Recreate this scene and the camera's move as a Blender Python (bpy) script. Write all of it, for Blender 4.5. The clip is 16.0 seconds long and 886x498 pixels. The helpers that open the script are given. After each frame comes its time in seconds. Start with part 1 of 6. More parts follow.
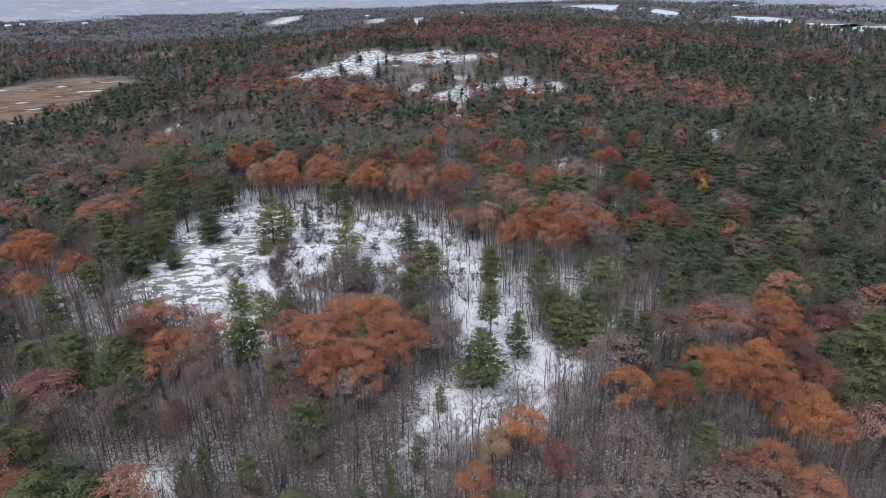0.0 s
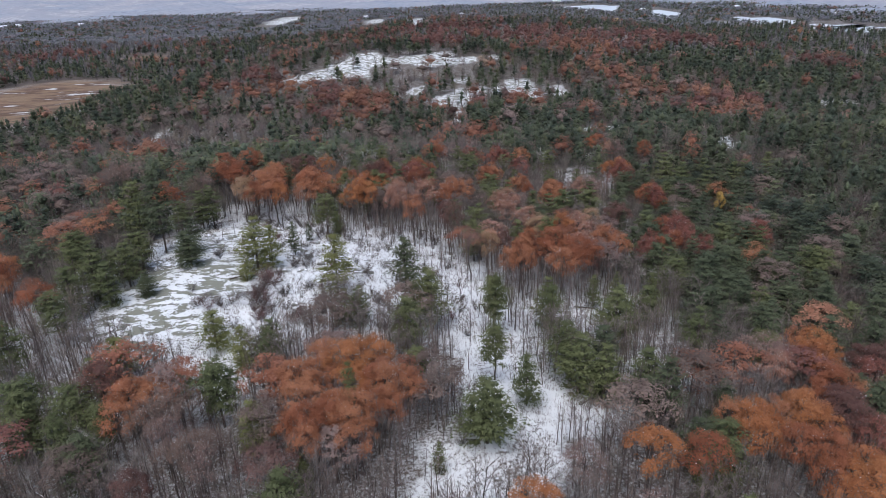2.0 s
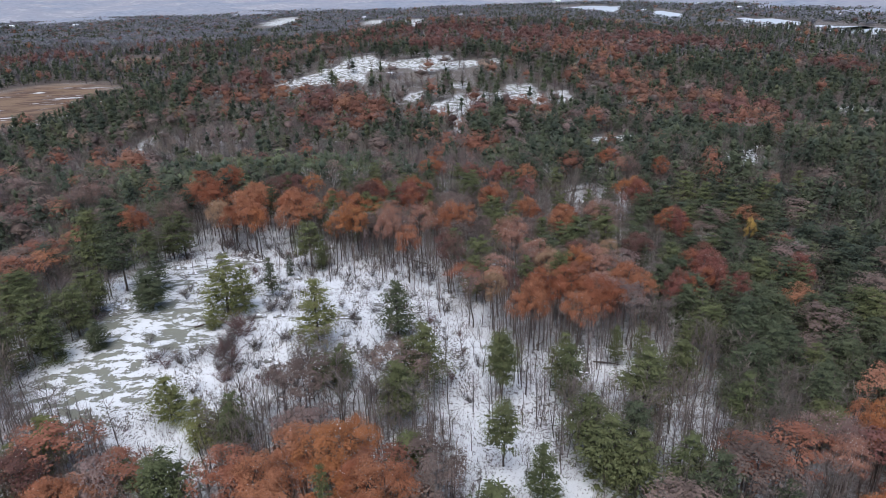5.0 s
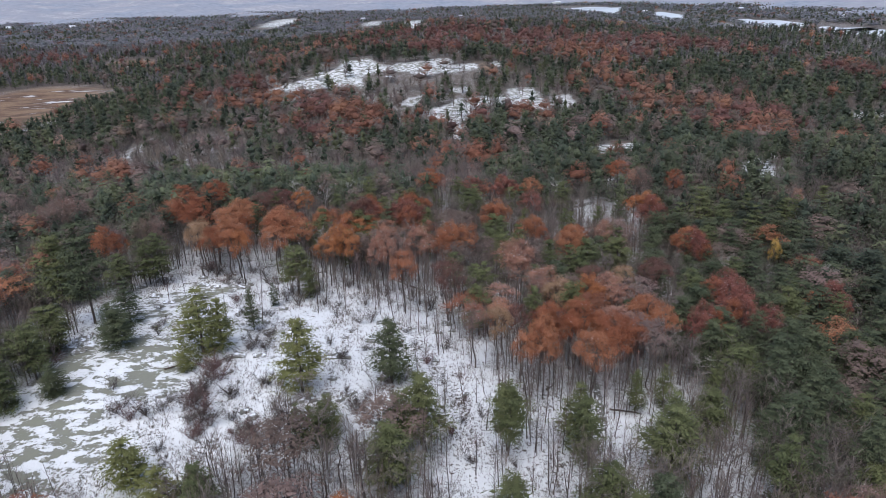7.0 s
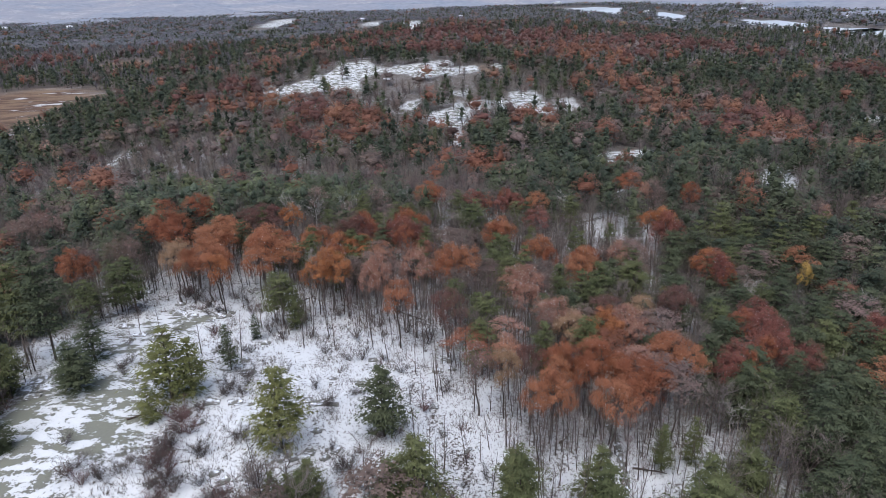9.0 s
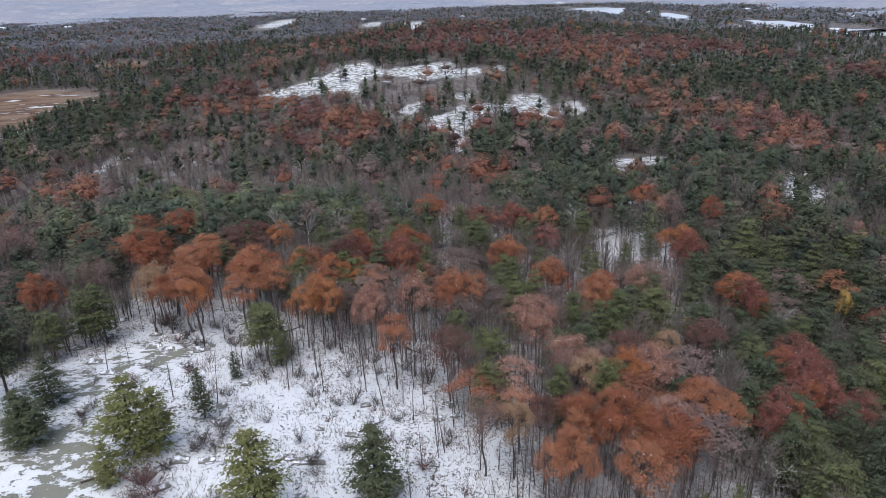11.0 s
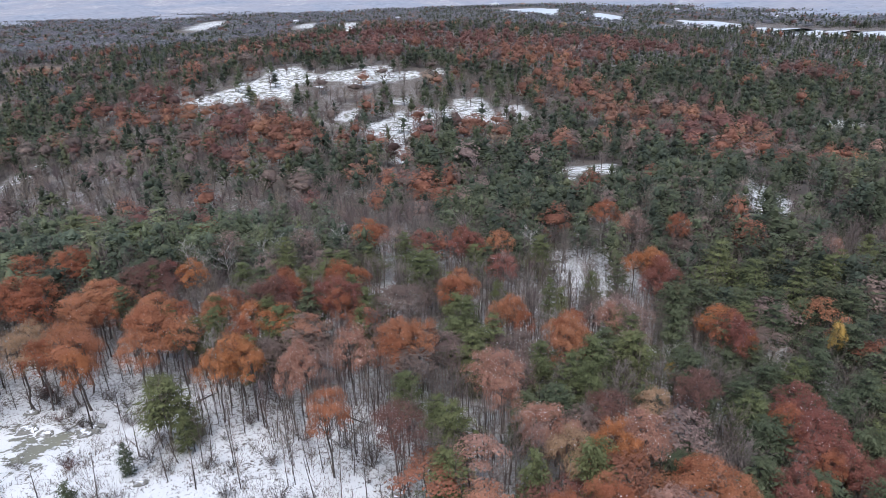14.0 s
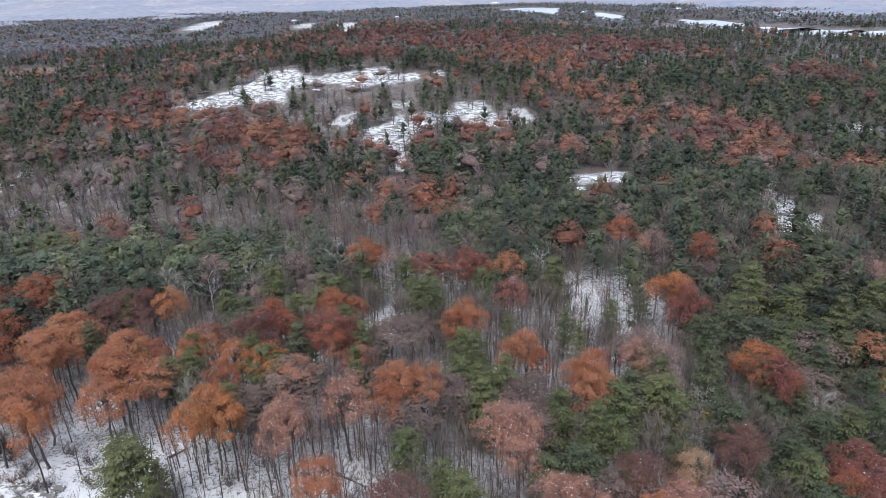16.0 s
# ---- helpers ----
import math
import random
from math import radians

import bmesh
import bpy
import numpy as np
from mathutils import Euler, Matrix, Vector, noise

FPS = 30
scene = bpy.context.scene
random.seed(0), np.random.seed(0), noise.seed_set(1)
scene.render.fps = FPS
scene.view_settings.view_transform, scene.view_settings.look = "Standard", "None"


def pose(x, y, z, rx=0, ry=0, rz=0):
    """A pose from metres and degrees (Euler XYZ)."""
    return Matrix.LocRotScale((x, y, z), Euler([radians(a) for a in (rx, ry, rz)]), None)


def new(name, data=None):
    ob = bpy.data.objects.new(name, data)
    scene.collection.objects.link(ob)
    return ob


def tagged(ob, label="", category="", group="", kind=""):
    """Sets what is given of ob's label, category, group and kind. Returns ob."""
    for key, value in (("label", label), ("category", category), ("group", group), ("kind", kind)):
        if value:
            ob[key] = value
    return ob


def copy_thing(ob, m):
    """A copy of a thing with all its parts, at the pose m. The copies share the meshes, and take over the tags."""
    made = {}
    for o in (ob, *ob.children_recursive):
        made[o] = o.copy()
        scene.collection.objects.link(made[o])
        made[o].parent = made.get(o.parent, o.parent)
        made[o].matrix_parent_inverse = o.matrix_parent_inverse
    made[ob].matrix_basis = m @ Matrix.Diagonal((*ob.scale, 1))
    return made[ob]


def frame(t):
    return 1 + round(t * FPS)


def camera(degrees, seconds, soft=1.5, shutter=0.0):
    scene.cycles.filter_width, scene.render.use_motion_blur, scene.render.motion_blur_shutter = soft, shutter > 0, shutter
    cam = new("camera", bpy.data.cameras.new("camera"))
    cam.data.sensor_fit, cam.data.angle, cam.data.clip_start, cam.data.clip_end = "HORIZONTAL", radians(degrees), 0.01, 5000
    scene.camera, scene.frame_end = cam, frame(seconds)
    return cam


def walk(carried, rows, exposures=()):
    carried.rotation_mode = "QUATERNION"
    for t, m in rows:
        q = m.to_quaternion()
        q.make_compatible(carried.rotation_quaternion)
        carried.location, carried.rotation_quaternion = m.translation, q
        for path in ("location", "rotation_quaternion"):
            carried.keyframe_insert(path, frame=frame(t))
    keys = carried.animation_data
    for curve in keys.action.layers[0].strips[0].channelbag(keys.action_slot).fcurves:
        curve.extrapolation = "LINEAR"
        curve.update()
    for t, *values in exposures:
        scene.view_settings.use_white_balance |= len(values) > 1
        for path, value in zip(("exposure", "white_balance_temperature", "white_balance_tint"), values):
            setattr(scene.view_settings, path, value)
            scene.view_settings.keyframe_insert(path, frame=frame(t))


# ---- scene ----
cam = camera(67.2, 16.0, soft=0.75)
METRES, EYE, TILT, LEAN, TURN = 109.5, 60.0, 0.0, 0.0, 0.0
ROWS = [
    (0.0, 0.0, 0.0, 0.0, -0.6, -22.3, 1.47),
    (0.5, 0.0005, 0.032, 0.0003, -0.62, -22.29, 1.47),
    (1.0, 0.0011, 0.064, 0.0002, -0.63, -22.28, 1.47),
    (1.5, 0.0015, 0.0959, -0.0005, -0.65, -22.29, 1.48),
    (2.0, 0.002, 0.1274, -0.001, -0.66, -22.28, 1.48),
    (2.5, 0.0027, 0.159, -0.0013, -0.67, -22.27, 1.48),
    (3.0, 0.0036, 0.1903, -0.001, -0.68, -22.27, 1.46),
    (3.5, 0.0041, 0.2216, -0.0004, -0.7, -22.28, 1.45),
    (4.0, 0.0046, 0.2529, -0.0003, -0.71, -22.28, 1.44),
    (6.5, 0.0085, 0.4093, 0.001, -0.74, -22.2, 1.46),
    (7.0, 0.0092, 0.4407, 0.0009, -0.75, -22.19, 1.46),
    (7.5, 0.0099, 0.4721, 0.0009, -0.76, -22.18, 1.47),
    (8.0, 0.0104, 0.5038, 0.0002, -0.77, -22.18, 1.47),
    (8.5, 0.0107, 0.5352, -0.0006, -0.78, -22.18, 1.46),
    (9.0, 0.0114, 0.5665, -0.0015, -0.76, -22.18, 1.44),
    (11.5, 0.0128, 0.7219, -0.0075, -0.55, -22.14, 1.44),
    (12.0, 0.0143, 0.7533, -0.0097, -0.06, -22.12, 1.48),
    (12.5, 0.014, 0.7844, -0.0112, 0.68, -22.11, 1.49),
    (13.0, 0.0156, 0.8161, -0.0133, 1.21, -22.09, 1.51),
    (13.1, 0.016, 0.8223, -0.0135, 0.8, -22.11, 1.48),
    (13.2, 0.0165, 0.8285, -0.0137, -0.85, -22.13, 1.46),
    (13.3, 0.017, 0.8346, -0.0139, -3.2, -22.15, 1.42),
    (13.4, 0.0174, 0.8408, -0.0141, -4.6, -22.18, 1.4),
    (13.5, 0.0176, 0.847, -0.0143, -5.39, -22.2, 1.37),
    (13.6, 0.0174, 0.8532, -0.0145, -5.66, -22.2, 1.36),
    (14.0, 0.017, 0.8778, -0.0152, -5.89, -22.2, 1.33),
    (14.5, 0.0175, 0.9085, -0.0161, -5.92, -22.2, 1.33),
    (15.0, 0.0187, 0.9391, -0.0164, -5.93, -22.22, 1.36),
    (15.5, 0.0204, 0.9698, -0.0169, -5.93, -22.23, 1.37),
    (16.0, 0.0218, 0.9983, -0.0167, -5.95, -22.25, 1.4),
]
walk(cam, [(t, pose(0, 0, EYE, TILT, LEAN, TURN) @ pose(METRES * x, METRES * y, METRES * z, 90 + pitch, roll, yaw)) for t, x, y, z, yaw, pitch, roll in ROWS],
     exposures=[(0.0, 1.05, 6150, 10), (3.0, 1.01, 6150, 10), (9.0, 1.01, 6150, 10), (12.5, 1.06, 6150, 10), (14.0, 1.28, 6150, 10), (16.0, 1.36, 6150, 10)])

# ---- light: an overcast sky, a faint wide sun behind the cloud ----
SUN_HEIGHT, SUN_TURN = 62.0, 200.0
sky = bpy.data.worlds.new("sky")
scene.world = sky
sky.use_nodes = True
st = sky.node_tree
air = st.nodes.new("ShaderNodeTexSky")
air.sky_type, air.sun_disc = "NISHITA", False
air.sun_elevation, air.sun_rotation = radians(SUN_HEIGHT), radians(SUN_TURN)
air.air_density, air.dust_density, air.ozone_density = 1.0, 2.7, 2.0
back = st.nodes["Background"]
st.links.new(air.outputs[0], back.inputs[0])
back.inputs[1].default_value = 0.075
sun = new("sun", bpy.data.lights.new("sun", "SUN"))
sun.data.energy, sun.data.angle, sun.data.color = 1.35, radians(75), (1.0, 0.995, 0.99)
sun.matrix_world = pose(0, 0, 200, 90 - SUN_HEIGHT, 0, 180 - SUN_TURN)

# ---- the lie of the land ----
def bump(x, y, cx, cy, sx, sy, turn=0.0):
    c, s = math.cos(radians(turn)), math.sin(radians(turn))
    u, v = (x - cx) * c + (y - cy) * s, (y - cy) * c - (x - cx) * s
    return np.exp(-0.5 * ((u / sx) ** 2 + (v / sy) ** 2))


def ramp(v, a, b):
    w = np.clip((v - a) / (b - a), 0.0, 1.0)
    return w * w * (3 - 2 * w)


def wave(x, y, size, seed=0.0):
    """Soft noise of about the given size, from -1 to 1."""
    k = 6.2832 / size
    a = np.sin(k * (x * 0.83 + y * 0.55) + 1.7 * seed + 1.3 * np.sin(k * 0.61 * (x * 0.4 - y) + seed))
    b = np.sin(k * 1.37 * (x * -0.47 + y * 0.88) + 2.9 * seed + 1.1 * np.sin(k * 0.53 * (x + y * 0.3) + 2 * seed))
    c = np.sin(k * 2.11 * (x * 0.96 - y * 0.28) + 0.7 * seed + 0.9 * np.sin(k * 0.9 * (x * 0.2 + y) + 3 * seed))
    return (a + 0.8 * b + 0.5 * c) / 2.3


def height(x, y):
    """The ground's height: two rocky hills and a knoll over low woods, a marsh and lakes."""
    x, y = np.asarray(x, float), np.asarray(y, float)
    z = -6.5 + 7.8 * bump(x, y, -45, 147, 46, 30) + 3.2 * bump(x, y, 6, 98, 36, 22) - 2.5 * ramp(x, 30, 80)
    z = z + 3.5 * bump(x, y, -45, 225, 40, 25) - 9.5 * ramp(y, 245, 320) - 2.0 * ramp(-x, 60, 110)
    z = z + 10.0 * bump(x, y, 118, 264, 42, 36) + 5.0 * bump(x, y, 80, 335, 40, 25)
    z = z + 18.0 * bump(x, y, -55, 545, 140, 46, 6) + 16.0 * bump(x, y, 0, 860, 210, 230)
    z = z + 15.0 * bump(x, y, -315, 1555, 70, 70)
    z = z - 16.0 * ramp(-x + 0.12 * y, 90, 330) * ramp(y, 180, 420)
    z = z - 14.0 * ramp(x, 230, 420) * ramp(y, 430, 760)
    z = z - 18.0 * ramp(y + 0.25 * x, 1000, 1500) + 40.0 * ramp(y, 3300, 4900)
    z = z + wave(x, y, 90.0, 1.0) * 1.0 * ramp(y, 150, 320) + 3.5 * wave(x, y, 330.0, 2.0) * ramp(y, 350, 900)
    z = z + wave(x, y, 24.0, 3.0) * 0.22 + wave(x, y, 9.0, 4.0) * 0.1
    return np.maximum(z, -32.0) + 38.0 * ramp(np.hypot(x, y - 60), 3200, 4900)

# ---- materials ----
def shader(name, rough=0.85):
    """A material with its node tree, its surface shader and a helper that adds nodes."""
    m = bpy.data.materials.new(name)
    m.use_nodes = True
    nt = m.node_tree
    bsdf = nt.nodes["Principled BSDF"]
    bsdf.inputs["Roughness"].default_value = rough
    bsdf.inputs["Specular IOR Level"].default_value = 0.25

    def add(kind, attribute="", op="", clamp=False, **values):
        n = nt.nodes.new("ShaderNode" + kind)
        if attribute:
            n.attribute_name = attribute
        if op:
            n.operation, n.use_clamp = op, clamp
        for key, value in values.items():
            n.inputs[key].default_value = value
        return n
    return m, nt, bsdf, add


def mix(nt, add, fac, a, b):
    """A colour mix; each argument is a socket or a plain value."""
    n = add("MixRGB")
    for key, value in (("Fac", fac), ("Color1", a), ("Color2", b)):
        if isinstance(value, bpy.types.NodeSocket):
            nt.links.new(value, n.inputs[key])
        elif key == "Fac":
            n.inputs[key].default_value = value
        else:
            n.inputs[key].default_value = (*value, 1)
    return n.outputs[0]


def math_node(nt, add, op, a, b=0.0, clamp=False):
    n = add("Math", op=op, clamp=clamp)
    for i, value in enumerate((a, b)):
        if isinstance(value, bpy.types.NodeSocket):
            nt.links.new(value, n.inputs[i])
        else:
            n.inputs[i].default_value = value
    return n.outputs[0]


def noise_at(nt, add, size, detail=4.0, rough=0.55):
    """Noise in world metres: size is that of its blotches."""
    where = add("NewGeometry")
    n = add("TexNoise", Scale=1.0 / size, Detail=detail, Roughness=rough)
    nt.links.new(where.outputs["Position"], n.inputs["Vector"])
    return n.outputs["Fac"]


def step_at(nt, add, value, a, b):
    n = add("MapRange")
    n.inputs["From Min"].default_value, n.inputs["From Max"].default_value = a, b
    nt.links.new(value, n.inputs["Value"])
    return n.outputs[0]


def foliage(name, one, two, snow=0.0, tint=False, spread=(0.6, 1.27)):
    """Leaves: the colour varies from tree to tree and from leaf cluster to leaf cluster; some clusters carry snow."""
    m, nt, bsdf, add = shader(name, 0.8)
    island = add("NewGeometry").outputs["Random Per Island"]
    if tint:
        base = add("Attribute", attribute="tint").outputs["Color"]
    else:
        who = add("ObjectInfo").outputs["Random"]
        base = mix(nt, add, who, one, two)
    dark = add("HueSaturation", Value=spread[0], Saturation=1.04)
    nt.links.new(base, dark.inputs["Color"])
    light = add("HueSaturation", Value=spread[1], Saturation=0.96)
    nt.links.new(base, light.inputs["Color"])
    clump = step_at(nt, add, noise_at(nt, add, 1.5, 2.0), 0.36, 0.64)
    colour = mix(nt, add, math_node(nt, add, "ADD", math_node(nt, add, "MULTIPLY", island, 0.42), math_node(nt, add, "MULTIPLY", clump, 0.58)), dark.outputs[0], light.outputs[0])
    if snow:
        other = math_node(nt, add, "FRACT", math_node(nt, add, "MULTIPLY", island, 37.7))
        colour = mix(nt, add, math_node(nt, add, "GREATER_THAN", other, 1.0 - snow), colour, (0.6, 0.55, 0.54))
    nt.links.new(colour, bsdf.inputs["Base Color"])
    thin = add("BsdfTranslucent")
    nt.links.new(colour, thin.inputs["Color"])
    both = add("MixShader", Fac=0.06)
    nt.links.new(bsdf.outputs[0], both.inputs[1])
    nt.links.new(thin.outputs[0], both.inputs[2])
    nt.links.new(both.outputs[0], nt.nodes["Material Output"].inputs["Surface"])
    return m


def bark(name, one, two, size=0.25, tint=False):
    m, nt, bsdf, add = shader(name, 0.9)
    who = add("ObjectInfo").outputs["Random"]
    if tint:
        base = add("Attribute", attribute="tint").outputs["Color"]
    else:
        base = mix(nt, add, who, one, two)
    dark = add("HueSaturation", Value=0.5)
    nt.links.new(base, dark.inputs["Color"])
    nt.links.new(mix(nt, add, step_at(nt, add, noise_at(nt, add, size), 0.35, 0.65), dark.outputs[0], base), bsdf.inputs["Base Color"])
    return m


LEAVES = {
    "russet": ((0.291, 0.112, 0.057), (0.324, 0.135, 0.068)),
    "rust": ((0.234, 0.078, 0.039), (0.268, 0.095, 0.045)),
    "orange": ((0.315, 0.112, 0.044), (0.335, 0.13, 0.05)),
    "red": ((0.171, 0.06, 0.047), (0.205, 0.076, 0.056)),
    "dark": ((0.113, 0.055, 0.046), (0.131, 0.064, 0.051)),
    "salmon": ((0.275, 0.132, 0.091), (0.308, 0.155, 0.11)),
    "pink": ((0.193, 0.121, 0.102), (0.225, 0.142, 0.12)),
    "brown": ((0.15, 0.098, 0.077), (0.173, 0.114, 0.09)),
    "tan": ((0.273, 0.17, 0.099), (0.311, 0.19, 0.114)),
    "yellow": ((0.434, 0.274, 0.067), (0.453, 0.293, 0.086)),
}
NEEDLES = {
    "green": ((0.084, 0.096, 0.041), (0.116, 0.122, 0.05)),
    "dark": ((0.06, 0.072, 0.04), (0.08, 0.09, 0.046)),
    "yellow": ((0.135, 0.142, 0.05), (0.165, 0.162, 0.057)),
}
leaf_materials = {k: foliage(k + "_leaves", *v, snow={"salmon": 0.035, "pink": 0.025, "red": 0.012, "brown": 0.015}.get(k, 0.004)) for k, v in LEAVES.items()}
needle_materials = {k: foliage(k + "_needles", *v, spread=(0.66, 1.26)) for k, v in NEEDLES.items()}
woods_leaves = foliage("woods_leaves", (0, 0, 0), (0, 0, 0), tint=True)
woods_bark = bark("woods_bark", (0, 0, 0), (0, 0, 0), 0.5, tint=True)
oak_bark = bark("oak_bark", (0.085, 0.068, 0.06), (0.175, 0.147, 0.135))
pine_bark = bark("pine_bark", (0.075, 0.058, 0.048), (0.12, 0.095, 0.08))
twig_bark = bark("twig_bark", (0.185, 0.145, 0.13), (0.29, 0.24, 0.218), 0.6)

pale_bark = bark("pale_bark", (0.40, 0.37, 0.345), (0.55, 0.52, 0.49), 0.6)


def ground_material():
    """Light snow over leaf litter and grey ledge; dead grass on the marsh."""
    m, nt, bsdf, add = shader("snowy_ground", 0.9)
    bare = add("Attribute", attribute="open").outputs["Fac"]
    wet = add("Attribute", attribute="marsh").outputs["Fac"]
    rock = add("Attribute", attribute="ledge").outputs["Fac"]
    fine, mid, wide = noise_at(nt, add, 0.45, 5.0, 0.65), noise_at(nt, add, 2.6, 5.0, 0.6), noise_at(nt, add, 14.0, 4.0)
    litter = mix(nt, add, fine, (0.05, 0.039, 0.034), (0.135, 0.104, 0.088))
    litter = mix(nt, add, step_at(nt, add, wide, 0.35, 0.65), litter, mix(nt, add, mid, (0.085, 0.073, 0.062), (0.14, 0.115, 0.097)))
    stone = mix(nt, add, fine, (0.13, 0.13, 0.112), (0.25, 0.245, 0.205))
    stone = mix(nt, add, step_at(nt, add, mid, 0.4, 0.62), stone, (0.2, 0.2, 0.158))
    under = mix(nt, add, rock, litter, stone)
    # how much snow lies: most in the openings, less among trees, blown into plates on the smooth rock
    lie = math_node(nt, add, "ADD", math_node(nt, add, "MULTIPLY", math_node(nt, add, "MAXIMUM", bare, 0.0), 0.06), 0.515)
    lie = math_node(nt, add, "ADD", math_node(nt, add, "MULTIPLY", math_node(nt, add, "MINIMUM", bare, 0.0), 0.11), lie)
    lie = math_node(nt, add, "SUBTRACT", lie, math_node(nt, add, "MULTIPLY", rock, 0.078))
    trodden = add("Attribute", attribute="trail").outputs["Fac"]
    lie = math_node(nt, add, "SUBTRACT", lie, math_node(nt, add, "MULTIPLY", trodden, 0.05))
    depth = math_node(nt, add, "ADD", math_node(nt, add, "MULTIPLY", fine, 0.66), math_node(nt, add, "ADD", math_node(nt, add, "MULTIPLY", mid, 0.19), math_node(nt, add, "MULTIPLY", wide, 0.15)))
    turned = add("Mapping")
    turned.inputs["Rotation"].default_value = (0, 0, radians(28))
    turned.inputs["Scale"].default_value = (0.3, 0.62, 0.3)
    nt.links.new(add("NewGeometry").outputs["Position"], turned.inputs["Vector"])
    slab = add("TexNoise", Scale=1.0, Detail=3.0, Roughness=0.6)
    nt.links.new(turned.outputs[0], slab.inputs["Vector"])
    plates = math_node(nt, add, "ADD", math_node(nt, add, "MULTIPLY", fine, 0.24), math_node(nt, add, "ADD", math_node(nt, add, "MULTIPLY", slab.outputs["Fac"], 0.5), math_node(nt, add, "MULTIPLY", mid, 0.26)))
    depth = mix(nt, add, rock, depth, plates)
    over = math_node(nt, add, "SUBTRACT", lie, depth)
    cover = mix(nt, add, rock, mix(nt, add, bare, step_at(nt, add, over, -0.11, 0.09), step_at(nt, add, over, -0.035, 0.03)), step_at(nt, add, over, -0.012, 0.014))
    white = mix(nt, add, fine, (0.57, 0.574, 0.582), (0.755, 0.758, 0.764))
    colour = mix(nt, add, cover, under, white)
    grass = mix(nt, add, mid, (0.12, 0.075, 0.048), (0.30, 0.20, 0.125))
    streak = add("TexNoise", Scale=1.0, Detail=4.0, Roughness=0.6)
    squeeze = add("VectorMath")
    squeeze.operation = "MULTIPLY"
    squeeze.inputs[1].default_value = (0.02, 0.07, 0.0)
    nt.links.new(add("NewGeometry").outputs["Position"], squeeze.inputs[0])
    nt.links.new(squeeze.outputs[0], streak.inputs["Vector"])
    grass = mix(nt, add, step_at(nt, add, streak.outputs["Fac"], 0.42, 0.56), grass, (0.105, 0.062, 0.042))
    grass = mix(nt, add, step_at(nt, add, streak.outputs["Fac"], 0.60, 0.64), grass, (0.62, 0.61, 0.60))
    nt.links.new(mix(nt, add, wet, colour, grass), bsdf.inputs["Base Color"])
    rise = add("Bump", Strength=0.6, Distance=0.25)
    nt.links.new(math_node(nt, add, "ADD", cover, math_node(nt, add, "MULTIPLY", mid, 1.5)), rise.inputs["Height"])
    nt.links.new(rise.outputs[0], bsdf.inputs["Normal"])
    return m


ground_mat = ground_material()


def stone_material(name, one, two):
    m, nt, bsdf, add = shader(name, 0.9)
    colour = mix(nt, add, noise_at(nt, add, 0.3, 5.0, 0.65), one, two)
    up = add("SeparateXYZ")
    nt.links.new(add("NewGeometry").outputs["Normal"], up.inputs[0])
    lie = math_node(nt, add, "SUBTRACT", up.outputs[2], noise_at(nt, add, 0.9, 4.0))
    nt.links.new(mix(nt, add, step_at(nt, add, lie, 0.42, 0.56), colour, (0.8, 0.82, 0.87)), bsdf.inputs["Base Color"])
    return m


ledge_stone = stone_material("ledge_stone", (0.09, 0.085, 0.08), (0.26, 0.25, 0.22))
log_wood = stone_material("log_wood", (0.05, 0.04, 0.035), (0.14, 0.11, 0.09))


def water_material():
    m, nt, bsdf, add = shader("lake_water", 0.3)
    # pale base colour, painted in for the sky the water mirrors
    bsdf.inputs["Base Color"].default_value = (0.62, 0.64, 0.67, 1)
    bsdf.inputs["Specular IOR Level"].default_value = 0.8
    rise = add("Bump", Strength=0.15, Distance=0.3)
    nt.links.new(noise_at(nt, add, 6.0), rise.inputs["Height"])
    nt.links.new(rise.outputs[0], bsdf.inputs["Normal"])
    return m


lake_water = water_material()

CLEARINGS, OUTLINES, STANDS, TRAILS = [], [], [], []
LAKE = [(400, 2110), (455, 2010), (496, 1733), (528, 1539), (614, 1319), (635, 1158), (692, 1073), (760, 1000), (900, 880), (1250, 760)]


def clearing(x, y, rx, ry, bareness=1.0):
    CLEARINGS.append((x, y, rx, ry, bareness))


def outline(bareness, *points):
    OUTLINES.append((bareness, np.array(points)))


def stand(kind, x, y, rx, ry, strength=1.0, tone=""):
    STANDS.append((kind, x, y, rx, ry, strength, tone))


def trail(*points):
    TRAILS.append(points)

# ---- openings in the woods, and the stands of trees, in the plan ----
# snowy openings over ledge
clearing(-53, 166, 15.7, 27.2, 1)
clearing(-57, 136, 12.5, 13.7, 1)
clearing(-48, 121, 6.3, 7.7, 1)
clearing(-41, 146, 14.7, 25.7, 1)
clearing(-25, 152, 13.9, 20.6, 1)
clearing(-12, 154, 15.4, 18.0, 1)
clearing(-28, 137, 10.1, 6.8, 1)
clearing(6, 137, 6.4, 19.9, 1)
clearing(14, 126, 5.4, 10.0, 1)
clearing(6, 121, 6.9, 12.7, 1)
clearing(10, 100, 6.9, 5.8, 1)
clearing(17, 102, 7.0, 6.4, 1)
clearing(3, 89, 6.7, 6.5, 1)
clearing(-2, 80, 3.7, 3.6, 1)
clearing(25, 100, 5.9, 3.9, 1)
clearing(-44, 75, 6.4, 3.0, 1)
clearing(7, 111, 6.4, 13.0, 1)
clearing(-41, 109, 4.7, 4.4, 1)
clearing(-41, 1574, 32.9, 102.2, 1)
clearing(-365, 1720, 33.1, 150.6, 1)
clearing(515, 1279, 14.5, 43.6, 1)
clearing(532, 997, 11.4, 54.2, 1)
clearing(-132, 1635, 21.0, 66.7, 1)
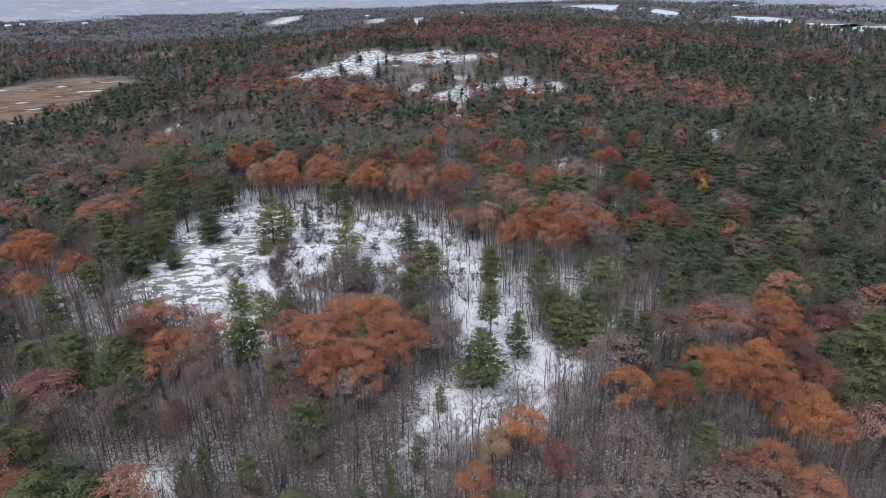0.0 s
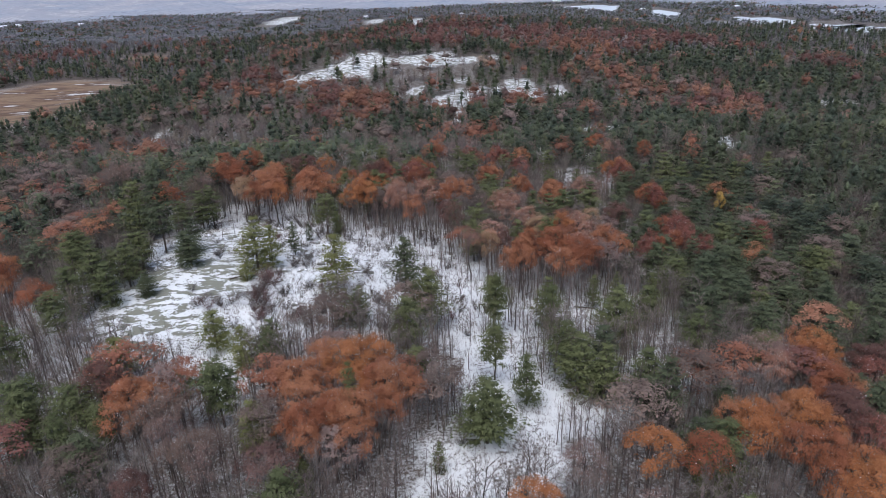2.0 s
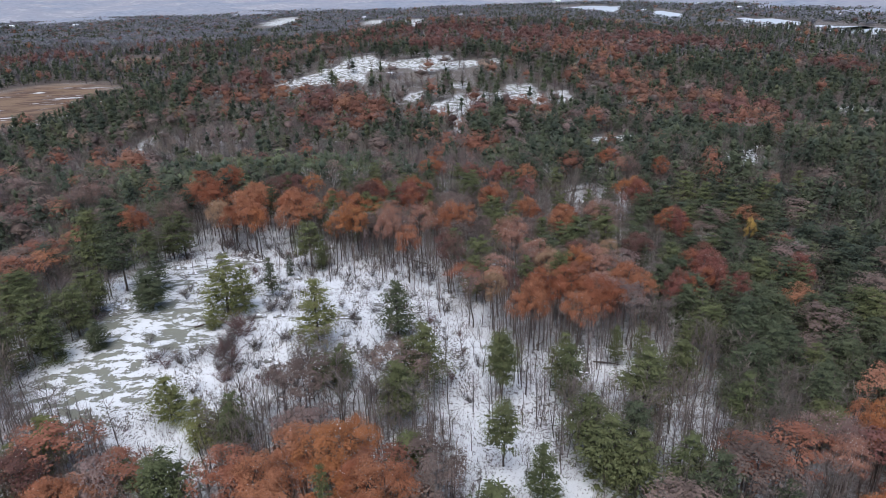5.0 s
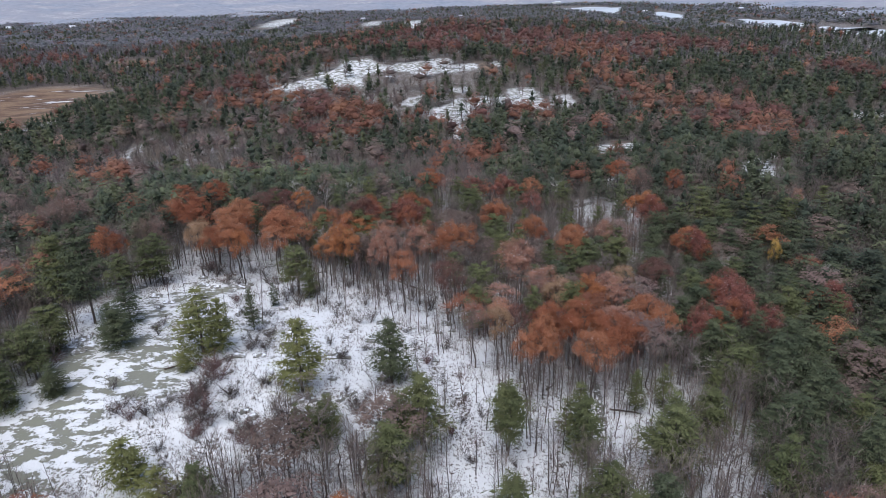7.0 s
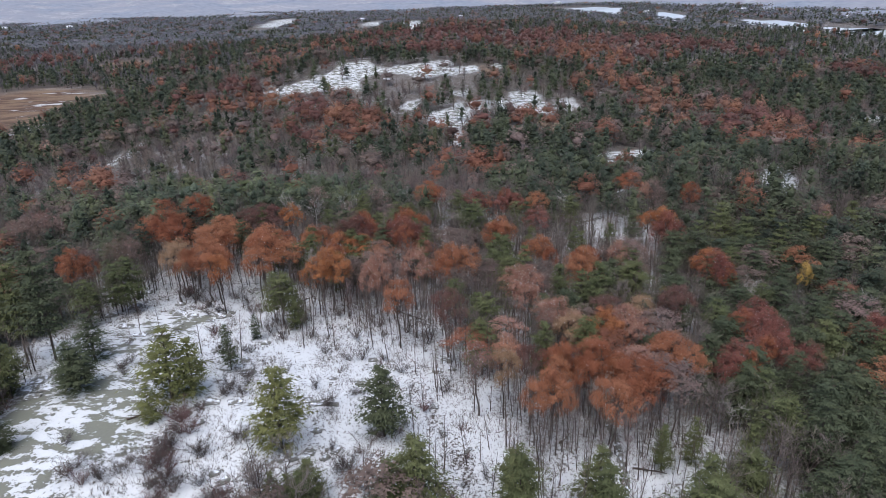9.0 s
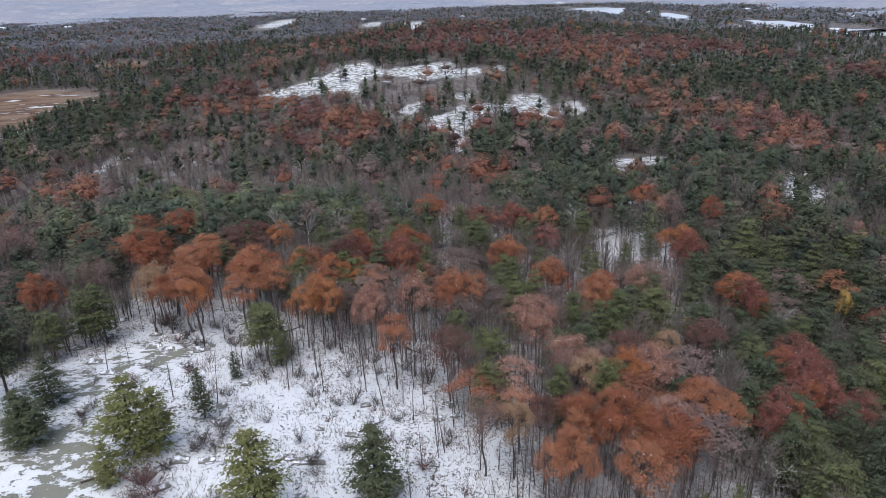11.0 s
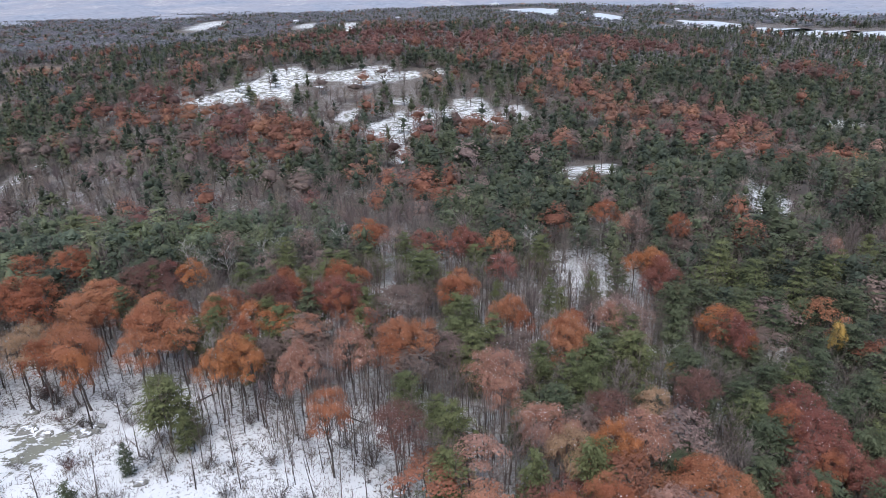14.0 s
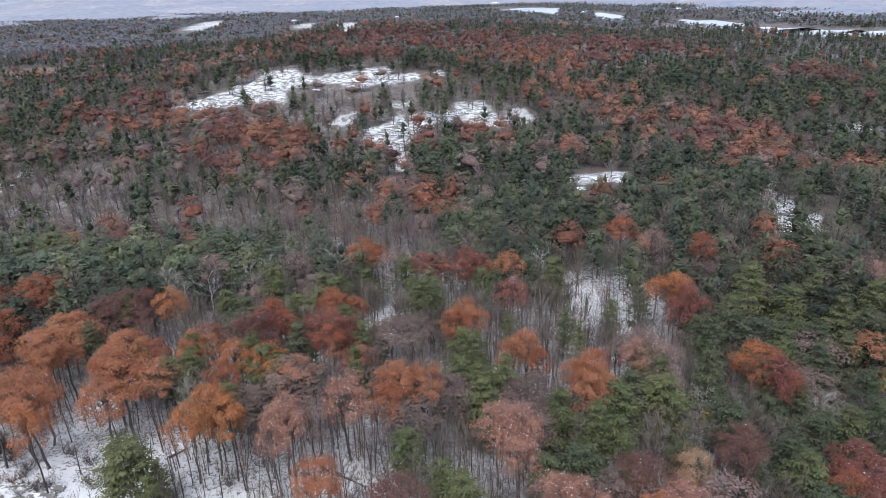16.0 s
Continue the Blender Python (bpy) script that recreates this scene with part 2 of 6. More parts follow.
clearing(-165, 414, 4.2, 24.8, 0.8)
clearing(-109, 210, 2.6, 23.1, 1)
clearing(51, 207, 2.0, 11.7, 0.6)
clearing(-51, 127, 15.4, 11.5, 1)
clearing(-30, 143, 13.1, 14.5, 1)
clearing(-30, 126, 8.8, 7.0, 0.9)
clearing(-11, 138, 11.7, 12.6, 1)
clearing(-14, 125, 6.3, 4.7, 0.8)
clearing(14, 122, 6.2, 5.4, 1)
clearing(22, 128, 4.1, 5.7, 0.8)
clearing(-35, 133, 18.6, 5.3, 1)
clearing(-6, 147, 9.5, 10.5, 1)
clearing(-73, 165, 6.0, 10.5, 1)
clearing(-39, 185, 14.3, 7.6, 0.85)
clearing(-18, 181, 11.1, 4.7, 0.6)
clearing(-46, 192, 8.9, 5.0, 0.6)
clearing(-19, 164, 17.8, 12.0, 1)
clearing(-32, 184, 14.5, 8.4, 0.6)
clearing(-9, 177, 10.9, 9.2, 0.6)
clearing(2, 89, 7.0, 6.5, 1)
clearing(10, 95, 8.6, 5.3, 1)
clearing(20, 100, 7.7, 4.5, 1)
clearing(28, 100, 3.6, 3.1, 0.8)
clearing(24, 128, 13.5, 13.0, 0.5)
clearing(39, 120, 6.4, 12.1, 0.5)
clearing(10, 117, 6.2, 12.9, 0.9)
# next three: broad far snowfields, added partly to stand for bright haze
clearing(-1334, 3572, 424.1, 78.6, 1)
clearing(-1978, 3815, 444.7, 118.4, 1)
clearing(-1272, 3816, 564.9, 77.3, 1)
clearing(-1001, 3221, 102.2, 204.1, 1)
clearing(1002, 1768, 85.0, 42.7, 1)
clearing(4, 84, 6.3, 5.1, 1)
clearing(13, 87, 4.8, 3.9, 0.8)
clearing(-41, 175, 11.2, 6.7, 1)
clearing(-37, 111, 4.9, 8.8, 1)
clearing(-41, 118, 7.3, 7.6, 1)
clearing(16, 124, 7.7, 5.9, 1)
clearing(25, 129, 3.1, 8.7, 1)
clearing(33, 137, 4.4, 5.5, 0.6)
clearing(30, 134, 13.5, 7.8, 0.75)
clearing(26, 123, 5.3, 7.1, 1)
clearing(17, 121, 6.7, 4.1, 1)
# far ledges and openings, by their outlines
outline(0.95, (-111.2, 501.1), (-99.5, 507.5), (-85.5, 513.7), (-71.1, 519.4), (-63.3, 535.1), (-46.2, 539.5), (-40.5, 525.8), (-32.7, 522.2), (-10.9, 532.2), (8.8, 553.1), (13.2, 539.4), (10.2, 528.4), (28.7, 535.7), (31.7, 521.7), (11.6, 510.3), (-10.5, 504.1), (-25.5, 512.4), (-40.2, 510.5), (-50.1, 504.3), (-44.8, 484.8), (-60.1, 489.3), (-74.1, 487.4), (-84.5, 485.2), (-100.6, 493.8))
outline(0.8, (39.4, 542.8), (46.8, 549.9), (48.9, 538.4), (43.1, 530.4))
outline(0.97, (-8.9, 436.8), (6.6, 448.3), (13.6, 464.6), (31.0, 470.9), (44.9, 471.9), (50.0, 493.8), (65.0, 492.2), (67.6, 469.1), (68.0, 448.2), (58.2, 444.0), (44.5, 452.5), (33.4, 449.9), (25.8, 443.7), (18.8, 420.0), (8.7, 409.4), (-0.1, 419.6))
outline(0.7, (-21.8, 456.0), (-16.9, 466.7), (-7.4, 470.0), (-6.0, 462.1), (-14.7, 450.2))
outline(0.8, (10.8, 482.0), (21.5, 486.9), (21.9, 479.7), (12.6, 475.1))
outline(0.65, (73.3, 476.6), (84.9, 482.8), (87.3, 459.7), (75.4, 449.4), (72.2, 459.5))
outline(0.7, (7.4, 415.1), (14.3, 414.7), (11.8, 363.9), (8.6, 370.9))
outline(0.95, (69.2, 342.9), (75.6, 348.8), (94.4, 345.7), (89.1, 328.7), (78.7, 328.8), (68.4, 334.0))
outline(0.9, (111.9, 315.6), (114.0, 312.6), (104.1, 283.6), (92.1, 255.3), (90.0, 254.3), (96.5, 272.8))
outline(0.95, (140.5, 332.6), (150.7, 337.0), (112.7, 267.9), (110.3, 253.8), (106.1, 248.1), (98.7, 245.0), (95.5, 247.7), (103.6, 266.6))
outline(0.9, (57.4, 276.1), (62.6, 274.9), (56.6, 261.1), (52.0, 250.4), (52.8, 257.1))
outline(0.7, (53.6, 297.9), (59.4, 302.9), (53.0, 285.9), (50.8, 285.3))
outline(0.5, (42.4, 242.7), (49.9, 245.9), (59.2, 235.5), (59.0, 220.3), (52.6, 210.8), (41.2, 215.1), (37.2, 224.0), (37.9, 233.3))
outline(0.8, (197.6, 457.1), (203.9, 445.2), (202.1, 439.2), (195.8, 447.6))
outline(0.8, (229.1, 429.9), (242.2, 426.8), (251.7, 414.9), (245.4, 406.6), (226.8, 413.1))
outline(1, (-73, 1513), (-43, 1672), (-17, 1660), (-6, 1521), (-20, 967), (-58, 1411))
outline(0.9, (-390, 1679), (-405, 1883), (-370, 1942), (-323, 1671), (-333, 1547))
outline(0.8, (-163, 1642), (-127, 1667), (-120, 1550), (-145, 1525))
# stands
stand("pine", 102, 205, 47, 111, 1)
stand("pine", 187, 342, 64, 117, 1)
stand("pine", 220, 507, 126, 86, 1)
stand("pine", 92, 151, 22, 29, 1)
stand("pine", -433, 808, 106, 156, 1)
stand("pine", -204, 518, 34, 132, 1)
stand("pine", -235, 378, 39, 141, 0.7)
stand("pine", -248, 815, 119, 359, 0.7)
stand("mixed", -68, 547, 133, 396, 1)
stand("pine", -57, 249, 32, 27, 1.6)
stand("pine", -11, 244, 8, 21, 1.4)
stand("mixed", -70, 382, 51, 66, 1)
stand("oak", -118, 480, 32, 11, 1)
stand("oak", -58, 393, 30, 26, 0.9)
stand("oak", 129, 646, 58, 104, 1)
stand("oak", 112, 494, 24, 32, 1)
stand("oak", 124, 437, 13, 43, 1)
stand("oak", 162, 366, 17, 78, 1)
stand("oak", 15, 330, 13, 36, 1)
stand("mixed", -51, 863, 208, 321, 0.8)
stand("bare", -114, 354, 51, 42, 1)
stand("bare", -27, 318, 30, 37, 1)
stand("bare", -141, 331, 34, 57, 0.8)
stand("bare", -75, 323, 47, 19, 1)
stand("bare", -26, 226, 11, 8, 1.3)
stand("bare", 6, 283, 16, 24, 1)
stand("pine", 36, 352, 27, 51, 0.8)
stand("pine", 35, 238, 16, 55, 0.6)
stand("mixed", 41, 192, 20, 37, 0.7)
stand("bare", 40, 211, 11, 43, 0.9)
stand("pine", 72, 215, 19, 23, 1.2)
stand("pine", 36, 315, 22, 58, 0.8)
stand("bare", -23, 76, 33, 14, 1.2)
stand("bare", 26, 71, 15, 10, 0.9)
stand("bare", -67, 101, 16, 18, 0.8)
stand("bare", 54, 72, 9, 15, 0.7)
stand("pine", 28, 106, 11, 14, 0.35)
stand("pine", -78, 164, 16, 28, 0.3)
stand("bare", -87, 140, 17, 30, 0.8)
stand("mixed", -125, 196, 21, 23, 0.7)
stand("mixed", -61, 86, 10, 9, 0.6)
stand("bare", -16, 184, 26, 7, 0.7)
stand("oak", -51, 219, 13, 9, 0.6)
stand("pine", 65, 163, 15, 16, 0.7)
stand("pine", 57, 137, 9, 21, 0.9)
stand("bare", 30, 134, 14, 8, 1.5)
stand("bare", 40, 174, 6, 12, 1)
stand("bare", 17, 83, 13, 8, 1.3)
stand("bare", -12, 165, 20, 10, 1.2)
stand("oak", 28, 154, 13, 12, 1.3)
stand("oak", -25, 191, 31, 7, 0.8)
stand("oak", -15, 97, 10, 10, 1.3)
stand("oak", 55, 91, 10, 18, 1.1)
stand("pine", -70, 171, 10, 19, 0.3)
stand("bare", 48, 209, 15, 10, 0.8)
stand("bare", 13, 210, 13, 12, 0.8)
stand("bare", 51, 196, 4, 11, 1)
stand("bare", 110, 158, 7, 22, 1.2)
stand("bare", 50, 73, 12, 11, 0.8)
stand("bare", -62, 112, 13, 15, 1.1)
stand("mixed", -37, 101, 10, 7, 0.5)
stand("bare", -55, 199, 11, 11, 1.1)
stand("pine", 53, 162, 8, 15, 0.9)
stand("oak", 37, 156, 8, 12, 0.9)
# stands told by their leaf colour
stand("pine", -348, 1580, 60, 50, 1.3)
stand("pine", 75, 284, 48, 75, 0.75)
stand("pine", 108, 244, 22, 68, 0.8)
stand("pine", 173, 521, 44, 40, 0.9)
stand("pine", 241, 498, 49, 58, 0.9)
stand("pine", 102, 372, 24, 50, 0.55)
stand("pine", -257, 609, 63, 117, 1.2)
stand("pine", -411, 842, 61, 183, 0.9)
stand("mixed", -281, 910, 96, 172, 0.8)
stand("pine", -246, 996, 91, 176, 0.9)
stand("pine", -71, 889, 51, 146, 0.8)
stand("pine", -170, 456, 36, 29, 0.7)
stand("pine", -80, 393, 13, 46, 0.9)
stand("pine", -20, 362, 12, 37, 0.9)
stand("pine", -41, 349, 10, 13, 0.8)
stand("pine", 35, 377, 18, 33, 0.8)
stand("pine", 64, 382, 9, 59, 0.8)
stand("pine", 39, 294, 11, 35, 0.5)
stand("pine", 52, 606, 40, 78, 0.8)
stand("pine", -56, 239, 29, 18, 1.3)
stand("pine", -12, 222, 6, 10, 1)
stand("pine", 11, 218, 5, 9, 0.9)
stand("pine", -236, 484, 45, 30, 0.7)
stand("pine", 50, 255, 6, 18, 0.5)
stand("bare", -147, 367, 49, 45, 1.1)
stand("bare", -60, 297, 17, 31, 1.1)
stand("bare", -10, 292, 19, 30, 1)
stand("bare", -30, 217, 9, 7, 1.1)
stand("bare", -26, 460, 20, 17, 0.9)
stand("bare", 8, 262, 8, 21, 0.8)
stand("bare", -135, 509, 21, 19, 0.7)
stand("bare", 40, 220, 8, 14, 0.8)
stand("bare", 104, 229, 5, 7, 0.8)
stand("bare", -493, 1080, 107, 202, 0.8)
stand("bare", -108, 351, 17, 23, 0.8)
stand("bare", 147, 427, 13, 21, 0.6)
stand("oak", 124, 589, 25, 32, 1.1, "orange")
stand("oak", 110, 620, 38, 51, 1, "rust")
stand("oak", 0, 610, 23, 70, 1, "red")
stand("oak", 75, 758, 61, 62, 0.9, "red")
stand("oak", 160, 607, 20, 38, 0.9, "red")
stand("oak", 113, 492, 8, 8, 1.3, "orange")
stand("oak", 118, 476, 14, 14, 1.2, "rust")
stand("oak", 126, 436, 11, 25, 1.2, "russet")
stand("oak", 173, 387, 14, 21, 1.4, "red")
stand("oak", 148, 347, 6, 22, 1.2, "rust")
stand("oak", 79, 366, 6, 21, 1.2, "russet")
stand("oak", 56, 375, 5, 13, 1.4, "tan")
stand("oak", 46, 403, 6, 11, 1.2, "rust")
stand("oak", 57, 405, 5, 13, 1.2, "russet")
stand("oak", -117, 469, 17, 9, 1.2, "rust")
stand("oak", -88, 460, 12, 8, 1.3, "orange")
stand("oak", -48, 415, 5, 9, 1.5, "orange")
stand("oak", -64, 427, 14, 22, 1.1, "red")
stand("oak", -62, 372, 14, 16, 1.2, "red")
stand("oak", -34, 388, 11, 19, 1.2, "rust")
stand("oak", -58, 465, 10, 7, 1.1, "rust")
stand("oak", -109, 503, 28, 8, 1, "red")
stand("oak", 18, 312, 7, 20, 1.4, "rust")
stand("oak", -6, 334, 6, 9, 1.2, "russet")
stand("oak", -22, 322, 5, 7, 1, "brown")
stand("oak", -138, 488, 24, 8, 0.9, "red")
stand("oak", -152, 476, 17, 9, 0.8, "rust")
stand("oak", -164, 430, 24, 18, 0.6, "brown")
stand("oak", -498, 929, 43, 69, 0.7, "red")
stand("oak", 297, 550, 19, 30, 0.8, "red")
stand("oak", 227, 713, 92, 45, 0.9, "red")
stand("oak", 7, 810, 96, 53, 0.7, "red")
stand("oak", 71, 236, 5, 7, 0.7, "brown")
stand("oak", -140, 325, 9, 11, 0.8, "russet")
stand("oak", -113, 239, 7, 8, 1.1, "red")
stand("oak", 167, 372, 13, 18, 1, "russet")
stand("oak", 137, 372, 8, 14, 0.9, "red")
stand("oak", 77, 358, 7, 18, 1.2, "rust")
stand("oak", 124, 434, 11, 19, 0.9, "russet")
stand("oak", -14, 393, 48, 14, 0.4, "rust")
stand("bare", 47, 189, 23, 13, 0.5)
stand("bare", 29, 199, 9, 10, 0.7)
stand("mixed", 74, 196, 10, 13, 0.6)
stand("bare", -2, 217, 12, 8, 0.9)
stand("bare", -12, 117, 24, 8, 1.2)
stand("bare", 32, 132, 15, 18, 0.75)
stand("bare", 37, 106, 13, 13, 0.7)
# footpaths
trail((13.8, 174.7), (0.1, 166.2), (-2.4, 158.6), (-4.5, 156.0), (-2.2, 151.0), (-0.8, 147.2), (1.3, 141.8), (2.9, 136.9), (4.4, 132.0), (5.0, 128.7))
trail((1.6, 119.6), (9.5, 123.7), (12.9, 126.3), (15.8, 123.0), (19.6, 122.3), (25.5, 116.1))
trail((15.8, 123.0), (15.8, 119.7), (15.5, 114.2))
trail((9.6, 92.0), (9.6, 87.6), (10.3, 81.4), (6.9, 86.5), (2.5, 88.7))
trail((-16.3, 157.5), (-10.8, 158.9), (-5.0, 156.0))


def open_at(x, y):
    """How open the ground is, from 0 among trees to 1 in a clearing."""
    wx, wy = x + 2.2 * wave(x, y, 13.0, 5.0), y + 3.0 * wave(x, y, 15.0, 6.0)
    best = np.zeros_like(x)
    for cx, cy, rx, ry, bare in CLEARINGS:
        r = np.sqrt(((wx - cx) / rx) ** 2 + ((wy - cy) / ry) ** 2)
        best = np.maximum(best, bare * (1 - ramp(r, 0.75, 1.2)))
    for bare, points in OUTLINES:
        best = np.maximum(best, bare * within(x + 1.2 * wave(x, y, 11.0, 5.5), y + 2.0 * wave(x, y, 14.0, 6.5), points))
    return best


def within(x, y, points):
    """1 inside an outline, falling to 0 just outside it."""
    lo, hi = points.min(0) - 4, points.max(0) + 4
    out = np.zeros_like(x)
    near = np.nonzero((x > lo[0]) & (x < hi[0]) & (y > lo[1]) & (y < hi[1]))[0]
    if not len(near):
        return out
    px, py = x[near], y[near]
    inside, gap = np.zeros(len(near), bool), np.full(len(near), 1e9)
    for (ax, ay), (bx, by) in zip(points, np.roll(points, -1, axis=0)):
        t = np.clip(((px - ax) * (bx - ax) + (py - ay) * (by - ay)) / ((bx - ax) ** 2 + (by - ay) ** 2 + 1e-9), 0, 1)
        gap = np.minimum(gap, np.hypot(px - ax - t * (bx - ax), py - ay - t * (by - ay)))
        inside ^= ((ay > py) != (by > py)) & (px < (bx - ax) * (py - ay) / (by - ay + 1e-9) + ax)
    out[near] = 1 - ramp(np.where(inside, -gap, gap), -1.5, 1.5)
    return out


def evergreen_at(x, y):
    """How far the ground lies under close pines, bare of snow."""
    best = np.zeros_like(x)
    for kind, cx, cy, rx, ry, strength, _ in STANDS:
        g = np.clip(1.2 * strength * np.exp(-(((x - cx) / rx) ** 2 + ((y - cy) / ry) ** 2) ** 1.5), 0, 1)
        best = best + (1 - best) * g if kind == "pine" else best * (1 - 0.7 * g)
    return best


def marsh_at(x, y):
    wx = x + 14 * wave(x, y, 80.0, 7.0)
    a = np.sqrt(((wx + 340 + 0.19 * (y - 590)) / 78) ** 2 + ((y - 600) / 135) ** 2)
    b = np.sqrt(((wx + 375) / 40) ** 2 + ((y - 905) / 45) ** 2)
    return 1 - ramp(np.minimum(a, b), 0.85, 1.1)


def heads_at(x, y):
    """Wooded points of land that part the lake's bays, seen from the ledges."""
    turn = x / np.maximum(y - 62, 1)
    return np.any([(turn > a) & (turn < b) for a, b in ((0.266, 0.314), (0.36, 0.437), (0.535, 0.556))], axis=0)


def lake_at(x, y):
    """Metres from the lake's middle line."""
    best = np.full_like(x, 1e9)
    for (ax, ay), (bx, by) in zip(LAKE, LAKE[1:]):
        t = np.clip(((x - ax) * (bx - ax) + (y - ay) * (by - ay)) / ((bx - ax) ** 2 + (by - ay) ** 2), 0, 1)
        best = np.minimum(best, np.hypot(x - ax - t * (bx - ax), y - ay - t * (by - ay)))
    return best + 12 * wave(x, y, 300.0, 8.0) - 35 * ramp(y, 1600, 1900) + 110 * heads_at(x, y) * ramp(y, 300, 600)


def trail_at(x, y):
    """Bare trodden ground along the footpaths."""
    best = np.full_like(x, 1e9)
    for points in TRAILS:
        for (ax, ay), (bx, by) in zip(points, points[1:]):
            t = np.clip(((x - ax) * (bx - ax) + (y - ay) * (by - ay)) / ((bx - ax) ** 2 + (by - ay) ** 2), 0, 1)
            best = np.minimum(best, np.hypot(x - ax - t * (bx - ax), y - ay - t * (by - ay)))
    return 1 - ramp(best, 0.4, 1.6)


def mesh_of(name, verts, tris, mats, slot=None, tint=None):
    """A mesh from arrays of corners and triangles."""
    me = bpy.data.meshes.new(name)
    n, k = len(verts), len(tris)
    me.vertices.add(n)
    me.vertices.foreach_set("co", np.asarray(verts, np.float32).ravel())
    me.loops.add(3 * k)
    me.loops.foreach_set("vertex_index", np.asarray(tris, np.int32).ravel())
    me.polygons.add(k)
    me.polygons.foreach_set("loop_start", np.arange(0, 3 * k, 3, dtype=np.int32))
    for m in mats:
        me.materials.append(m)
    if slot is not None:
        me.polygons.foreach_set("material_index", np.asarray(slot, np.int32))
    if tint is not None:
        a = me.attributes.new("tint", "FLOAT_COLOR", "POINT")
        a.data.foreach_set("color", np.concatenate([tint, np.ones((n, 1))], 1).astype(np.float32).ravel())
    me.update(calc_edges=True)
    return me


def build_ground():
    # close rows where the flight passes, wider ones out to the horizon
    xs = np.concatenate([np.arange(-80, 70, 1.5), np.arange(70, 175, 3.0), 175 * (4900 / 175) ** np.linspace(0, 1, 62)])
    xs = np.unique(np.concatenate([xs, np.arange(-176, -80, 3.0), -176 * (4900 / 176) ** np.linspace(0, 1, 62)]))
    ys = np.concatenate([-4800 + 4860 * np.linspace(0, 1, 60) ** 0.25, np.arange(61.5, 215, 1.5), np.arange(215, 560, 3.0), 560 * (4950 / 560) ** np.linspace(0, 1, 75)])
    gx, gy = np.meshgrid(xs, np.unique(ys))
    rows, cols = gx.shape
    x, y = gx.ravel(), gy.ravel()
    z = height(x, y)
    lake = lake_at(x, y)
    z = np.where(lake < 60, -34.0, np.where(y > 700, np.minimum(z, -33.0 + 0.3 * np.maximum(lake - 60, 0)), z))
    i = np.arange(rows * cols).reshape(rows, cols)
    p, q, r, s = i[:-1, :-1].ravel(), i[:-1, 1:].ravel(), i[1:, 1:].ravel(), i[1:, :-1].ravel()
    me = mesh_of("ground", np.stack([x, y, z], 1), np.concatenate([np.stack([p, q, r], 1), np.stack([p, r, s], 1)]), [ground_mat])
    opened = open_at(x, y) - (1.1 * ramp(np.hypot(x, y), 205, 320) + 0.8 * ramp(-y, -120, -80)) * (marsh_at(x, y) < 0.2) * (1 - open_at(x, y))
    opened = opened - 0.45 * np.clip(wave(x, y, 16.0, 61.0) + 0.8 * wave(x, 1.7 * y, 8.0, 62.0) - 0.1, 0, 1) * ramp(y, 235, 270) * (y < 600)
    opened = opened - 1.0 * evergreen_at(x, y) * (1 - open_at(x, y)) * ramp(y, 60, 130)
    for key, v in (("open", opened), ("marsh", marsh_at(x, y)), ("trail", trail_at(x, y)), ("ledge", (ledge_at(x, y) + 0.8 * ramp(y, 240, 290)) * (opened > 0.3))):
        me.attributes.new(key, "FLOAT", "POINT").data.foreach_set("value", v.astype(np.float32))
    me.polygons.foreach_set("use_smooth", np.ones(len(me.polygons), bool))
    tagged(new("ground", me), "rolling ground of thin snow over leaf litter and grey ledge", "ground", kind="structure")


ROCK = [(-55, 145, 9, 9, 1.0), (-58, 130, 7, 6, 1.0), (-56, 166, 5, 4, 0.8), (-51, 177, 6, 5, 0.8), (-52, 125, 6, 4, 0.8), (-37, 134, 3, 3, 0.6), (-45, 140, 4, 5, 0.9), (-63, 119, 9, 8, 0.9), (-62, 172, 8, 10, 0.35), (-48, 177, 4, 5, 0.8), (-40, 152, 10, 9, 0.35)]


def ledge_at(x, y):
    """Smooth bare rock in the openings."""
    v = np.zeros_like(x)
    for cx, cy, rx, ry, deep in ROCK:
        v = np.maximum(v, deep * bump(x, y, cx, cy, rx, ry))
    return np.clip(v * 1.6, 0, 1) * ramp(-y, -300, -230)


# ---- trees ----
def tube(points, radii, sides=5):
    """A tapering round limb along points."""
    p, n = np.asarray(points, float), len(points)
    way = np.gradient(p, axis=0)
    way /= np.linalg.norm(way, axis=1, keepdims=True) + 1e-9
    side = np.cross(way, np.where(np.abs(way[:, 2:3]) > 0.9, [[1.0, 0, 0]], [[0, 0, 1.0]]))
    side /= np.linalg.norm(side, axis=1, keepdims=True) + 1e-9
    other = np.cross(way, side)
    a = np.arange(sides) * 2 * math.pi / sides
    v = p[:, None] + np.asarray(radii)[:, None, None] * (np.cos(a)[None, :, None] * side[:, None] + np.sin(a)[None, :, None] * other[:, None])
    i = np.arange(n * sides).reshape(n, sides)
    j = np.roll(i, -1, axis=1)
    t = np.concatenate([np.stack([i[:-1], j[:-1], j[1:]], -1).reshape(-1, 3), np.stack([i[:-1], j[1:], i[1:]], -1).reshape(-1, 3)])
    return v.reshape(-1, 3), t


def join(pieces):
    verts, tris, n = [], [], 0
    for v, t in pieces:
        verts.append(v)
        tris.append(t + n)
        n += len(v)
    return np.concatenate(verts), np.concatenate(tris)


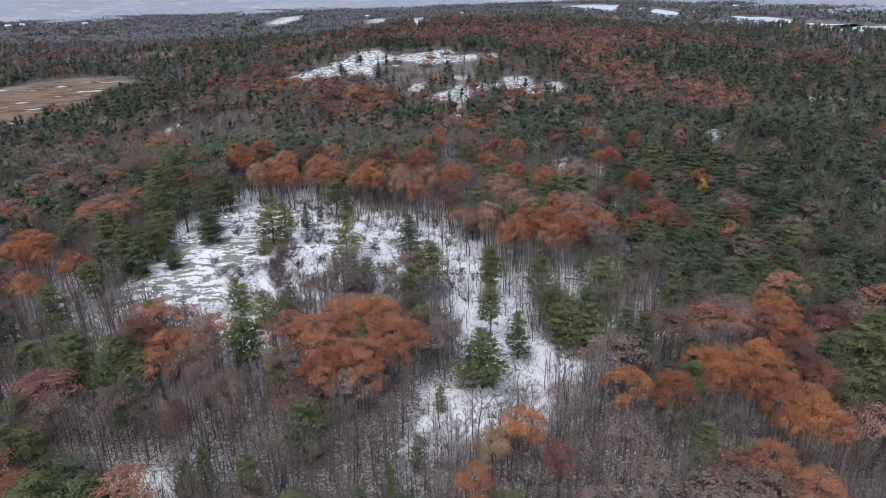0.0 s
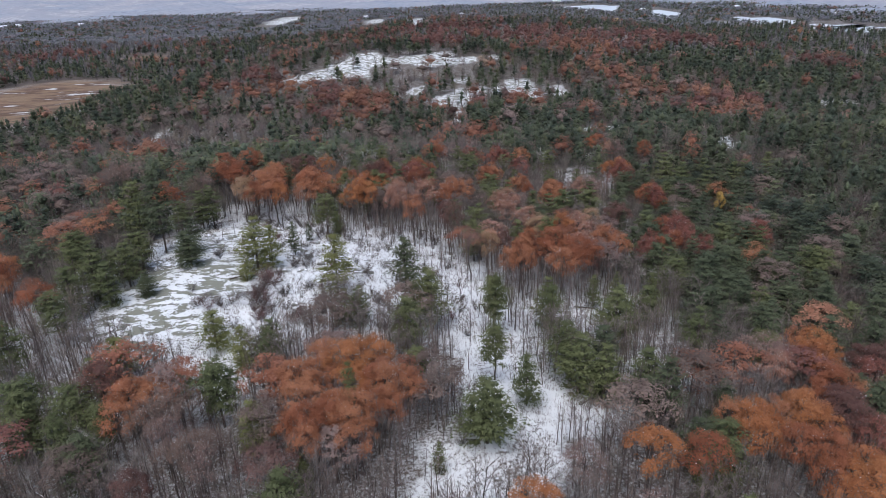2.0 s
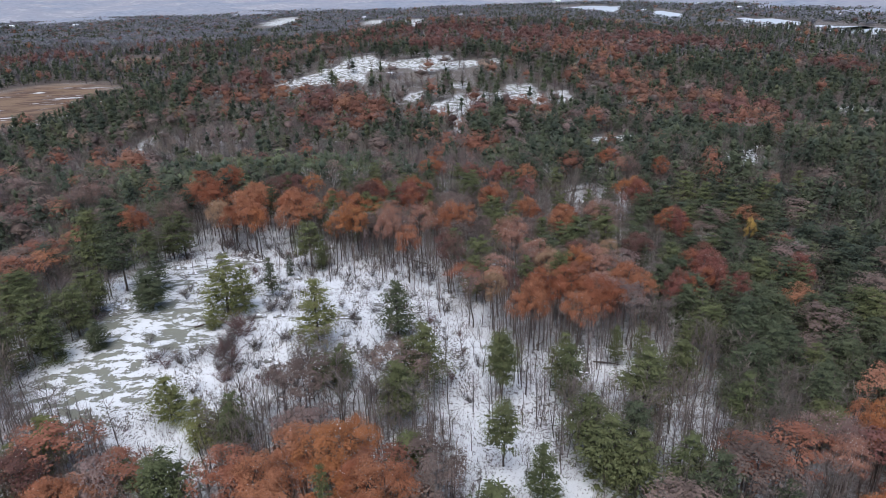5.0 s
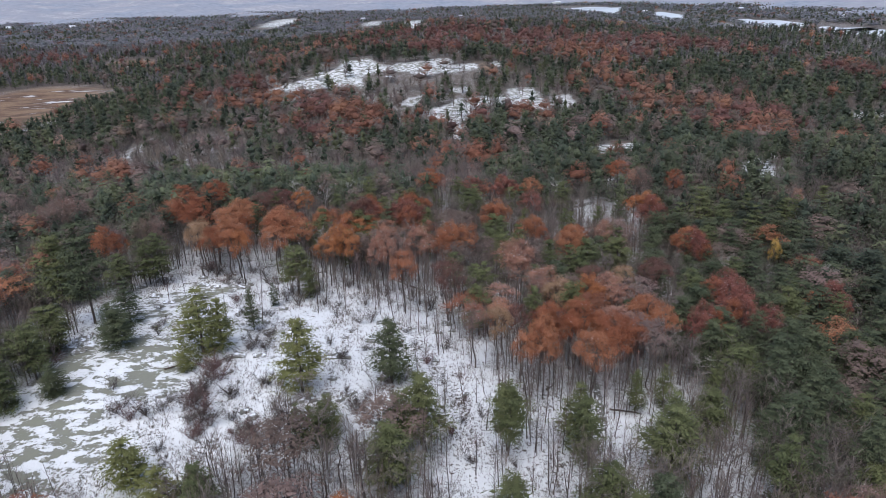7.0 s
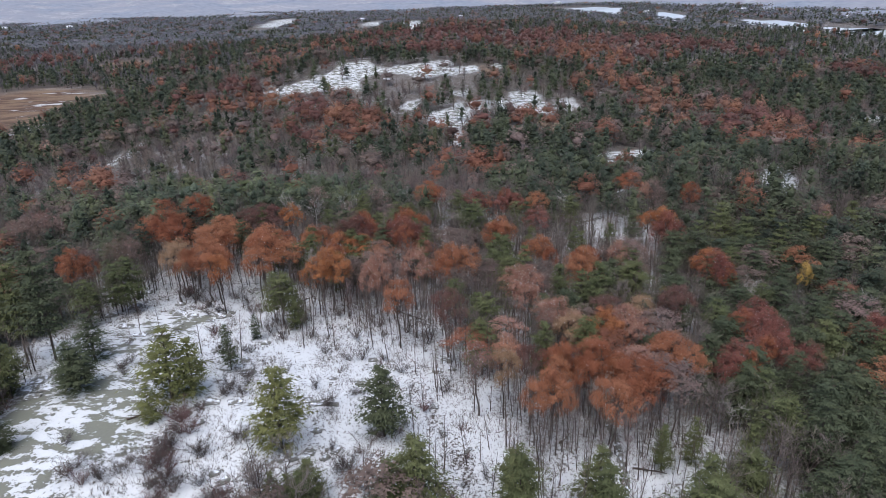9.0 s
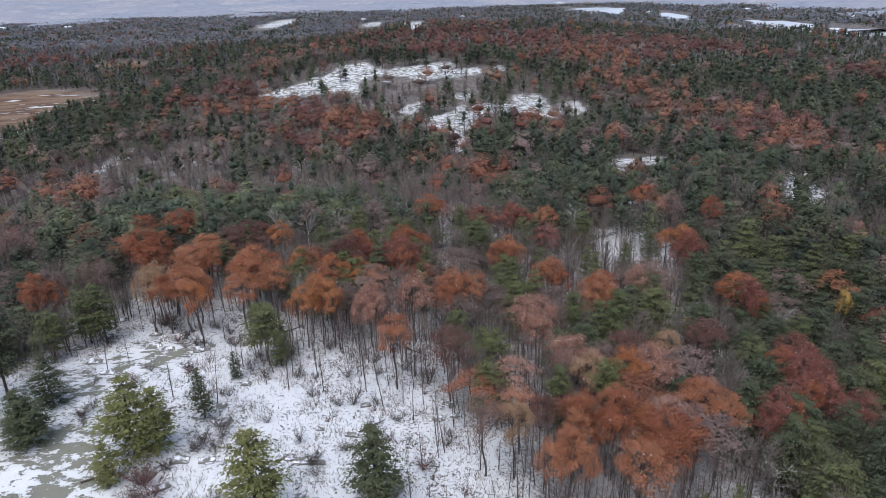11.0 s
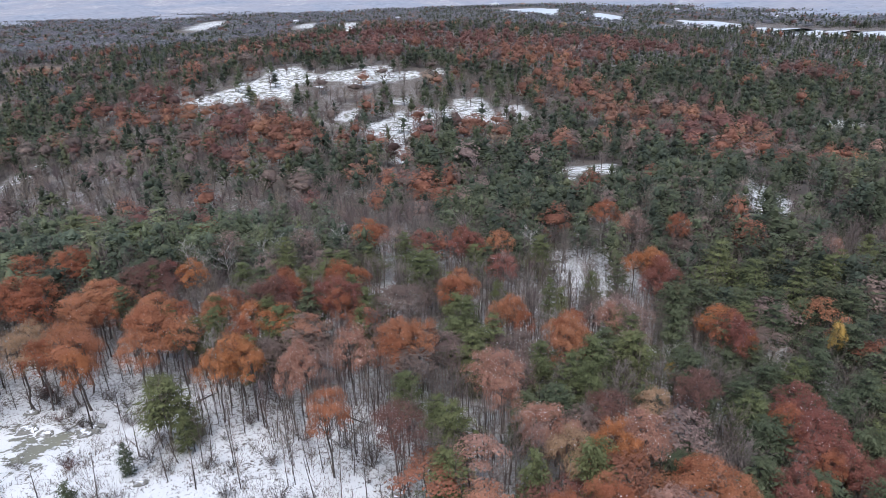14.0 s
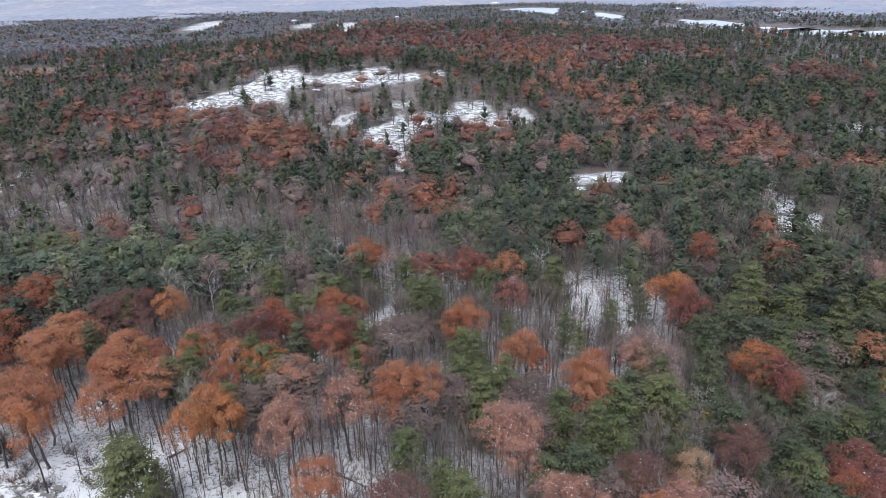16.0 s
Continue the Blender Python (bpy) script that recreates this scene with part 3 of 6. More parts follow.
def cards(rng, at, size, up=0.3, way=None, long=1.0, face=(0, 0, 1.0)):
    """One ragged triangle for each place: a cluster of leaves, drawn out along way by long, turned up parts of the way to face."""
    n = len(at)
    normal = rng.normal(size=(n, 3))
    normal /= np.linalg.norm(normal, axis=1, keepdims=True)
    normal = normal * (1 - up) + np.asarray(face) * up
    normal /= np.linalg.norm(normal, axis=1, keepdims=True) + 1e-9
    u = np.cross(normal, rng.normal(size=(n, 3))) if way is None else way - normal * np.sum(way * normal, 1, keepdims=True)
    u /= np.linalg.norm(u, axis=1, keepdims=True) + 1e-9
    v = np.cross(normal, u)
    turn = rng.uniform(0, 6.28, n) if way is None else np.zeros(n)
    out = []
    for k in range(3):
        a = turn + 2.094 * k + rng.uniform(-0.5, 0.5, n)
        r = size * rng.uniform(0.7, 1.3, n)
        out.append(at + (r * np.cos(a) * long)[:, None] * u + (r * np.sin(a))[:, None] * v)
    return np.stack(out, 1).reshape(-1, 3), np.arange(3 * n).reshape(n, 3)


G = (1 + 5 ** 0.5) / 2
ICO = np.array([(-1, G, 0), (1, G, 0), (-1, -G, 0), (1, -G, 0), (0, -1, G), (0, 1, G), (0, -1, -G), (0, 1, -G), (G, 0, -1), (G, 0, 1), (-G, 0, -1), (-G, 0, 1)]) / math.hypot(1, G)
ICO_TRIS = np.array([tuple(f) for f in ((0, 11, 5), (0, 5, 1), (0, 1, 7), (0, 7, 10), (0, 10, 11), (1, 5, 9), (5, 11, 4), (11, 10, 2), (10, 7, 6), (7, 1, 8),
                                        (3, 9, 4), (3, 4, 2), (3, 2, 6), (3, 6, 8), (3, 8, 9), (4, 9, 5), (2, 4, 11), (6, 2, 10), (8, 6, 7), (9, 8, 1))])
OCTA = np.array([(1.0, 0, 0), (0, 1, 0), (-1, 0, 0), (0, -1, 0), (0, 0, 1), (0, 0, -1)])
OCTA_TRIS = np.array([(0, 1, 4), (1, 2, 4), (2, 3, 4), (3, 0, 4), (1, 0, 5), (2, 1, 5), (3, 2, 5), (0, 3, 5)])


def tufts_of(rng, at, radii, fine=True, rough=0.28):
    """A rough closed tuft of leaves at each place."""
    base, tris = (ICO, ICO_TRIS) if fine else (OCTA, OCTA_TRIS)
    n, k = len(at), len(base)
    a = rng.uniform(0, 6.28, n)[:, None]
    v = np.repeat(base[None], n, 0) * (1 + rough * rng.normal(size=(n, k, 1)))
    v = np.stack([v[..., 0] * np.cos(a) - v[..., 1] * np.sin(a), v[..., 0] * np.sin(a) + v[..., 1] * np.cos(a), v[..., 2]], -1)
    v = v * np.asarray(radii).reshape(n, 1, -1) + np.asarray(at)[:, None]
    return v.reshape(-1, 3), (tris[None] + (np.arange(n) * k)[:, None, None]).reshape(-1, 3)


def spray(rng, at, radii, n, size, middle, up=0.66, long=1.0):
    """n leaf sprays round each place, over a tuft of those radii, turned outwards from the crown's middle."""
    k = len(at)
    d = rng.normal(size=(k, n, 3)) + (0, 0, 0.25)
    d /= np.linalg.norm(d, axis=2, keepdims=True)
    d = d.reshape(-1, 3)
    c = np.repeat(np.asarray(at), n, 0)
    p = c + d * np.repeat(np.broadcast_to(np.asarray(radii), (k, 3)), n, 0) * (rng.uniform(0.25, 1.1, (k * n, 1)) ** 0.6)
    out = p - np.asarray(middle)
    out /= np.linalg.norm(out, axis=1, keepdims=True) + 1e-9
    return cards(rng, p, size * rng.uniform(0.7, 1.3, k * n), up, None if long == 1 else out * (1, 1, 0.3), long, out + 0.45 * d + (0, 0, 0.3))


def slivers(rng, a, b, wide):
    """Thin twigs from points a to points b."""
    n = len(a)
    side = np.cross(b - a, rng.normal(size=(n, 3)))
    side *= np.asarray(wide).reshape(-1, 1) / (np.linalg.norm(side, axis=1, keepdims=True) + 1e-9)
    return np.stack([a - side * 0.5, a + side * 0.5, b], 1).reshape(-1, 3), np.arange(3 * n).reshape(n, 3)


def crook(rng, a, b, n, bend):
    """A slightly crooked line from a to b."""
    t = np.linspace(0, 1, n)[:, None]
    p = np.asarray(a) * (1 - t) + np.asarray(b) * t
    p[1:-1] += rng.normal(size=(n - 2, 3)) * bend
    return p


def oak_shape(seed, leaves, limbs=13, size=0.3, low=0.5):
    """A broadleaf of 15 m with a crown of radius 4.5: its wood and its leaves, in clumps over a lobed dome."""
    rng = np.random.default_rng(seed)
    h, rad = 15.0, 4.5
    top = np.array([rng.normal() * 0.5, rng.normal() * 0.5, h * 0.8])
    spine = crook(rng, (0, 0, -0.6), top, 6, 0.16)
    wood = [tube(spine, np.linspace(0.22, 0.09, 6), 5)]
    lobes = []
    for k in range(limbs):
        a = k * 2.4 + rng.uniform(-0.4, 0.4)
        f = math.sqrt((k + 0.3) / limbs)
        out = rad * 0.72 * f * rng.uniform(0.85, 1.15)
        end = np.array([math.cos(a) * out, math.sin(a) * out, h * (0.89 - 0.21 * f ** 2.2 + rng.normal() * 0.03)])
        start = spine[3] * 0.3 + spine[5] * 0.7 if k % 2 else spine[3] * 0.8 + spine[5] * 0.2
        wood.append(tube(crook(rng, start, end, 4, 0.3), [0.08, 0.06, 0.04, 0.018], 3))
        lobes.append((end, rng.uniform(0.24, 0.37) * rad))
        tip = end + rng.normal(size=3) * (1.2, 1.2, 0.7)
        wood.append(tube(crook(rng, start * 0.35 + end * 0.65, tip, 3, 0.15), [0.04, 0.025, 0.01], 3))
    for _ in range(5):
        a, z = rng.uniform(0, 6.28), rng.uniform(low - 0.12, low + 0.14) * h
        wood.append(tube(crook(rng, (0, 0, z), (math.cos(a) * 2.2, math.sin(a) * 2.2, z + 1.2), 3, 0.2), [0.04, 0.025, 0.008], 3))
    # clumps of leaves over the lobes, those that lie inside another lobe left out
    per = 9 if leaves > 1500 else 6 if leaves > 300 else 3
    middle = np.array([0, 0, h * 0.62])
    clumps = []
    for i, (c, r) in enumerate(lobes):
        d = rng.normal(size=(per, 3)) + (c - middle) / rad * 0.8 + (0, 0, 0.35)
        d /= np.linalg.norm(d, axis=1, keepdims=True)
        p = c + d * (1, 1, 1.05) * r * rng.uniform(0.72, 1.0, (per, 1))
        for q in p:
            if not any(np.linalg.norm(q - e) < 0.62 * s for j, (e, s) in enumerate(lobes) if j != i):
                clumps.append((q, rng.uniform(0.5, 0.95) * (1.0 if per > 6 else 1.3 if per > 3 else 1.8)))
    # ragged lower skirts
    for _ in range(max(2, len(clumps) // 7)):
        a, r = rng.uniform(0, 6.28), rad * rng.uniform(0.3, 0.85)
        clumps.append((np.array([math.cos(a) * r, math.sin(a) * r, h * rng.uniform(low, 0.66)]), rng.uniform(0.4, 0.8)))
    share = np.array([r ** 2 for _, r in clumps])
    share = np.maximum(2, (leaves * 0.9 * share / share.sum()).astype(int))
    at, face, sizes = [], [], []
    for (c, r), n in zip(clumps, share):
        d = rng.normal(size=(n, 3)) + (0, 0, 0.3)
        d /= np.linalg.norm(d, axis=1, keepdims=True)
        at.append(c + d * (1.1, 1.1, 0.85) * (r * rng.uniform(0.3, 1.05, n) ** 0.5)[:, None])
        face.append(d * 0.6 + (c - middle) / rad * 0.7 + (0, 0, 0.3))
        sizes.append(size * rng.uniform(0.7, 1.3, n))
    return join(wood), cards(rng, np.concatenate(at), np.concatenate(sizes), 0.72, None, 1.0, np.concatenate(face))


def bare_shape(seed, limbs=11, twigs=10):
    """A leafless hardwood of 14 m: the trunk with its limbs, and the twigs."""
    rng = np.random.default_rng(seed)
    h = 14.0
    lean = rng.normal(size=2) * 0.6
    spine = crook(rng, (0, 0, -0.6), (lean[0], lean[1], h * 0.95), 8, 0.15)
    wood = [tube(spine, np.linspace(0.16, 0.025, 8), 5)]
    a0, b0, w0 = [], [], []
    for k in range(limbs):
        f = 0.38 + 0.55 * (k + rng.uniform(0, 0.8)) / limbs
        start = spine[min(7, int(f * 7))] * (1 - (f * 7) % 1) + spine[min(7, int(f * 7) + 1)] * ((f * 7) % 1)
        a = k * 2.4 + rng.uniform(-0.5, 0.5)
        reach = 3.0 * (1.15 - f) + 0.9
        end = start + np.array([math.cos(a) * reach, math.sin(a) * reach, reach * rng.uniform(0.7, 1.5)])
        line = crook(rng, start, end, 4, 0.15)
        wood.append(tube(line, [0.055, 0.04, 0.028, 0.012], 3))
        for _ in range(twigs):
            s = line[1] + (line[3] - line[1]) * rng.uniform(0, 1)
            e = s + (end - start) * 0.28 + rng.normal(size=3) * (0.6, 0.6, 0.4) + (0, 0, 0.4)
            a0.append(s), b0.append(e), w0.append(0.055)
            for _ in range(5):
                s2 = s + (e - s) * rng.uniform(0.2, 1)
                a0.append(s2), b0.append(s2 + (e - s) * 0.4 + rng.normal(size=3) * 0.38 + (0, 0, 0.2)), w0.append(0.038)
    return join(wood), slivers(rng, np.array(a0), np.array(b0), w0)


def pine_shape(seed, tiers=13, boughs=5, tufts=9, old=0.5, size=0.36, long=1.35):
    """A white pine of 14 m and radius 3: trunk and boughs, and needles in flat uptilted plumes. old: 0 full to the ground, 1 high-crowned and ragged."""
    rng = np.random.default_rng(seed)
    h, rad = 14.0, 3.0
    spine = crook(rng, (0, 0, -0.6), (rng.normal() * 0.3, rng.normal() * 0.3, h), 8, 0.08)
    wood = [tube(spine, np.linspace(0.2, 0.02, 8), 5)]
    at, ways, sizes, starts, ends, faces, hearts, spans = [], [], [], [], [], [], [], []
    first = 0.05 + 0.34 * old
    lean = rng.uniform(0, 6.28)
    for k in range(tiers):
        f = first + (0.965 - first) * (k + rng.uniform(-0.3, 0.3)) / (tiers - 1)
        f = min(max(f, 0.06), 0.98)
        g = (f - first) / (1 - first)
        wide = (rad * (1.0 - g) ** (0.62 - 0.2 * old) * (0.6 + 0.4 * min(1, g * 4 + 0.2)) * 1.1 + 0.3) * rng.uniform(0.72, 1.2)
        for j in range(boughs):
            if rng.random() < 0.08 + 0.2 * old * (1 - g):
                continue
            a = j * 6.283 / boughs + k * 1.1 + rng.uniform(-0.45, 0.45)
            reach = wide * rng.uniform(0.55, 1.25) * (1 + 0.22 * old * math.cos(a - lean))
            c = np.array([math.cos(a), math.sin(a), 0])
            side = np.array([-c[1], c[0], 0])
            s = spine[min(7, int(f * 7 + 0.5))] * (1, 1, 0) + np.array([0, 0, f * h])
            e = s + c * reach + (0, 0, reach * rng.uniform(0.0, 0.3) + 0.3 * g)
            starts.append(s), ends.append(e)
            # two or three plumes on a bough, dense on top and ragged at the rim
            m = 1 if tufts < 8 else 3 if reach > 1.6 else 2
            n = max(2, int(tufts * (0.35 + 0.65 * reach / rad) / m))
            for p in range(m):
                t = (0.5, 0.95, 0.72)[p] if m > 1 else 0.72
                off = (0, 0, rng.choice((-0.3, 0.3)) * reach)[p] if m > 1 else 0.0
                mid = s + (e - s) * t + side * (off + rng.normal() * 0.08 * reach)
                hearts.append(mid)
                spans.append(np.array([0.3 * reach + 0.1, 0.3 * reach + 0.1, 0.13 * reach + 0.1]) * rng.uniform(0.75, 1.1))
                q = rng.normal(size=(n, 2)) * 0.55
                away, across = q[:, 0] * (0.34 * reach + 0.15), q[:, 1] * (0.26 * reach + 0.18)
                lift = 0.2 * np.exp(-2 * (q ** 2).sum(1)) + rng.normal(size=n) * 0.07
                at.append(mid + c * away[:, None] + side * across[:, None] + np.array([0, 0, 1]) * lift[:, None])
                ways.append(c * (0.7 + q[:, :1]) + side * q[:, 1:] + np.array([0, 0, 0.3]))
                faces.append(c * (0.25 + 0.5 * q[:, :1]) + side * 0.5 * q[:, 1:] + np.array([0, 0, 0.9]))
                sizes.append(size * rng.uniform(0.7, 1.3, n))
    # the shaded inside along the trunk
    n = max(4, tiers * 2)
    f = rng.uniform(first + 0.08, 0.9, n)
    a = rng.uniform(0, 6.28, n)
    r = rad * 0.36 * (1 - f) / (1 - first) + 0.1
    at.append(np.stack([np.cos(a) * r, np.sin(a) * r, f * h], 1))
    ways.append(np.stack([np.cos(a), np.sin(a), np.full(n, -0.3)], 1))
    faces.append(np.stack([np.cos(a), np.sin(a), np.full(n, 0.2)], 1))
    sizes.append(np.full(n, max(0.3, size)))
    at.append(np.array([[0, 0, h * 0.985]]) + spine[7] * (1, 1, 0))
    ways.append(np.array([[0.05, 0, 1.0]]))
    sizes.append(np.array([size]))
    faces.append(np.array([[0, 0, 1.0]]))
    wood.append(slivers(rng, np.array(starts), np.array(ends), np.full(len(starts), 0.08)))
    crown = cards(rng, np.concatenate(at), np.concatenate(sizes), 0.7, np.concatenate(ways), long, np.concatenate(faces))
    hearts, spans = np.array(hearts), np.array(spans)
    return join(wood), join([crown, tufts_of(rng, hearts * (0.8, 0.8, 1) - (0, 0, 0.08), spans * (0.42, 0.42, 0.35), False, 0.35)])


def part(name, me, parent, label=""):
    ob = new(name, me)
    ob.parent = parent
    return tagged(ob, label)


ground_z = lambda x, y: float(height(np.array([x]), np.array([y]))[0])
OAK_SHAPES = [oak_shape(10 + i, 6400, 15 + i % 4, 0.115, 0.57) for i in range(5)]
THIN_OAKS = [oak_shape(30 + i, 3400, 16 + i % 3, 0.1, 0.52) for i in range(3)]
BARE_SHAPES = [bare_shape(50 + i, 10 + i % 4) for i in range(5)]
PINE_SHAPES = [pine_shape(70 + i, 12 + i % 3, 6, 76, (0.0, 0.5, 0.85, 0.7, 0.2)[i], 0.1, 2.3) for i in range(5)]
OAK_WORDS = {
    "russet": "broad oak with dry russet leaves", "rust": "oak with a dense rust-brown crown", "orange": "oak in bright orange autumn leaf",
    "red": "oak with deep red autumn leaves", "dark": "oak with dark wine-brown leaves", "salmon": "snow-dusted oak with pale salmon-brown leaves",
    "pink": "thin-leaved oak with faded pinkish-brown leaves", "brown": "oak with sparse brown leaves", "tan": "tree with tan-yellow fading leaves", "yellow": "small tree with bright yellow leaves",
}
PINE_WORDS = {"green": "white pine with tiers of green needles", "dark": "dark green pine with a close shaded crown", "yellow": "bushy yellow-green pine standing in snow"}
made_shapes, SINGLES, counts = {}, [], {"oak": 0, "pine": 0, "bare": 0}


def grow(kind, tone, x, y, h, r, shape, turn):
    """One tree as a thing: an Empty at its foot with trunk and crown."""
    full = {"oak": (15.0, 4.5), "pine": (14.0, 3.0), "bare": (14.0, 3.2)}[kind]
    size = (r / full[1], r / full[1], h / full[0])
    m = Matrix.LocRotScale((x, y, ground_z(x, y)), Euler((0, 0, turn)), size)
    key = (kind, tone, shape)
    counts[kind] += 1
    if key in made_shapes:
        first = made_shapes[key]
        return copy_thing(first, m @ Matrix.Diagonal([1 / s for s in first.scale] + [1]))
    if kind == "oak":
        wood, crown = (THIN_OAKS[shape % 3] if tone in ("pink", "brown") else OAK_SHAPES[shape])
        mats, words = (oak_bark, leaf_materials[tone]), OAK_WORDS[tone]
    elif kind == "pine":
        (wood, crown), mats, words = PINE_SHAPES[shape], (pine_bark, needle_materials[tone]), PINE_WORDS[tone]
    else:
        (wood, crown), mats, words = BARE_SHAPES[shape], (oak_bark, twig_bark), "leafless grey-brown hardwood rising from thin snow"
        if tone == "pale":
            mats, words = (pale_bark, pale_bark), "pale dead tree with bare whitish branches"
    tree = new({"oak": "oak_tree", "pine": "pine_tree", "bare": "bare_tree"}[kind])
    tree.empty_display_size = 0.5
    tree.matrix_basis = m
    tagged(tree, words, "tree", {"oak": "oaks of the woods", "pine": "pines of the woods", "bare": "leafless trees of the woods"}[kind])
    part("trunk", mesh_of("trunk", *wood, [mats[0]]), tree)
    part("crown", mesh_of("crown", *crown, [mats[1]]), tree)
    made_shapes[key] = tree
    return tree


pick = np.random.default_rng(7)


def oak(tone, x, y, h, r):
    SINGLES.append((x, y, r * 0.8))
    grow("oak", tone, x, y, h, r, int(pick.integers(5)), pick.uniform(0, 6.28))


def pine(tone, x, y, h, r):
    SINGLES.append((x, y, r * 0.8))
    slim = h / max(r, 0.3)
    shape = int(pick.choice((0, 4))) if slim < 4.2 or h < 8.5 else int(pick.choice((1, 2, 3, 4)))
    grow("pine", tone, x, y, h, r, shape, pick.uniform(0, 6.28))


def pale_tree(x, y, h):
    SINGLES.append((x, y, 1.6))
    grow("bare", "pale", x, y, h, pick.uniform(2.2, 3.2), int(pick.integers(5)), pick.uniform(0, 6.28))


build_ground()
# the single oaks, by leaf colour, place, height and crown radius
oak("tan", -53.0, 187.9, 13.6, 3.9)
oak("russet", -44.3, 186.7, 13.1, 4.1)
oak("russet", -46.4, 192.4, 11.7, 3.7)
oak("rust", -50.4, 187.7, 12.4, 3.4)
oak("russet", -47.0, 188.9, 14.1, 4.1)
oak("orange", -41.8, 180.5, 13.6, 2.8)
oak("russet", -31.4, 193.0, 12.4, 4.0)
oak("rust", -37.4, 195.6, 13.1, 3.6)
oak("russet", -36.6, 189.1, 11.7, 4.3)
oak("russet", -35.1, 192.6, 14.1, 4.3)
oak("russet", -20.9, 185.1, 11.7, 2.6)
oak("orange", -23.3, 181.0, 12.4, 3.2)
oak("orange", -18.5, 181.0, 13.1, 2.9)
oak("orange", -20.9, 182.3, 14.1, 3.2)
oak("salmon", -12.5, 177.5, 12.4, 2.7)
oak("pink", -8.4, 179.1, 13.1, 2.5)
oak("salmon", -11.9, 181.9, 11.7, 3.0)
oak("salmon", -10.9, 179.5, 14.1, 3.0)
oak("salmon", -4.0, 184.5, 13.6, 4.2)
oak("russet", 6.5, 187.6, 13.1, 3.6)
oak("russet", 1.8, 190.2, 11.7, 3.3)
oak("rust", 1.9, 184.7, 12.4, 3.0)
oak("russet", 3.4, 187.5, 14.1, 3.6)
oak("red", -9.9, 205.0, 12.4, 3.2)
oak("rust", -6.7, 200.8, 13.1, 2.9)
oak("red", -4.6, 205.7, 11.7, 3.5)
oak("red", -7.1, 203.8, 14.1, 3.5)
oak("dark", -20.3, 204.4, 13.1, 3.0)
oak("dark", -16.6, 201.8, 11.7, 2.8)
oak("red", -16.2, 206.4, 12.4, 2.5)
oak("dark", -17.7, 204.2, 14.1, 3.0)
oak("dark", 2.1, 163.4, 13.6, 3.8)
oak("russet", -6.5, 166.8, 13.6, 3.5)
oak("brown", -70.4, 196.6, 12.4, 2.8)
oak("pink", -65.7, 196.0, 13.1, 2.6)
oak("brown", -67.5, 200.3, 11.7, 3.1)
oak("brown", -67.9, 197.6, 14.1, 3.1)
oak("rust", -61.7, 213.9, 12.4, 4.2)
oak("russet", -67.1, 209.8, 13.1, 3.8)
oak("rust", -60.8, 207.1, 11.7, 4.6)
oak("rust", -63.2, 210.2, 14.1, 4.6)
oak("pink", -99.2, 225.8, 11.7, 4.1)
oak("brown", -106.5, 224.3, 12.4, 4.9)
oak("brown", -101.5, 218.8, 13.1, 4.5)
oak("brown", -102.4, 223.0, 14.1, 4.9)
oak("salmon", 15.2, 177.8, 13.1, 3.5)
oak("salmon", 17.0, 173.0, 11.7, 3.2)
oak("pink", 20.3, 176.9, 12.4, 2.9)
oak("salmon", 17.5, 175.9, 14.1, 3.5)
oak("salmon", 19.5, 166.1, 11.3, 3.0)
oak("pink", 19.1, 161.1, 11.9, 2.8)
oak("salmon", 23.6, 163.2, 10.7, 3.3)
oak("salmon", 20.7, 163.5, 12.9, 3.3)
oak("tan", 22.3, 159.0, 12.4, 3.5)
oak("russet", 28.7, 162.2, 10.7, 2.2)
oak("orange", 25.8, 159.5, 11.3, 2.7)
oak("orange", 29.6, 158.3, 11.9, 2.4)
oak("orange", 28.0, 160.0, 12.9, 2.7)
oak("salmon", 32.4, 162.0, 12.4, 4.2)
oak("rust", 36.7, 155.7, 10.7, 3.0)
oak("russet", 34.1, 151.1, 11.3, 3.6)
oak("russet", 39.4, 151.1, 11.9, 3.3)
oak("russet", 36.7, 152.6, 12.9, 3.6)
oak("rust", 27.3, 147.9, 11.3, 3.0)
oak("russet", 24.2, 151.6, 11.9, 2.7)
oak("rust", 22.5, 147.0, 10.7, 3.3)
oak("rust", 24.7, 148.8, 12.9, 3.3)
oak("russet", 27.4, 147.0, 10.7, 2.9)
oak("rust", 27.6, 141.7, 11.3, 3.5)
oak("rust", 32.0, 144.6, 11.9, 3.2)
oak("rust", 29.0, 144.4, 12.9, 3.5)
oak("rust", 16.5, 142.3, 10.7, 2.2)
oak("russet", 13.7, 139.5, 11.3, 2.6)
oak("russet", 17.5, 138.5, 11.9, 2.4)
oak("russet", 15.9, 140.1, 12.9, 2.6)
oak("russet", 24.6, 138.5, 12.4, 4.1)
oak("dark", 13.4, 147.7, 12.4, 2.5)
oak("tan", 10.0, 145.7, 12.4, 2.9)
oak("pink", 6.3, 145.9, 12.4, 3.3)
oak("rust", 18.3, 149.6, 11.3, 2.5)
oak("russet", 17.9, 145.5, 11.9, 2.2)
oak("rust", 21.6, 147.2, 10.7, 2.7)
oak("rust", 19.2, 147.4, 12.9, 2.7)
oak("red", 58.6, 162.6, 11.3, 3.3)
oak("rust", 53.6, 164.4, 11.9, 3.0)
oak("red", 54.5, 159.2, 10.7, 3.5)
oak("red", 55.6, 162.1, 12.9, 3.5)
oak("red", 56.7, 157.6, 11.3, 2.4)
oak("rust", 53.4, 155.3, 11.9, 2.2)
oak("red", 57.0, 153.6, 10.7, 2.7)
oak("red", 55.7, 155.5, 12.9, 2.7)
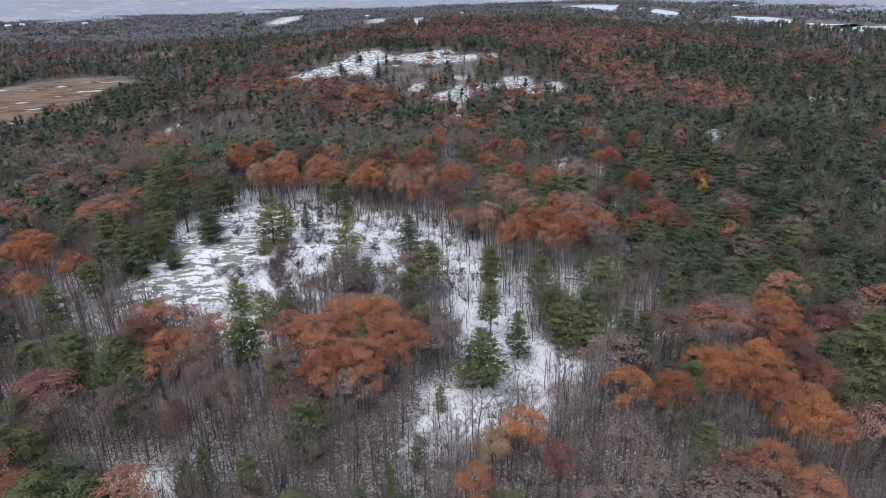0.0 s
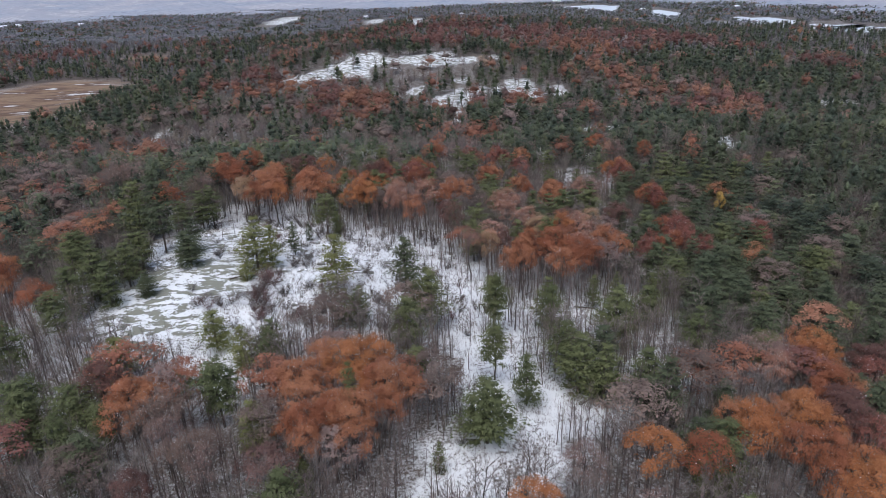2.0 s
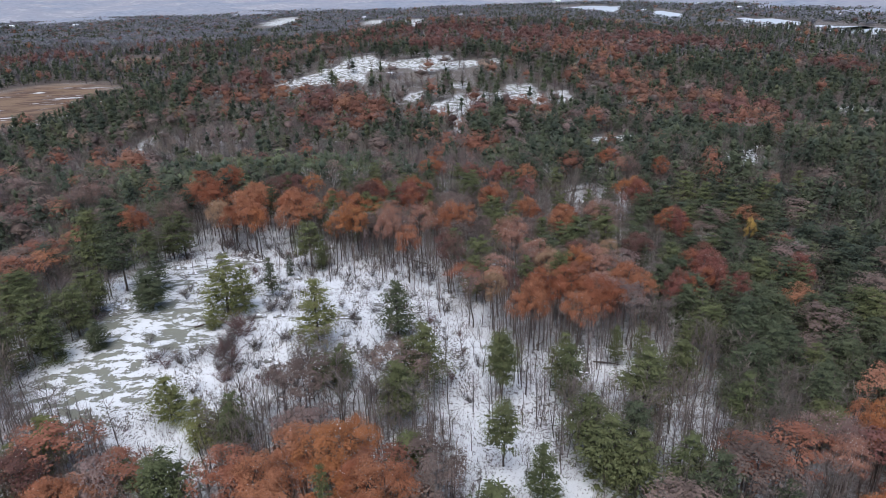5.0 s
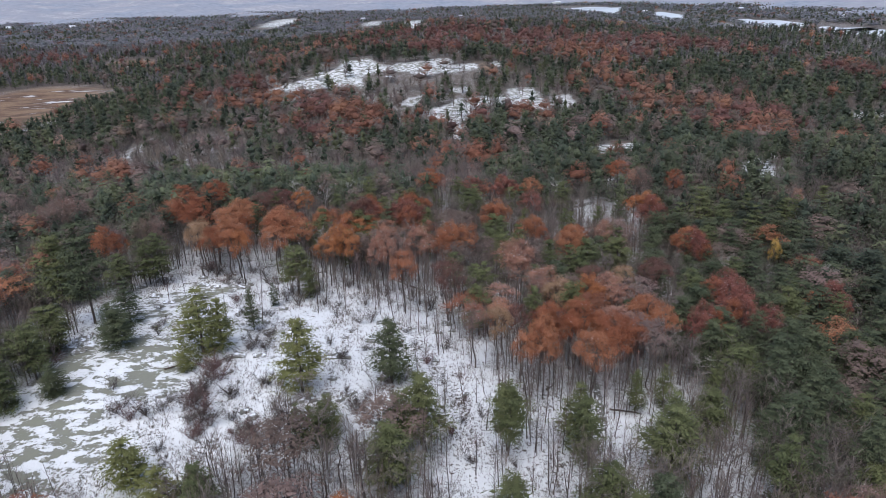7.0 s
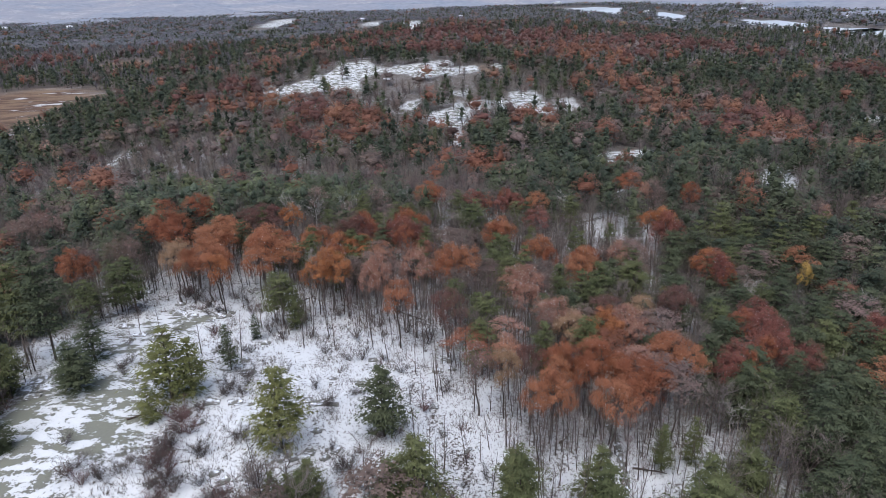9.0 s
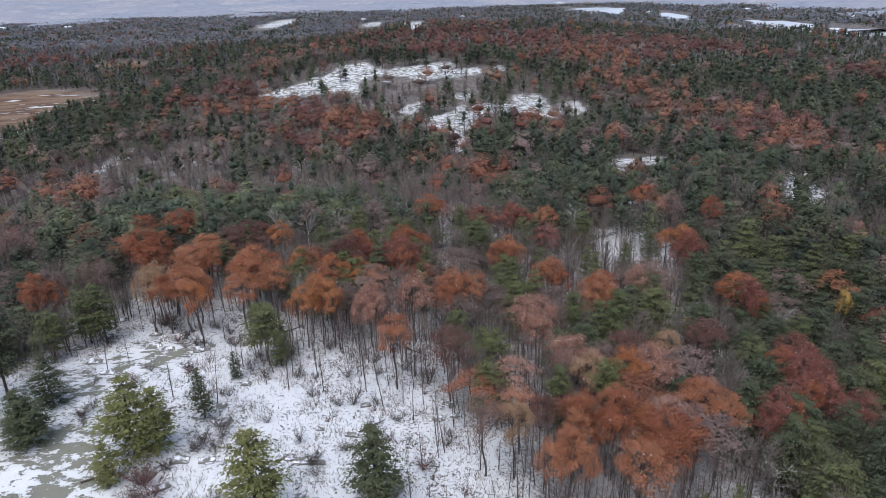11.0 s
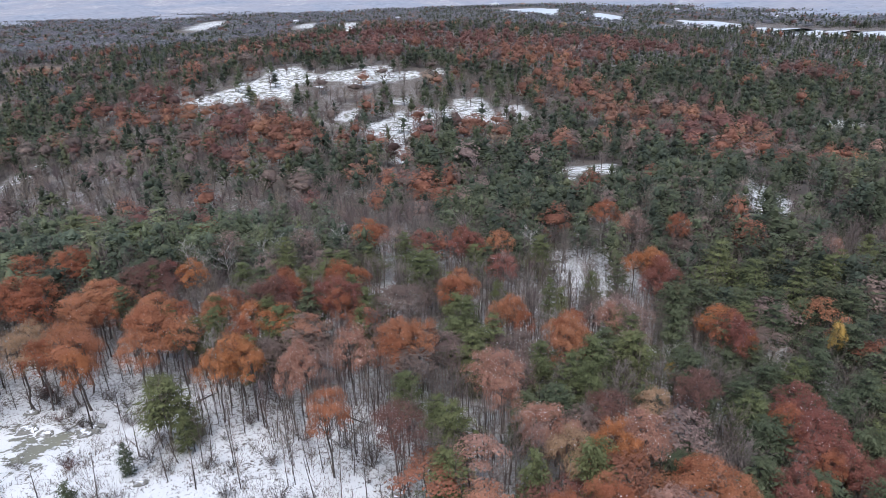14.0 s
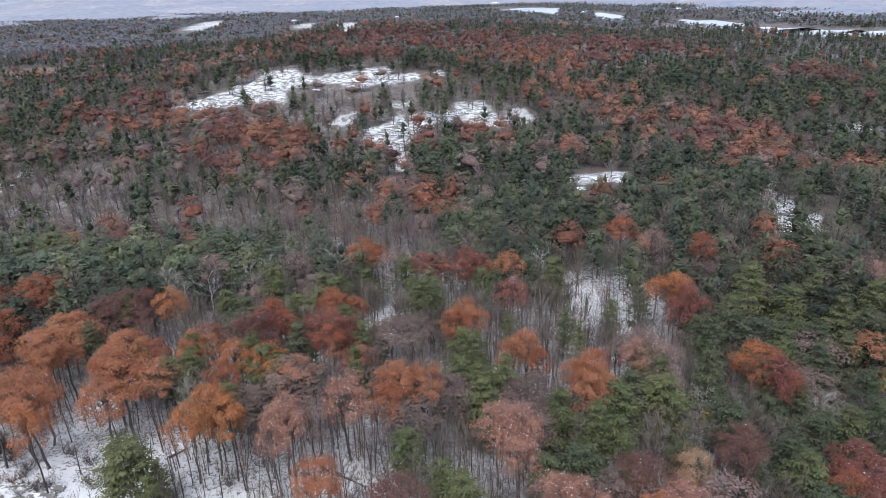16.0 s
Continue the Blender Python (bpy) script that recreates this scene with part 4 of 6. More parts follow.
oak("red", 44.8, 149.7, 11.3, 2.4)
oak("rust", 48.6, 150.3, 11.9, 2.2)
oak("red", 46.1, 153.4, 10.7, 2.6)
oak("red", 46.5, 151.1, 12.9, 2.6)
oak("red", 58.7, 185.5, 13.1, 2.6)
oak("red", 59.7, 189.3, 11.7, 2.4)
oak("rust", 55.9, 188.3, 12.4, 2.2)
oak("red", 58.1, 187.7, 14.1, 2.6)
oak("rust", 73.6, 163.6, 10.7, 2.4)
oak("red", 76.6, 160.6, 11.3, 2.8)
oak("red", 77.7, 164.7, 11.9, 2.6)
oak("red", 75.9, 162.9, 12.9, 2.8)
oak("dark", 42.6, 168.8, 13.6, 3.0)
oak("yellow", 46.2, 183.4, 7.2, 1.3)
oak("yellow", 80.5, 191.8, 7.2, 1.7)
oak("red", 59.5, 153.1, 12.4, 2.8)
oak("red", 56.7, 208.1, 12.4, 2.5)
oak("rust", 55.2, 212.0, 13.1, 2.3)
oak("red", 52.6, 208.7, 11.7, 2.8)
oak("red", 54.8, 209.6, 14.1, 2.8)
oak("pink", 44.6, 192.8, 12.4, 3.3)
oak("salmon", 39.1, 193.3, 13.1, 3.0)
oak("pink", 41.5, 188.3, 11.7, 3.6)
oak("pink", 41.7, 191.4, 14.1, 3.6)
oak("russet", 31.9, 185.1, 12.4, 2.4)
oak("rust", 29.4, 188.1, 13.1, 2.2)
oak("russet", 28.0, 184.4, 11.7, 2.6)
oak("russet", 29.8, 185.9, 14.1, 2.6)
oak("rust", -77.1, 190.4, 12.4, 2.5)
oak("russet", -74.5, 187.3, 13.1, 2.2)
oak("rust", -73.1, 191.1, 11.7, 2.7)
oak("rust", -74.9, 189.6, 14.1, 2.7)
oak("red", 25.2, 218.7, 11.6, 4.0)
oak("rust", 25.1, 196.8, 10.0, 2.4)
oak("russet", 24.2, 201.1, 10.6, 2.9)
oak("russet", 20.9, 198.2, 11.1, 2.7)
oak("russet", 23.4, 198.7, 12.1, 2.9)
oak("pink", 43.4, 199.8, 11.1, 3.7)
oak("pink", 38.1, 197.9, 10.0, 3.4)
oak("salmon", 42.4, 194.3, 10.6, 3.1)
oak("pink", 41.3, 197.3, 12.1, 3.7)
oak("russet", 32.2, 189.7, 10.6, 2.4)
oak("rust", 33.6, 193.5, 11.1, 2.2)
oak("russet", 29.6, 192.8, 10.0, 2.7)
oak("russet", 31.8, 192.0, 12.1, 2.7)
oak("orange", 59.2, 193.5, 11.6, 4.3)
oak("orange", 60.0, 185.8, 11.6, 2.0)
oak("dark", 45.4, 173.5, 11.6, 3.7)
oak("tan", 37.2, 169.2, 11.6, 3.1)
oak("red", 58.3, 169.1, 11.6, 4.2)
oak("russet", 26.9, 231.1, 11.6, 3.6)
oak("pink", -16.1, 235.6, 11.6, 4.2)
oak("rust", -1.0, 238.8, 11.1, 3.2)
oak("rust", 0.8, 243.2, 10.0, 2.9)
oak("russet", -4.0, 242.6, 10.6, 2.7)
oak("rust", -1.4, 241.5, 12.1, 3.2)
oak("pink", 4.4, 234.5, 11.6, 4.3)
oak("red", 22.0, 233.2, 10.6, 2.6)
oak("rust", 19.1, 236.3, 11.1, 2.4)
oak("red", 17.8, 232.3, 10.0, 2.8)
oak("red", 19.6, 233.9, 12.1, 2.8)
oak("rust", 16.2, 212.8, 10.0, 2.2)
oak("russet", 13.4, 209.9, 10.6, 2.7)
oak("russet", 17.3, 208.9, 11.1, 2.4)
oak("russet", 15.6, 210.5, 12.1, 2.7)
oak("orange", 53.7, 219.5, 10.6, 3.1)
oak("russet", 56.9, 215.6, 11.1, 2.8)
oak("orange", 58.6, 220.4, 10.0, 3.3)
oak("orange", 56.4, 218.5, 12.1, 3.3)
oak("rust", -18.9, 210.8, 11.1, 2.7)
oak("rust", -14.9, 211.2, 10.0, 2.5)
oak("russet", -17.2, 214.5, 10.6, 2.2)
oak("rust", -17.0, 212.1, 12.1, 2.7)
oak("russet", -6.9, 212.2, 10.0, 2.5)
oak("rust", -3.7, 215.4, 10.6, 3.0)
oak("rust", -8.0, 216.6, 11.1, 2.8)
oak("rust", -6.2, 214.7, 12.1, 3.0)
oak("rust", -29.2, 203.5, 10.0, 2.2)
oak("russet", -28.2, 199.7, 10.6, 2.6)
oak("russet", -25.4, 202.5, 11.1, 2.4)
oak("russet", -27.6, 201.9, 12.1, 2.6)
oak("dark", -45.9, 217.7, 11.1, 4.1)
oak("dark", -40.3, 215.1, 10.0, 3.8)
oak("red", -40.8, 221.3, 10.6, 3.4)
oak("dark", -42.3, 218.0, 12.1, 4.1)
oak("rust", -50.0, 214.9, 10.0, 3.8)
oak("russet", -53.4, 209.0, 10.6, 4.6)
oak("russet", -46.6, 209.0, 11.1, 4.2)
oak("russet", -50.0, 211.0, 12.1, 4.6)
oak("orange", -35.6, 218.0, 11.6, 3.5)
oak("dark", 30.5, 167.9, 11.6, 4.2)
oak("orange", -16.0, 197.9, 11.6, 3.6)
oak("russet", -20.0, 93.0, 11.1, 4.1)
oak("russet", -18.9, 99.0, 10.0, 3.7)
oak("rust", -24.6, 96.9, 10.6, 3.4)
oak("russet", -21.2, 96.3, 12.1, 4.1)
oak("orange", -11.1, 103.4, 10.6, 4.2)
oak("russet", -17.9, 102.2, 11.1, 3.8)
oak("orange", -13.5, 96.9, 10.0, 4.6)
oak("orange", -14.2, 100.8, 12.1, 4.6)
oak("russet", -5.5, 95.9, 10.6, 3.0)
oak("rust", -10.4, 96.3, 11.1, 2.8)
oak("russet", -8.3, 91.8, 10.0, 3.3)
oak("russet", -8.1, 94.7, 12.1, 3.3)
oak("russet", -15.0, 90.3, 11.1, 3.7)
oak("russet", -11.9, 85.8, 10.0, 3.4)
oak("rust", -9.6, 90.8, 10.6, 3.0)
oak("russet", -12.2, 89.0, 12.1, 3.7)
oak("rust", -16.3, 88.8, 11.1, 3.1)
oak("rust", -20.9, 88.4, 10.0, 2.9)
oak("russet", -18.2, 84.6, 10.6, 2.6)
oak("rust", -18.5, 87.3, 12.1, 3.1)
oak("brown", -37.0, 93.3, 11.1, 3.7)
oak("brown", -42.3, 91.4, 10.0, 3.4)
oak("pink", -38.0, 87.8, 10.6, 3.1)
oak("brown", -39.1, 90.8, 12.1, 3.7)
oak("rust", -47.2, 96.7, 10.0, 2.9)
oak("russet", -45.6, 91.7, 10.6, 3.5)
oak("russet", -42.1, 95.6, 11.1, 3.2)
oak("russet", -44.9, 94.7, 12.1, 3.5)
oak("dark", -52.0, 99.7, 11.6, 4.2)
oak("brown", -35.3, 83.1, 10.6, 2.9)
oak("pink", -30.9, 81.5, 11.1, 2.7)
oak("brown", -31.7, 86.2, 10.0, 3.2)
oak("brown", -32.6, 83.6, 12.1, 3.2)
oak("orange", -99.1, 142.3, 10.6, 4.2)
oak("russet", -92.3, 143.5, 11.1, 3.8)
oak("orange", -96.8, 148.8, 10.0, 4.6)
oak("orange", -96.1, 144.9, 12.1, 4.6)
oak("rust", -76.0, 126.7, 11.6, 4.1)
oak("orange", -82.0, 119.5, 11.6, 3.5)
oak("pink", 49.0, 107.1, 10.6, 3.5)
oak("salmon", 51.4, 101.9, 11.1, 3.2)
oak("pink", 54.7, 106.6, 10.0, 3.8)
oak("pink", 51.7, 105.2, 12.1, 3.8)
oak("orange", 59.8, 106.9, 11.1, 3.3)
oak("orange", 63.8, 109.7, 10.0, 3.0)
oak("russet", 59.4, 111.8, 10.6, 2.7)
oak("orange", 61.0, 109.5, 12.1, 3.3)
oak("dark", 72.7, 104.0, 11.1, 3.6)
oak("dark", 69.6, 108.4, 10.0, 3.3)
oak("red", 67.3, 103.5, 10.6, 3.0)
oak("dark", 69.9, 105.3, 12.1, 3.6)
oak("rust", 58.8, 100.5, 11.1, 3.3)
oak("rust", 55.6, 96.8, 10.0, 3.0)
oak("russet", 60.5, 95.9, 10.6, 2.7)
oak("rust", 58.3, 97.7, 12.1, 3.3)
oak("orange", 40.8, 84.8, 11.1, 3.2)
oak("orange", 43.5, 88.8, 10.0, 2.9)
oak("russet", 38.7, 89.1, 10.6, 2.6)
oak("orange", 41.0, 87.6, 12.1, 3.2)
oak("orange", 50.7, 87.7, 11.1, 3.4)
oak("orange", 50.2, 92.8, 10.0, 3.1)
oak("russet", 46.0, 89.8, 10.6, 2.8)
oak("orange", 49.0, 90.1, 12.1, 3.4)
oak("dark", 57.0, 93.6, 11.1, 4.1)
oak("dark", 52.1, 89.8, 10.0, 3.7)
oak("red", 57.8, 87.5, 10.6, 3.4)
oak("dark", 55.6, 90.3, 12.1, 4.1)
oak("rust", 45.7, 83.7, 11.1, 3.1)
oak("rust", 47.4, 79.2, 10.0, 2.9)
oak("russet", 50.4, 82.8, 10.6, 2.6)
oak("rust", 47.8, 81.9, 12.1, 3.1)
oak("orange", 52.0, 79.9, 11.1, 3.8)
oak("orange", 48.4, 75.6, 10.0, 3.4)
oak("russet", 53.9, 74.6, 10.6, 3.1)
oak("orange", 51.4, 76.7, 12.1, 3.8)
oak("orange", 25.9, 81.5, 11.6, 4.2)
oak("orange", 10.0, 73.1, 11.6, 4.0)
oak("red", 14.0, 67.0, 11.6, 2.6)
oak("russet", 2.9, 63.2, 11.6, 3.1)
oak("russet", 43.4, 62.1, 11.6, 4.0)
oak("rust", 32.5, 80.8, 11.6, 3.5)
oak("pink", 23.2, 70.4, 11.6, 4.2)
oak("tan", 5.5, 69.2, 11.6, 3.1)
oak("brown", -56.5, 79.4, 11.6, 4.1)
oak("dark", -38.0, 77.4, 11.6, 2.8)
oak("russet", 40.7, 66.7, 11.6, 3.5)
oak("pink", 16.6, 78.7, 11.6, 3.4)
oak("russet", -88.4, 135.8, 10.0, 2.4)
oak("rust", -90.5, 139.5, 10.6, 2.9)
oak("rust", -92.6, 135.8, 11.1, 2.6)
oak("rust", -90.5, 137.0, 12.1, 2.9)
oak("rust", -70.1, 227.3, 12.0, 4.2)
oak("rust", -59.4, 229.1, 10.9, 2.7)
oak("russet", -63.8, 228.1, 11.5, 2.5)
oak("rust", -60.7, 224.8, 10.3, 3.0)
oak("rust", -61.3, 227.3, 12.5, 3.0)
oak("rust", -47.6, 204.0, 10.3, 2.7)
oak("russet", -52.4, 203.3, 10.9, 3.2)
oak("russet", -49.3, 199.5, 11.5, 2.9)
oak("russet", -49.8, 202.3, 12.5, 3.2)
oak("rust", -33.8, 202.3, 10.3, 3.3)
oak("russet", -39.0, 205.2, 10.9, 3.9)
oak("russet", -39.0, 199.3, 11.5, 3.6)
oak("russet", -37.3, 202.3, 12.5, 3.9)
oak("tan", -55.5, 195.8, 12.0, 3.5)
oak("pink", -31.8, 234.1, 12.0, 4.2)
oak("rust", -21.9, 193.1, 12.0, 3.1)
oak("orange", -21.1, 198.9, 12.0, 2.9)
oak("yellow", 76.5, 187.1, 12.0, 1.6)
oak("rust", 55.4, 244.4, 12.0, 4.3)
oak("pink", 60.3, 239.1, 10.9, 2.5)
oak("salmon", 57.3, 236.4, 11.5, 2.2)
oak("pink", 61.2, 235.2, 10.3, 2.7)
oak("pink", 59.6, 236.9, 12.5, 2.7)
oak("rust", 13.7, 207.0, 12.0, 3.5)
oak("salmon", 96.9, 218.2, 10.3, 2.2)
oak("pink", 93.1, 219.2, 10.9, 2.7)
oak("pink", 94.1, 215.4, 11.5, 2.4)
oak("pink", 94.7, 217.6, 12.5, 2.7)
oak("red", 10.3, 232.2, 12.0, 4.0)
oak("rust", 68.6, 232.8, 12.0, 3.1)
# the single pines
pine("yellow", -40.3, 148.0, 11.7, 4.1)
pine("yellow", -21.3, 136.7, 13.0, 3.7)
pine("dark", -7.5, 140.0, 11.7, 3.4)
pine("dark", -32.7, 168.8, 4.8, 1.2)
pine("dark", -33.7, 156.4, 8.4, 1.6)
pine("dark", -55.9, 151.2, 7.3, 3.1)
pine("yellow", -37.2, 149.0, 9.9, 2.6)
pine("yellow", -41.3, 143.0, 5.8, 2.0)
pine("green", -26.6, 173.7, 7.1, 1.7)
pine("dark", -60.3, 137.9, 5.6, 2.0)
pine("dark", -66.2, 163.0, 20.2, 3.9)
pine("green", -72.0, 164.3, 18.4, 3.5)
pine("dark", -58.5, 161.6, 8.7, 2.9)
pine("green", -18.0, 125.4, 6.0, 1.4)
pine("green", -15.8, 126.5, 6.6, 2.3)
pine("green", -72.9, 132.2, 10.8, 3.3)
pine("green", -66.6, 134.6, 9.4, 2.8)
pine("dark", -60.6, 137.1, 5.0, 1.5)
pine("dark", -57.2, 152.4, 8.1, 2.6)
pine("green", -2.5, 125.4, 11.9, 3.7)
pine("green", -5.6, 124.3, 9.3, 2.7)
pine("green", 9.4, 124.3, 11.0, 2.5)
pine("green", 19.5, 125.9, 10.2, 2.7)
pine("green", 30.6, 135.1, 7.6, 1.6)
pine("green", 35.5, 136.9, 7.6, 1.6)
pine("green", 41.8, 134.4, 9.3, 1.9)
pine("green", 33.9, 127.2, 9.3, 2.8)
pine("dark", 51.6, 135.2, 12.8, 3.8)
pine("dark", 64.8, 167.9, 11.9, 3.4)
pine("dark", 54.1, 129.1, 11.9, 3.6)
pine("green", 24.6, 156.3, 12.8, 2.6)
pine("green", 17.5, 156.4, 11.9, 2.4)
pine("dark", 49.6, 151.3, 11.9, 4.4)
pine("dark", 59.6, 146.7, 12.8, 3.4)
pine("green", -19.9, 187.9, 11.0, 2.3)
pine("green", -26.6, 196.7, 11.9, 3.1)
pine("dark", 42.9, 152.9, 12.8, 3.6)
pine("green", 40.0, 184.4, 11.9, 4.6)
pine("green", 15.0, 187.0, 11.0, 3.5)
pine("green", 32.9, 183.6, 11.9, 4.0)
pine("green", 28.2, 177.9, 11.9, 3.3)
pine("green", -19.7, 124.6, 6.8, 1.7)
pine("green", -16.1, 123.7, 7.6, 2.0)
pine("green", 9.5, 123.3, 11.0, 2.4)
pine("green", 5.9, 92.2, 11.0, 4.2)
pine("green", 8.2, 106.9, 10.2, 2.4)
pine("green", 12.6, 100.5, 9.3, 2.3)
pine("green", 20.0, 122.8, 10.2, 2.7)
pine("green", 21.3, 104.4, 10.2, 3.7)
pine("green", 30.9, 120.4, 11.0, 4.2)
pine("green", 24.7, 101.6, 10.2, 3.1)
pine("green", 31.5, 101.4, 10.2, 3.4)
pine("green", 44.1, 115.6, 11.0, 3.0)
pine("yellow", -40.3, 117.6, 7.6, 2.8)
pine("yellow", -33.9, 112.5, 7.6, 2.7)
pine("green", -30.1, 112.9, 6.8, 2.7)
pine("yellow", -53.7, 109.2, 9.3, 3.1)
pine("yellow", -27.2, 92.1, 9.3, 2.5)
pine("green", -60.6, 93.7, 11.9, 3.2)
pine("green", -56.9, 74.7, 11.0, 2.5)
pine("green", -26.0, 69.1, 9.3, 2.1)
pine("green", -1.0, 86.7, 5.1, 1.0)
pine("green", -4.2, 74.5, 6.0, 1.3)
pine("green", 34.8, 72.8, 9.3, 2.7)
pine("green", 33.1, 81.5, 8.5, 2.1)
pine("green", 42.8, 66.9, 8.5, 2.2)
pine("green", -18.9, 84.2, 6.8, 1.4)
pine("green", -42.3, 105.3, 6.8, 2.0)
pine("green", -55.8, 105.0, 8.5, 2.5)
pine("green", -34.5, 69.8, 8.5, 1.5)
pine("green", -7.7, 68.7, 7.6, 1.1)
pine("green", -53.7, 90.1, 10.2, 2.2)
pine("green", -63.9, 82.8, 10.2, 2.1)
pine("green", 68.4, 96.5, 12.8, 5.2)
pine("green", 65.0, 86.0, 11.9, 3.5)
pine("green", -13.4, 92.9, 13.6, 1.4)
pine("green", -48.5, 92.0, 10.2, 1.8)
pine("green", -32.6, 71.2, 9.3, 1.5)
pine("green", -80.6, 275.7, 10.2, 7.2)
pine("green", -55.7, 250.3, 10.2, 5.6)
pine("green", -40.9, 244.2, 10.2, 5.4)
pine("green", -16.4, 196.8, 11.9, 4.2)
pine("green", -3.1, 197.3, 11.0, 2.2)
pine("green", -35.8, 201.3, 10.2, 2.2)
pine("green", 18.4, 191.3, 11.9, 3.3)
pine("green", 15.0, 190.9, 11.0, 2.5)
pine("green", 24.5, 182.5, 11.9, 3.1)
pine("green", 30.0, 175.6, 11.9, 2.9)
pine("green", 41.1, 187.8, 12.8, 3.3)
pine("dark", 49.4, 190.5, 12.8, 3.4)
pine("green", 40.7, 193.0, 11.9, 2.6)
pine("green", 42.3, 213.1, 9.3, 2.3)
pine("green", 32.8, 209.3, 10.2, 2.0)
pine("green", 22.5, 207.8, 10.2, 1.7)
pine("dark", 67.9, 191.1, 12.8, 3.9)
pine("dark", 66.4, 177.5, 12.8, 3.5)
pine("dark", 44.7, 169.2, 11.0, 2.0)
pine("dark", 60.6, 184.8, 10.2, 2.9)
pine("green", 35.7, 228.0, 11.0, 3.4)
pine("green", 6.4, 230.6, 11.9, 2.8)
pine("green", 10.2, 222.1, 11.9, 3.7)
pine("green", 61.4, 206.7, 12.8, 3.5)
pine("green", 72.5, 206.4, 13.6, 4.0)
pine("green", 70.0, 215.0, 13.6, 4.2)
pine("green", 78.0, 202.0, 13.6, 3.4)
pine("green", 89.0, 208.6, 12.8, 3.1)
pine("green", -26.7, 177.0, 6.8, 1.7)
pine("green", 33.0, 201.5, 11.9, 1.8)
pine("green", 81.3, 212.9, 11.9, 2.9)
pine("dark", 84.6, 209.7, 11.9, 2.8)
pine("green", 73.8, 210.1, 11.9, 3.0)
pine("dark", 71.2, 198.2, 11.9, 2.8)
pine("dark", 74.9, 194.4, 11.9, 2.9)
pine("dark", 71.3, 184.8, 11.9, 2.7)
pine("dark", 56.6, 188.3, 11.9, 2.6)
pine("dark", 85.6, 196.2, 11.9, 3.0)
pine("green", 102.3, 215.8, 11.9, 3.1)
pine("dark", 83.1, 201.5, 11.9, 2.9)
pine("green", 92.7, 210.8, 11.9, 2.8)
pine("dark", 66.0, 198.7, 11.9, 2.7)
pine("green", -27.8, 201.8, 11.9, 3.3)
pine("green", -18.7, 200.2, 11.9, 2.2)
pine("dark", -44.7, 207.2, 11.9, 2.3)
pine("green", -42.1, 216.3, 11.9, 1.9)
# pale dead and leafless trees: place, height
pale_tree(-40.9, 203.9, 9)
pale_tree(65.3, 185.4, 8)
pale_tree(67.1, 280.9, 9)
pale_tree(55.0, 245.2, 8)
pale_tree(-38.9, 198.2, 9)
pale_tree(63.9, 185.5, 8)
pale_tree(83.8, 178.6, 9)
pale_tree(18.5, 138.9, 7)
pale_tree(23.4, 144.6, 8)
pale_tree(-20.9, 80.7, 7)
pale_tree(-27.1, 92.9, 8)
pale_tree(14.9, 78.4, 8)
pale_tree(-54.8, 83.5, 7)
pale_tree(-36.4, 231.1, 9)
pale_tree(-31.9, 230.7, 9)
pale_tree(-25.1, 235.7, 9)
pale_tree(-40.3, 233.7, 9)
pale_tree(-62.9, 246.9, 8)
pale_tree(19.4, 209.8, 8)
pale_tree(-25.9, 191.7, 9)
pale_tree(31.4, 199.8, 8)
pale_tree(10.4, 227.1, 9)
pale_tree(27.1, 139.2, 7)

far_pale = np.random.default_rng(23)
for px, py in zip(far_pale.uniform(-75, 85, 60), far_pale.uniform(62, 250, 60)):
    if abs(px) < 0.62 * py and open_at(np.array([px]), np.array([py]))[0] < 0.2:
        pale_tree(round(px, 1), round(py, 1), round(far_pale.uniform(5.5, 8.5), 1))

# ---- the woods between: kinds drawn by stand, thinning out to the horizon ----
MIX = {"pine": (0.78, 0.04, 0.18), "oak": (0.16, 0.54, 0.30), "bare": (0.07, 0.05, 0.88), "mixed": (0.4, 0.18, 0.42)}
TONES = ["yellow", "tan", "orange", "salmon", "russet", "rust", "brown", "pink", "red", "dark"]
TONE_SHARE = np.array([0.002, 0.010, 0.035, 0.055, 0.12, 0.20, 0.19, 0.13, 0.16, 0.098])


def scatter(rng, y0, y1, gap):
    """Jittered places over the stretch of land from y0 to y1 ahead."""
    wide = 0.84 * y1 + 20
    gx, gy = np.meshgrid(np.arange(-wide, wide, gap), np.arange(y0, y1, gap))
    x, y = gx.ravel() + rng.uniform(-0.5, 0.5, gx.size) * gap, gy.ravel() + rng.uniform(-0.5, 0.5, gx.size) * gap
    keep = (x > -0.72 * y - 26) & (x < np.maximum(0.72 * y + 26, 0.84 * (y - 85))) & (lake_at(x, y) > 66) & (heads_at(x, y) | (lake_at(x, y + 55) > 60) & (lake_at(x - 30, y + 100) > 50)) & (marsh_at(x, y) < 0.3)
    x, y = x[keep], y[keep]
    free = open_at(x, y)
    if y1 > 250:
        # open ground in front of the far ledges
        free = np.maximum(free, (0.92 - 0.1 * ramp(y, 400, 450)) * ramp(y, 225, 250) * np.maximum(open_at(x, y + 10), open_at(x, y + 24)))
        free = np.maximum(free, 0.9 * ramp(y, 560, 640) * np.maximum(np.maximum(open_at(x, y + 45), open_at(x, y + 90)), open_at(x, y + 130)))
    if y1 > 2400:
        free = np.maximum(free, np.maximum(open_at(x, y + 180), open_at(x, y + 340)))
    free = np.where((y > 240) & (y < 560), np.minimum(free, 0.64), free)
    keep = rng.random(len(x)) > free * 1.6 - 0.25
    return x[keep], y[keep]


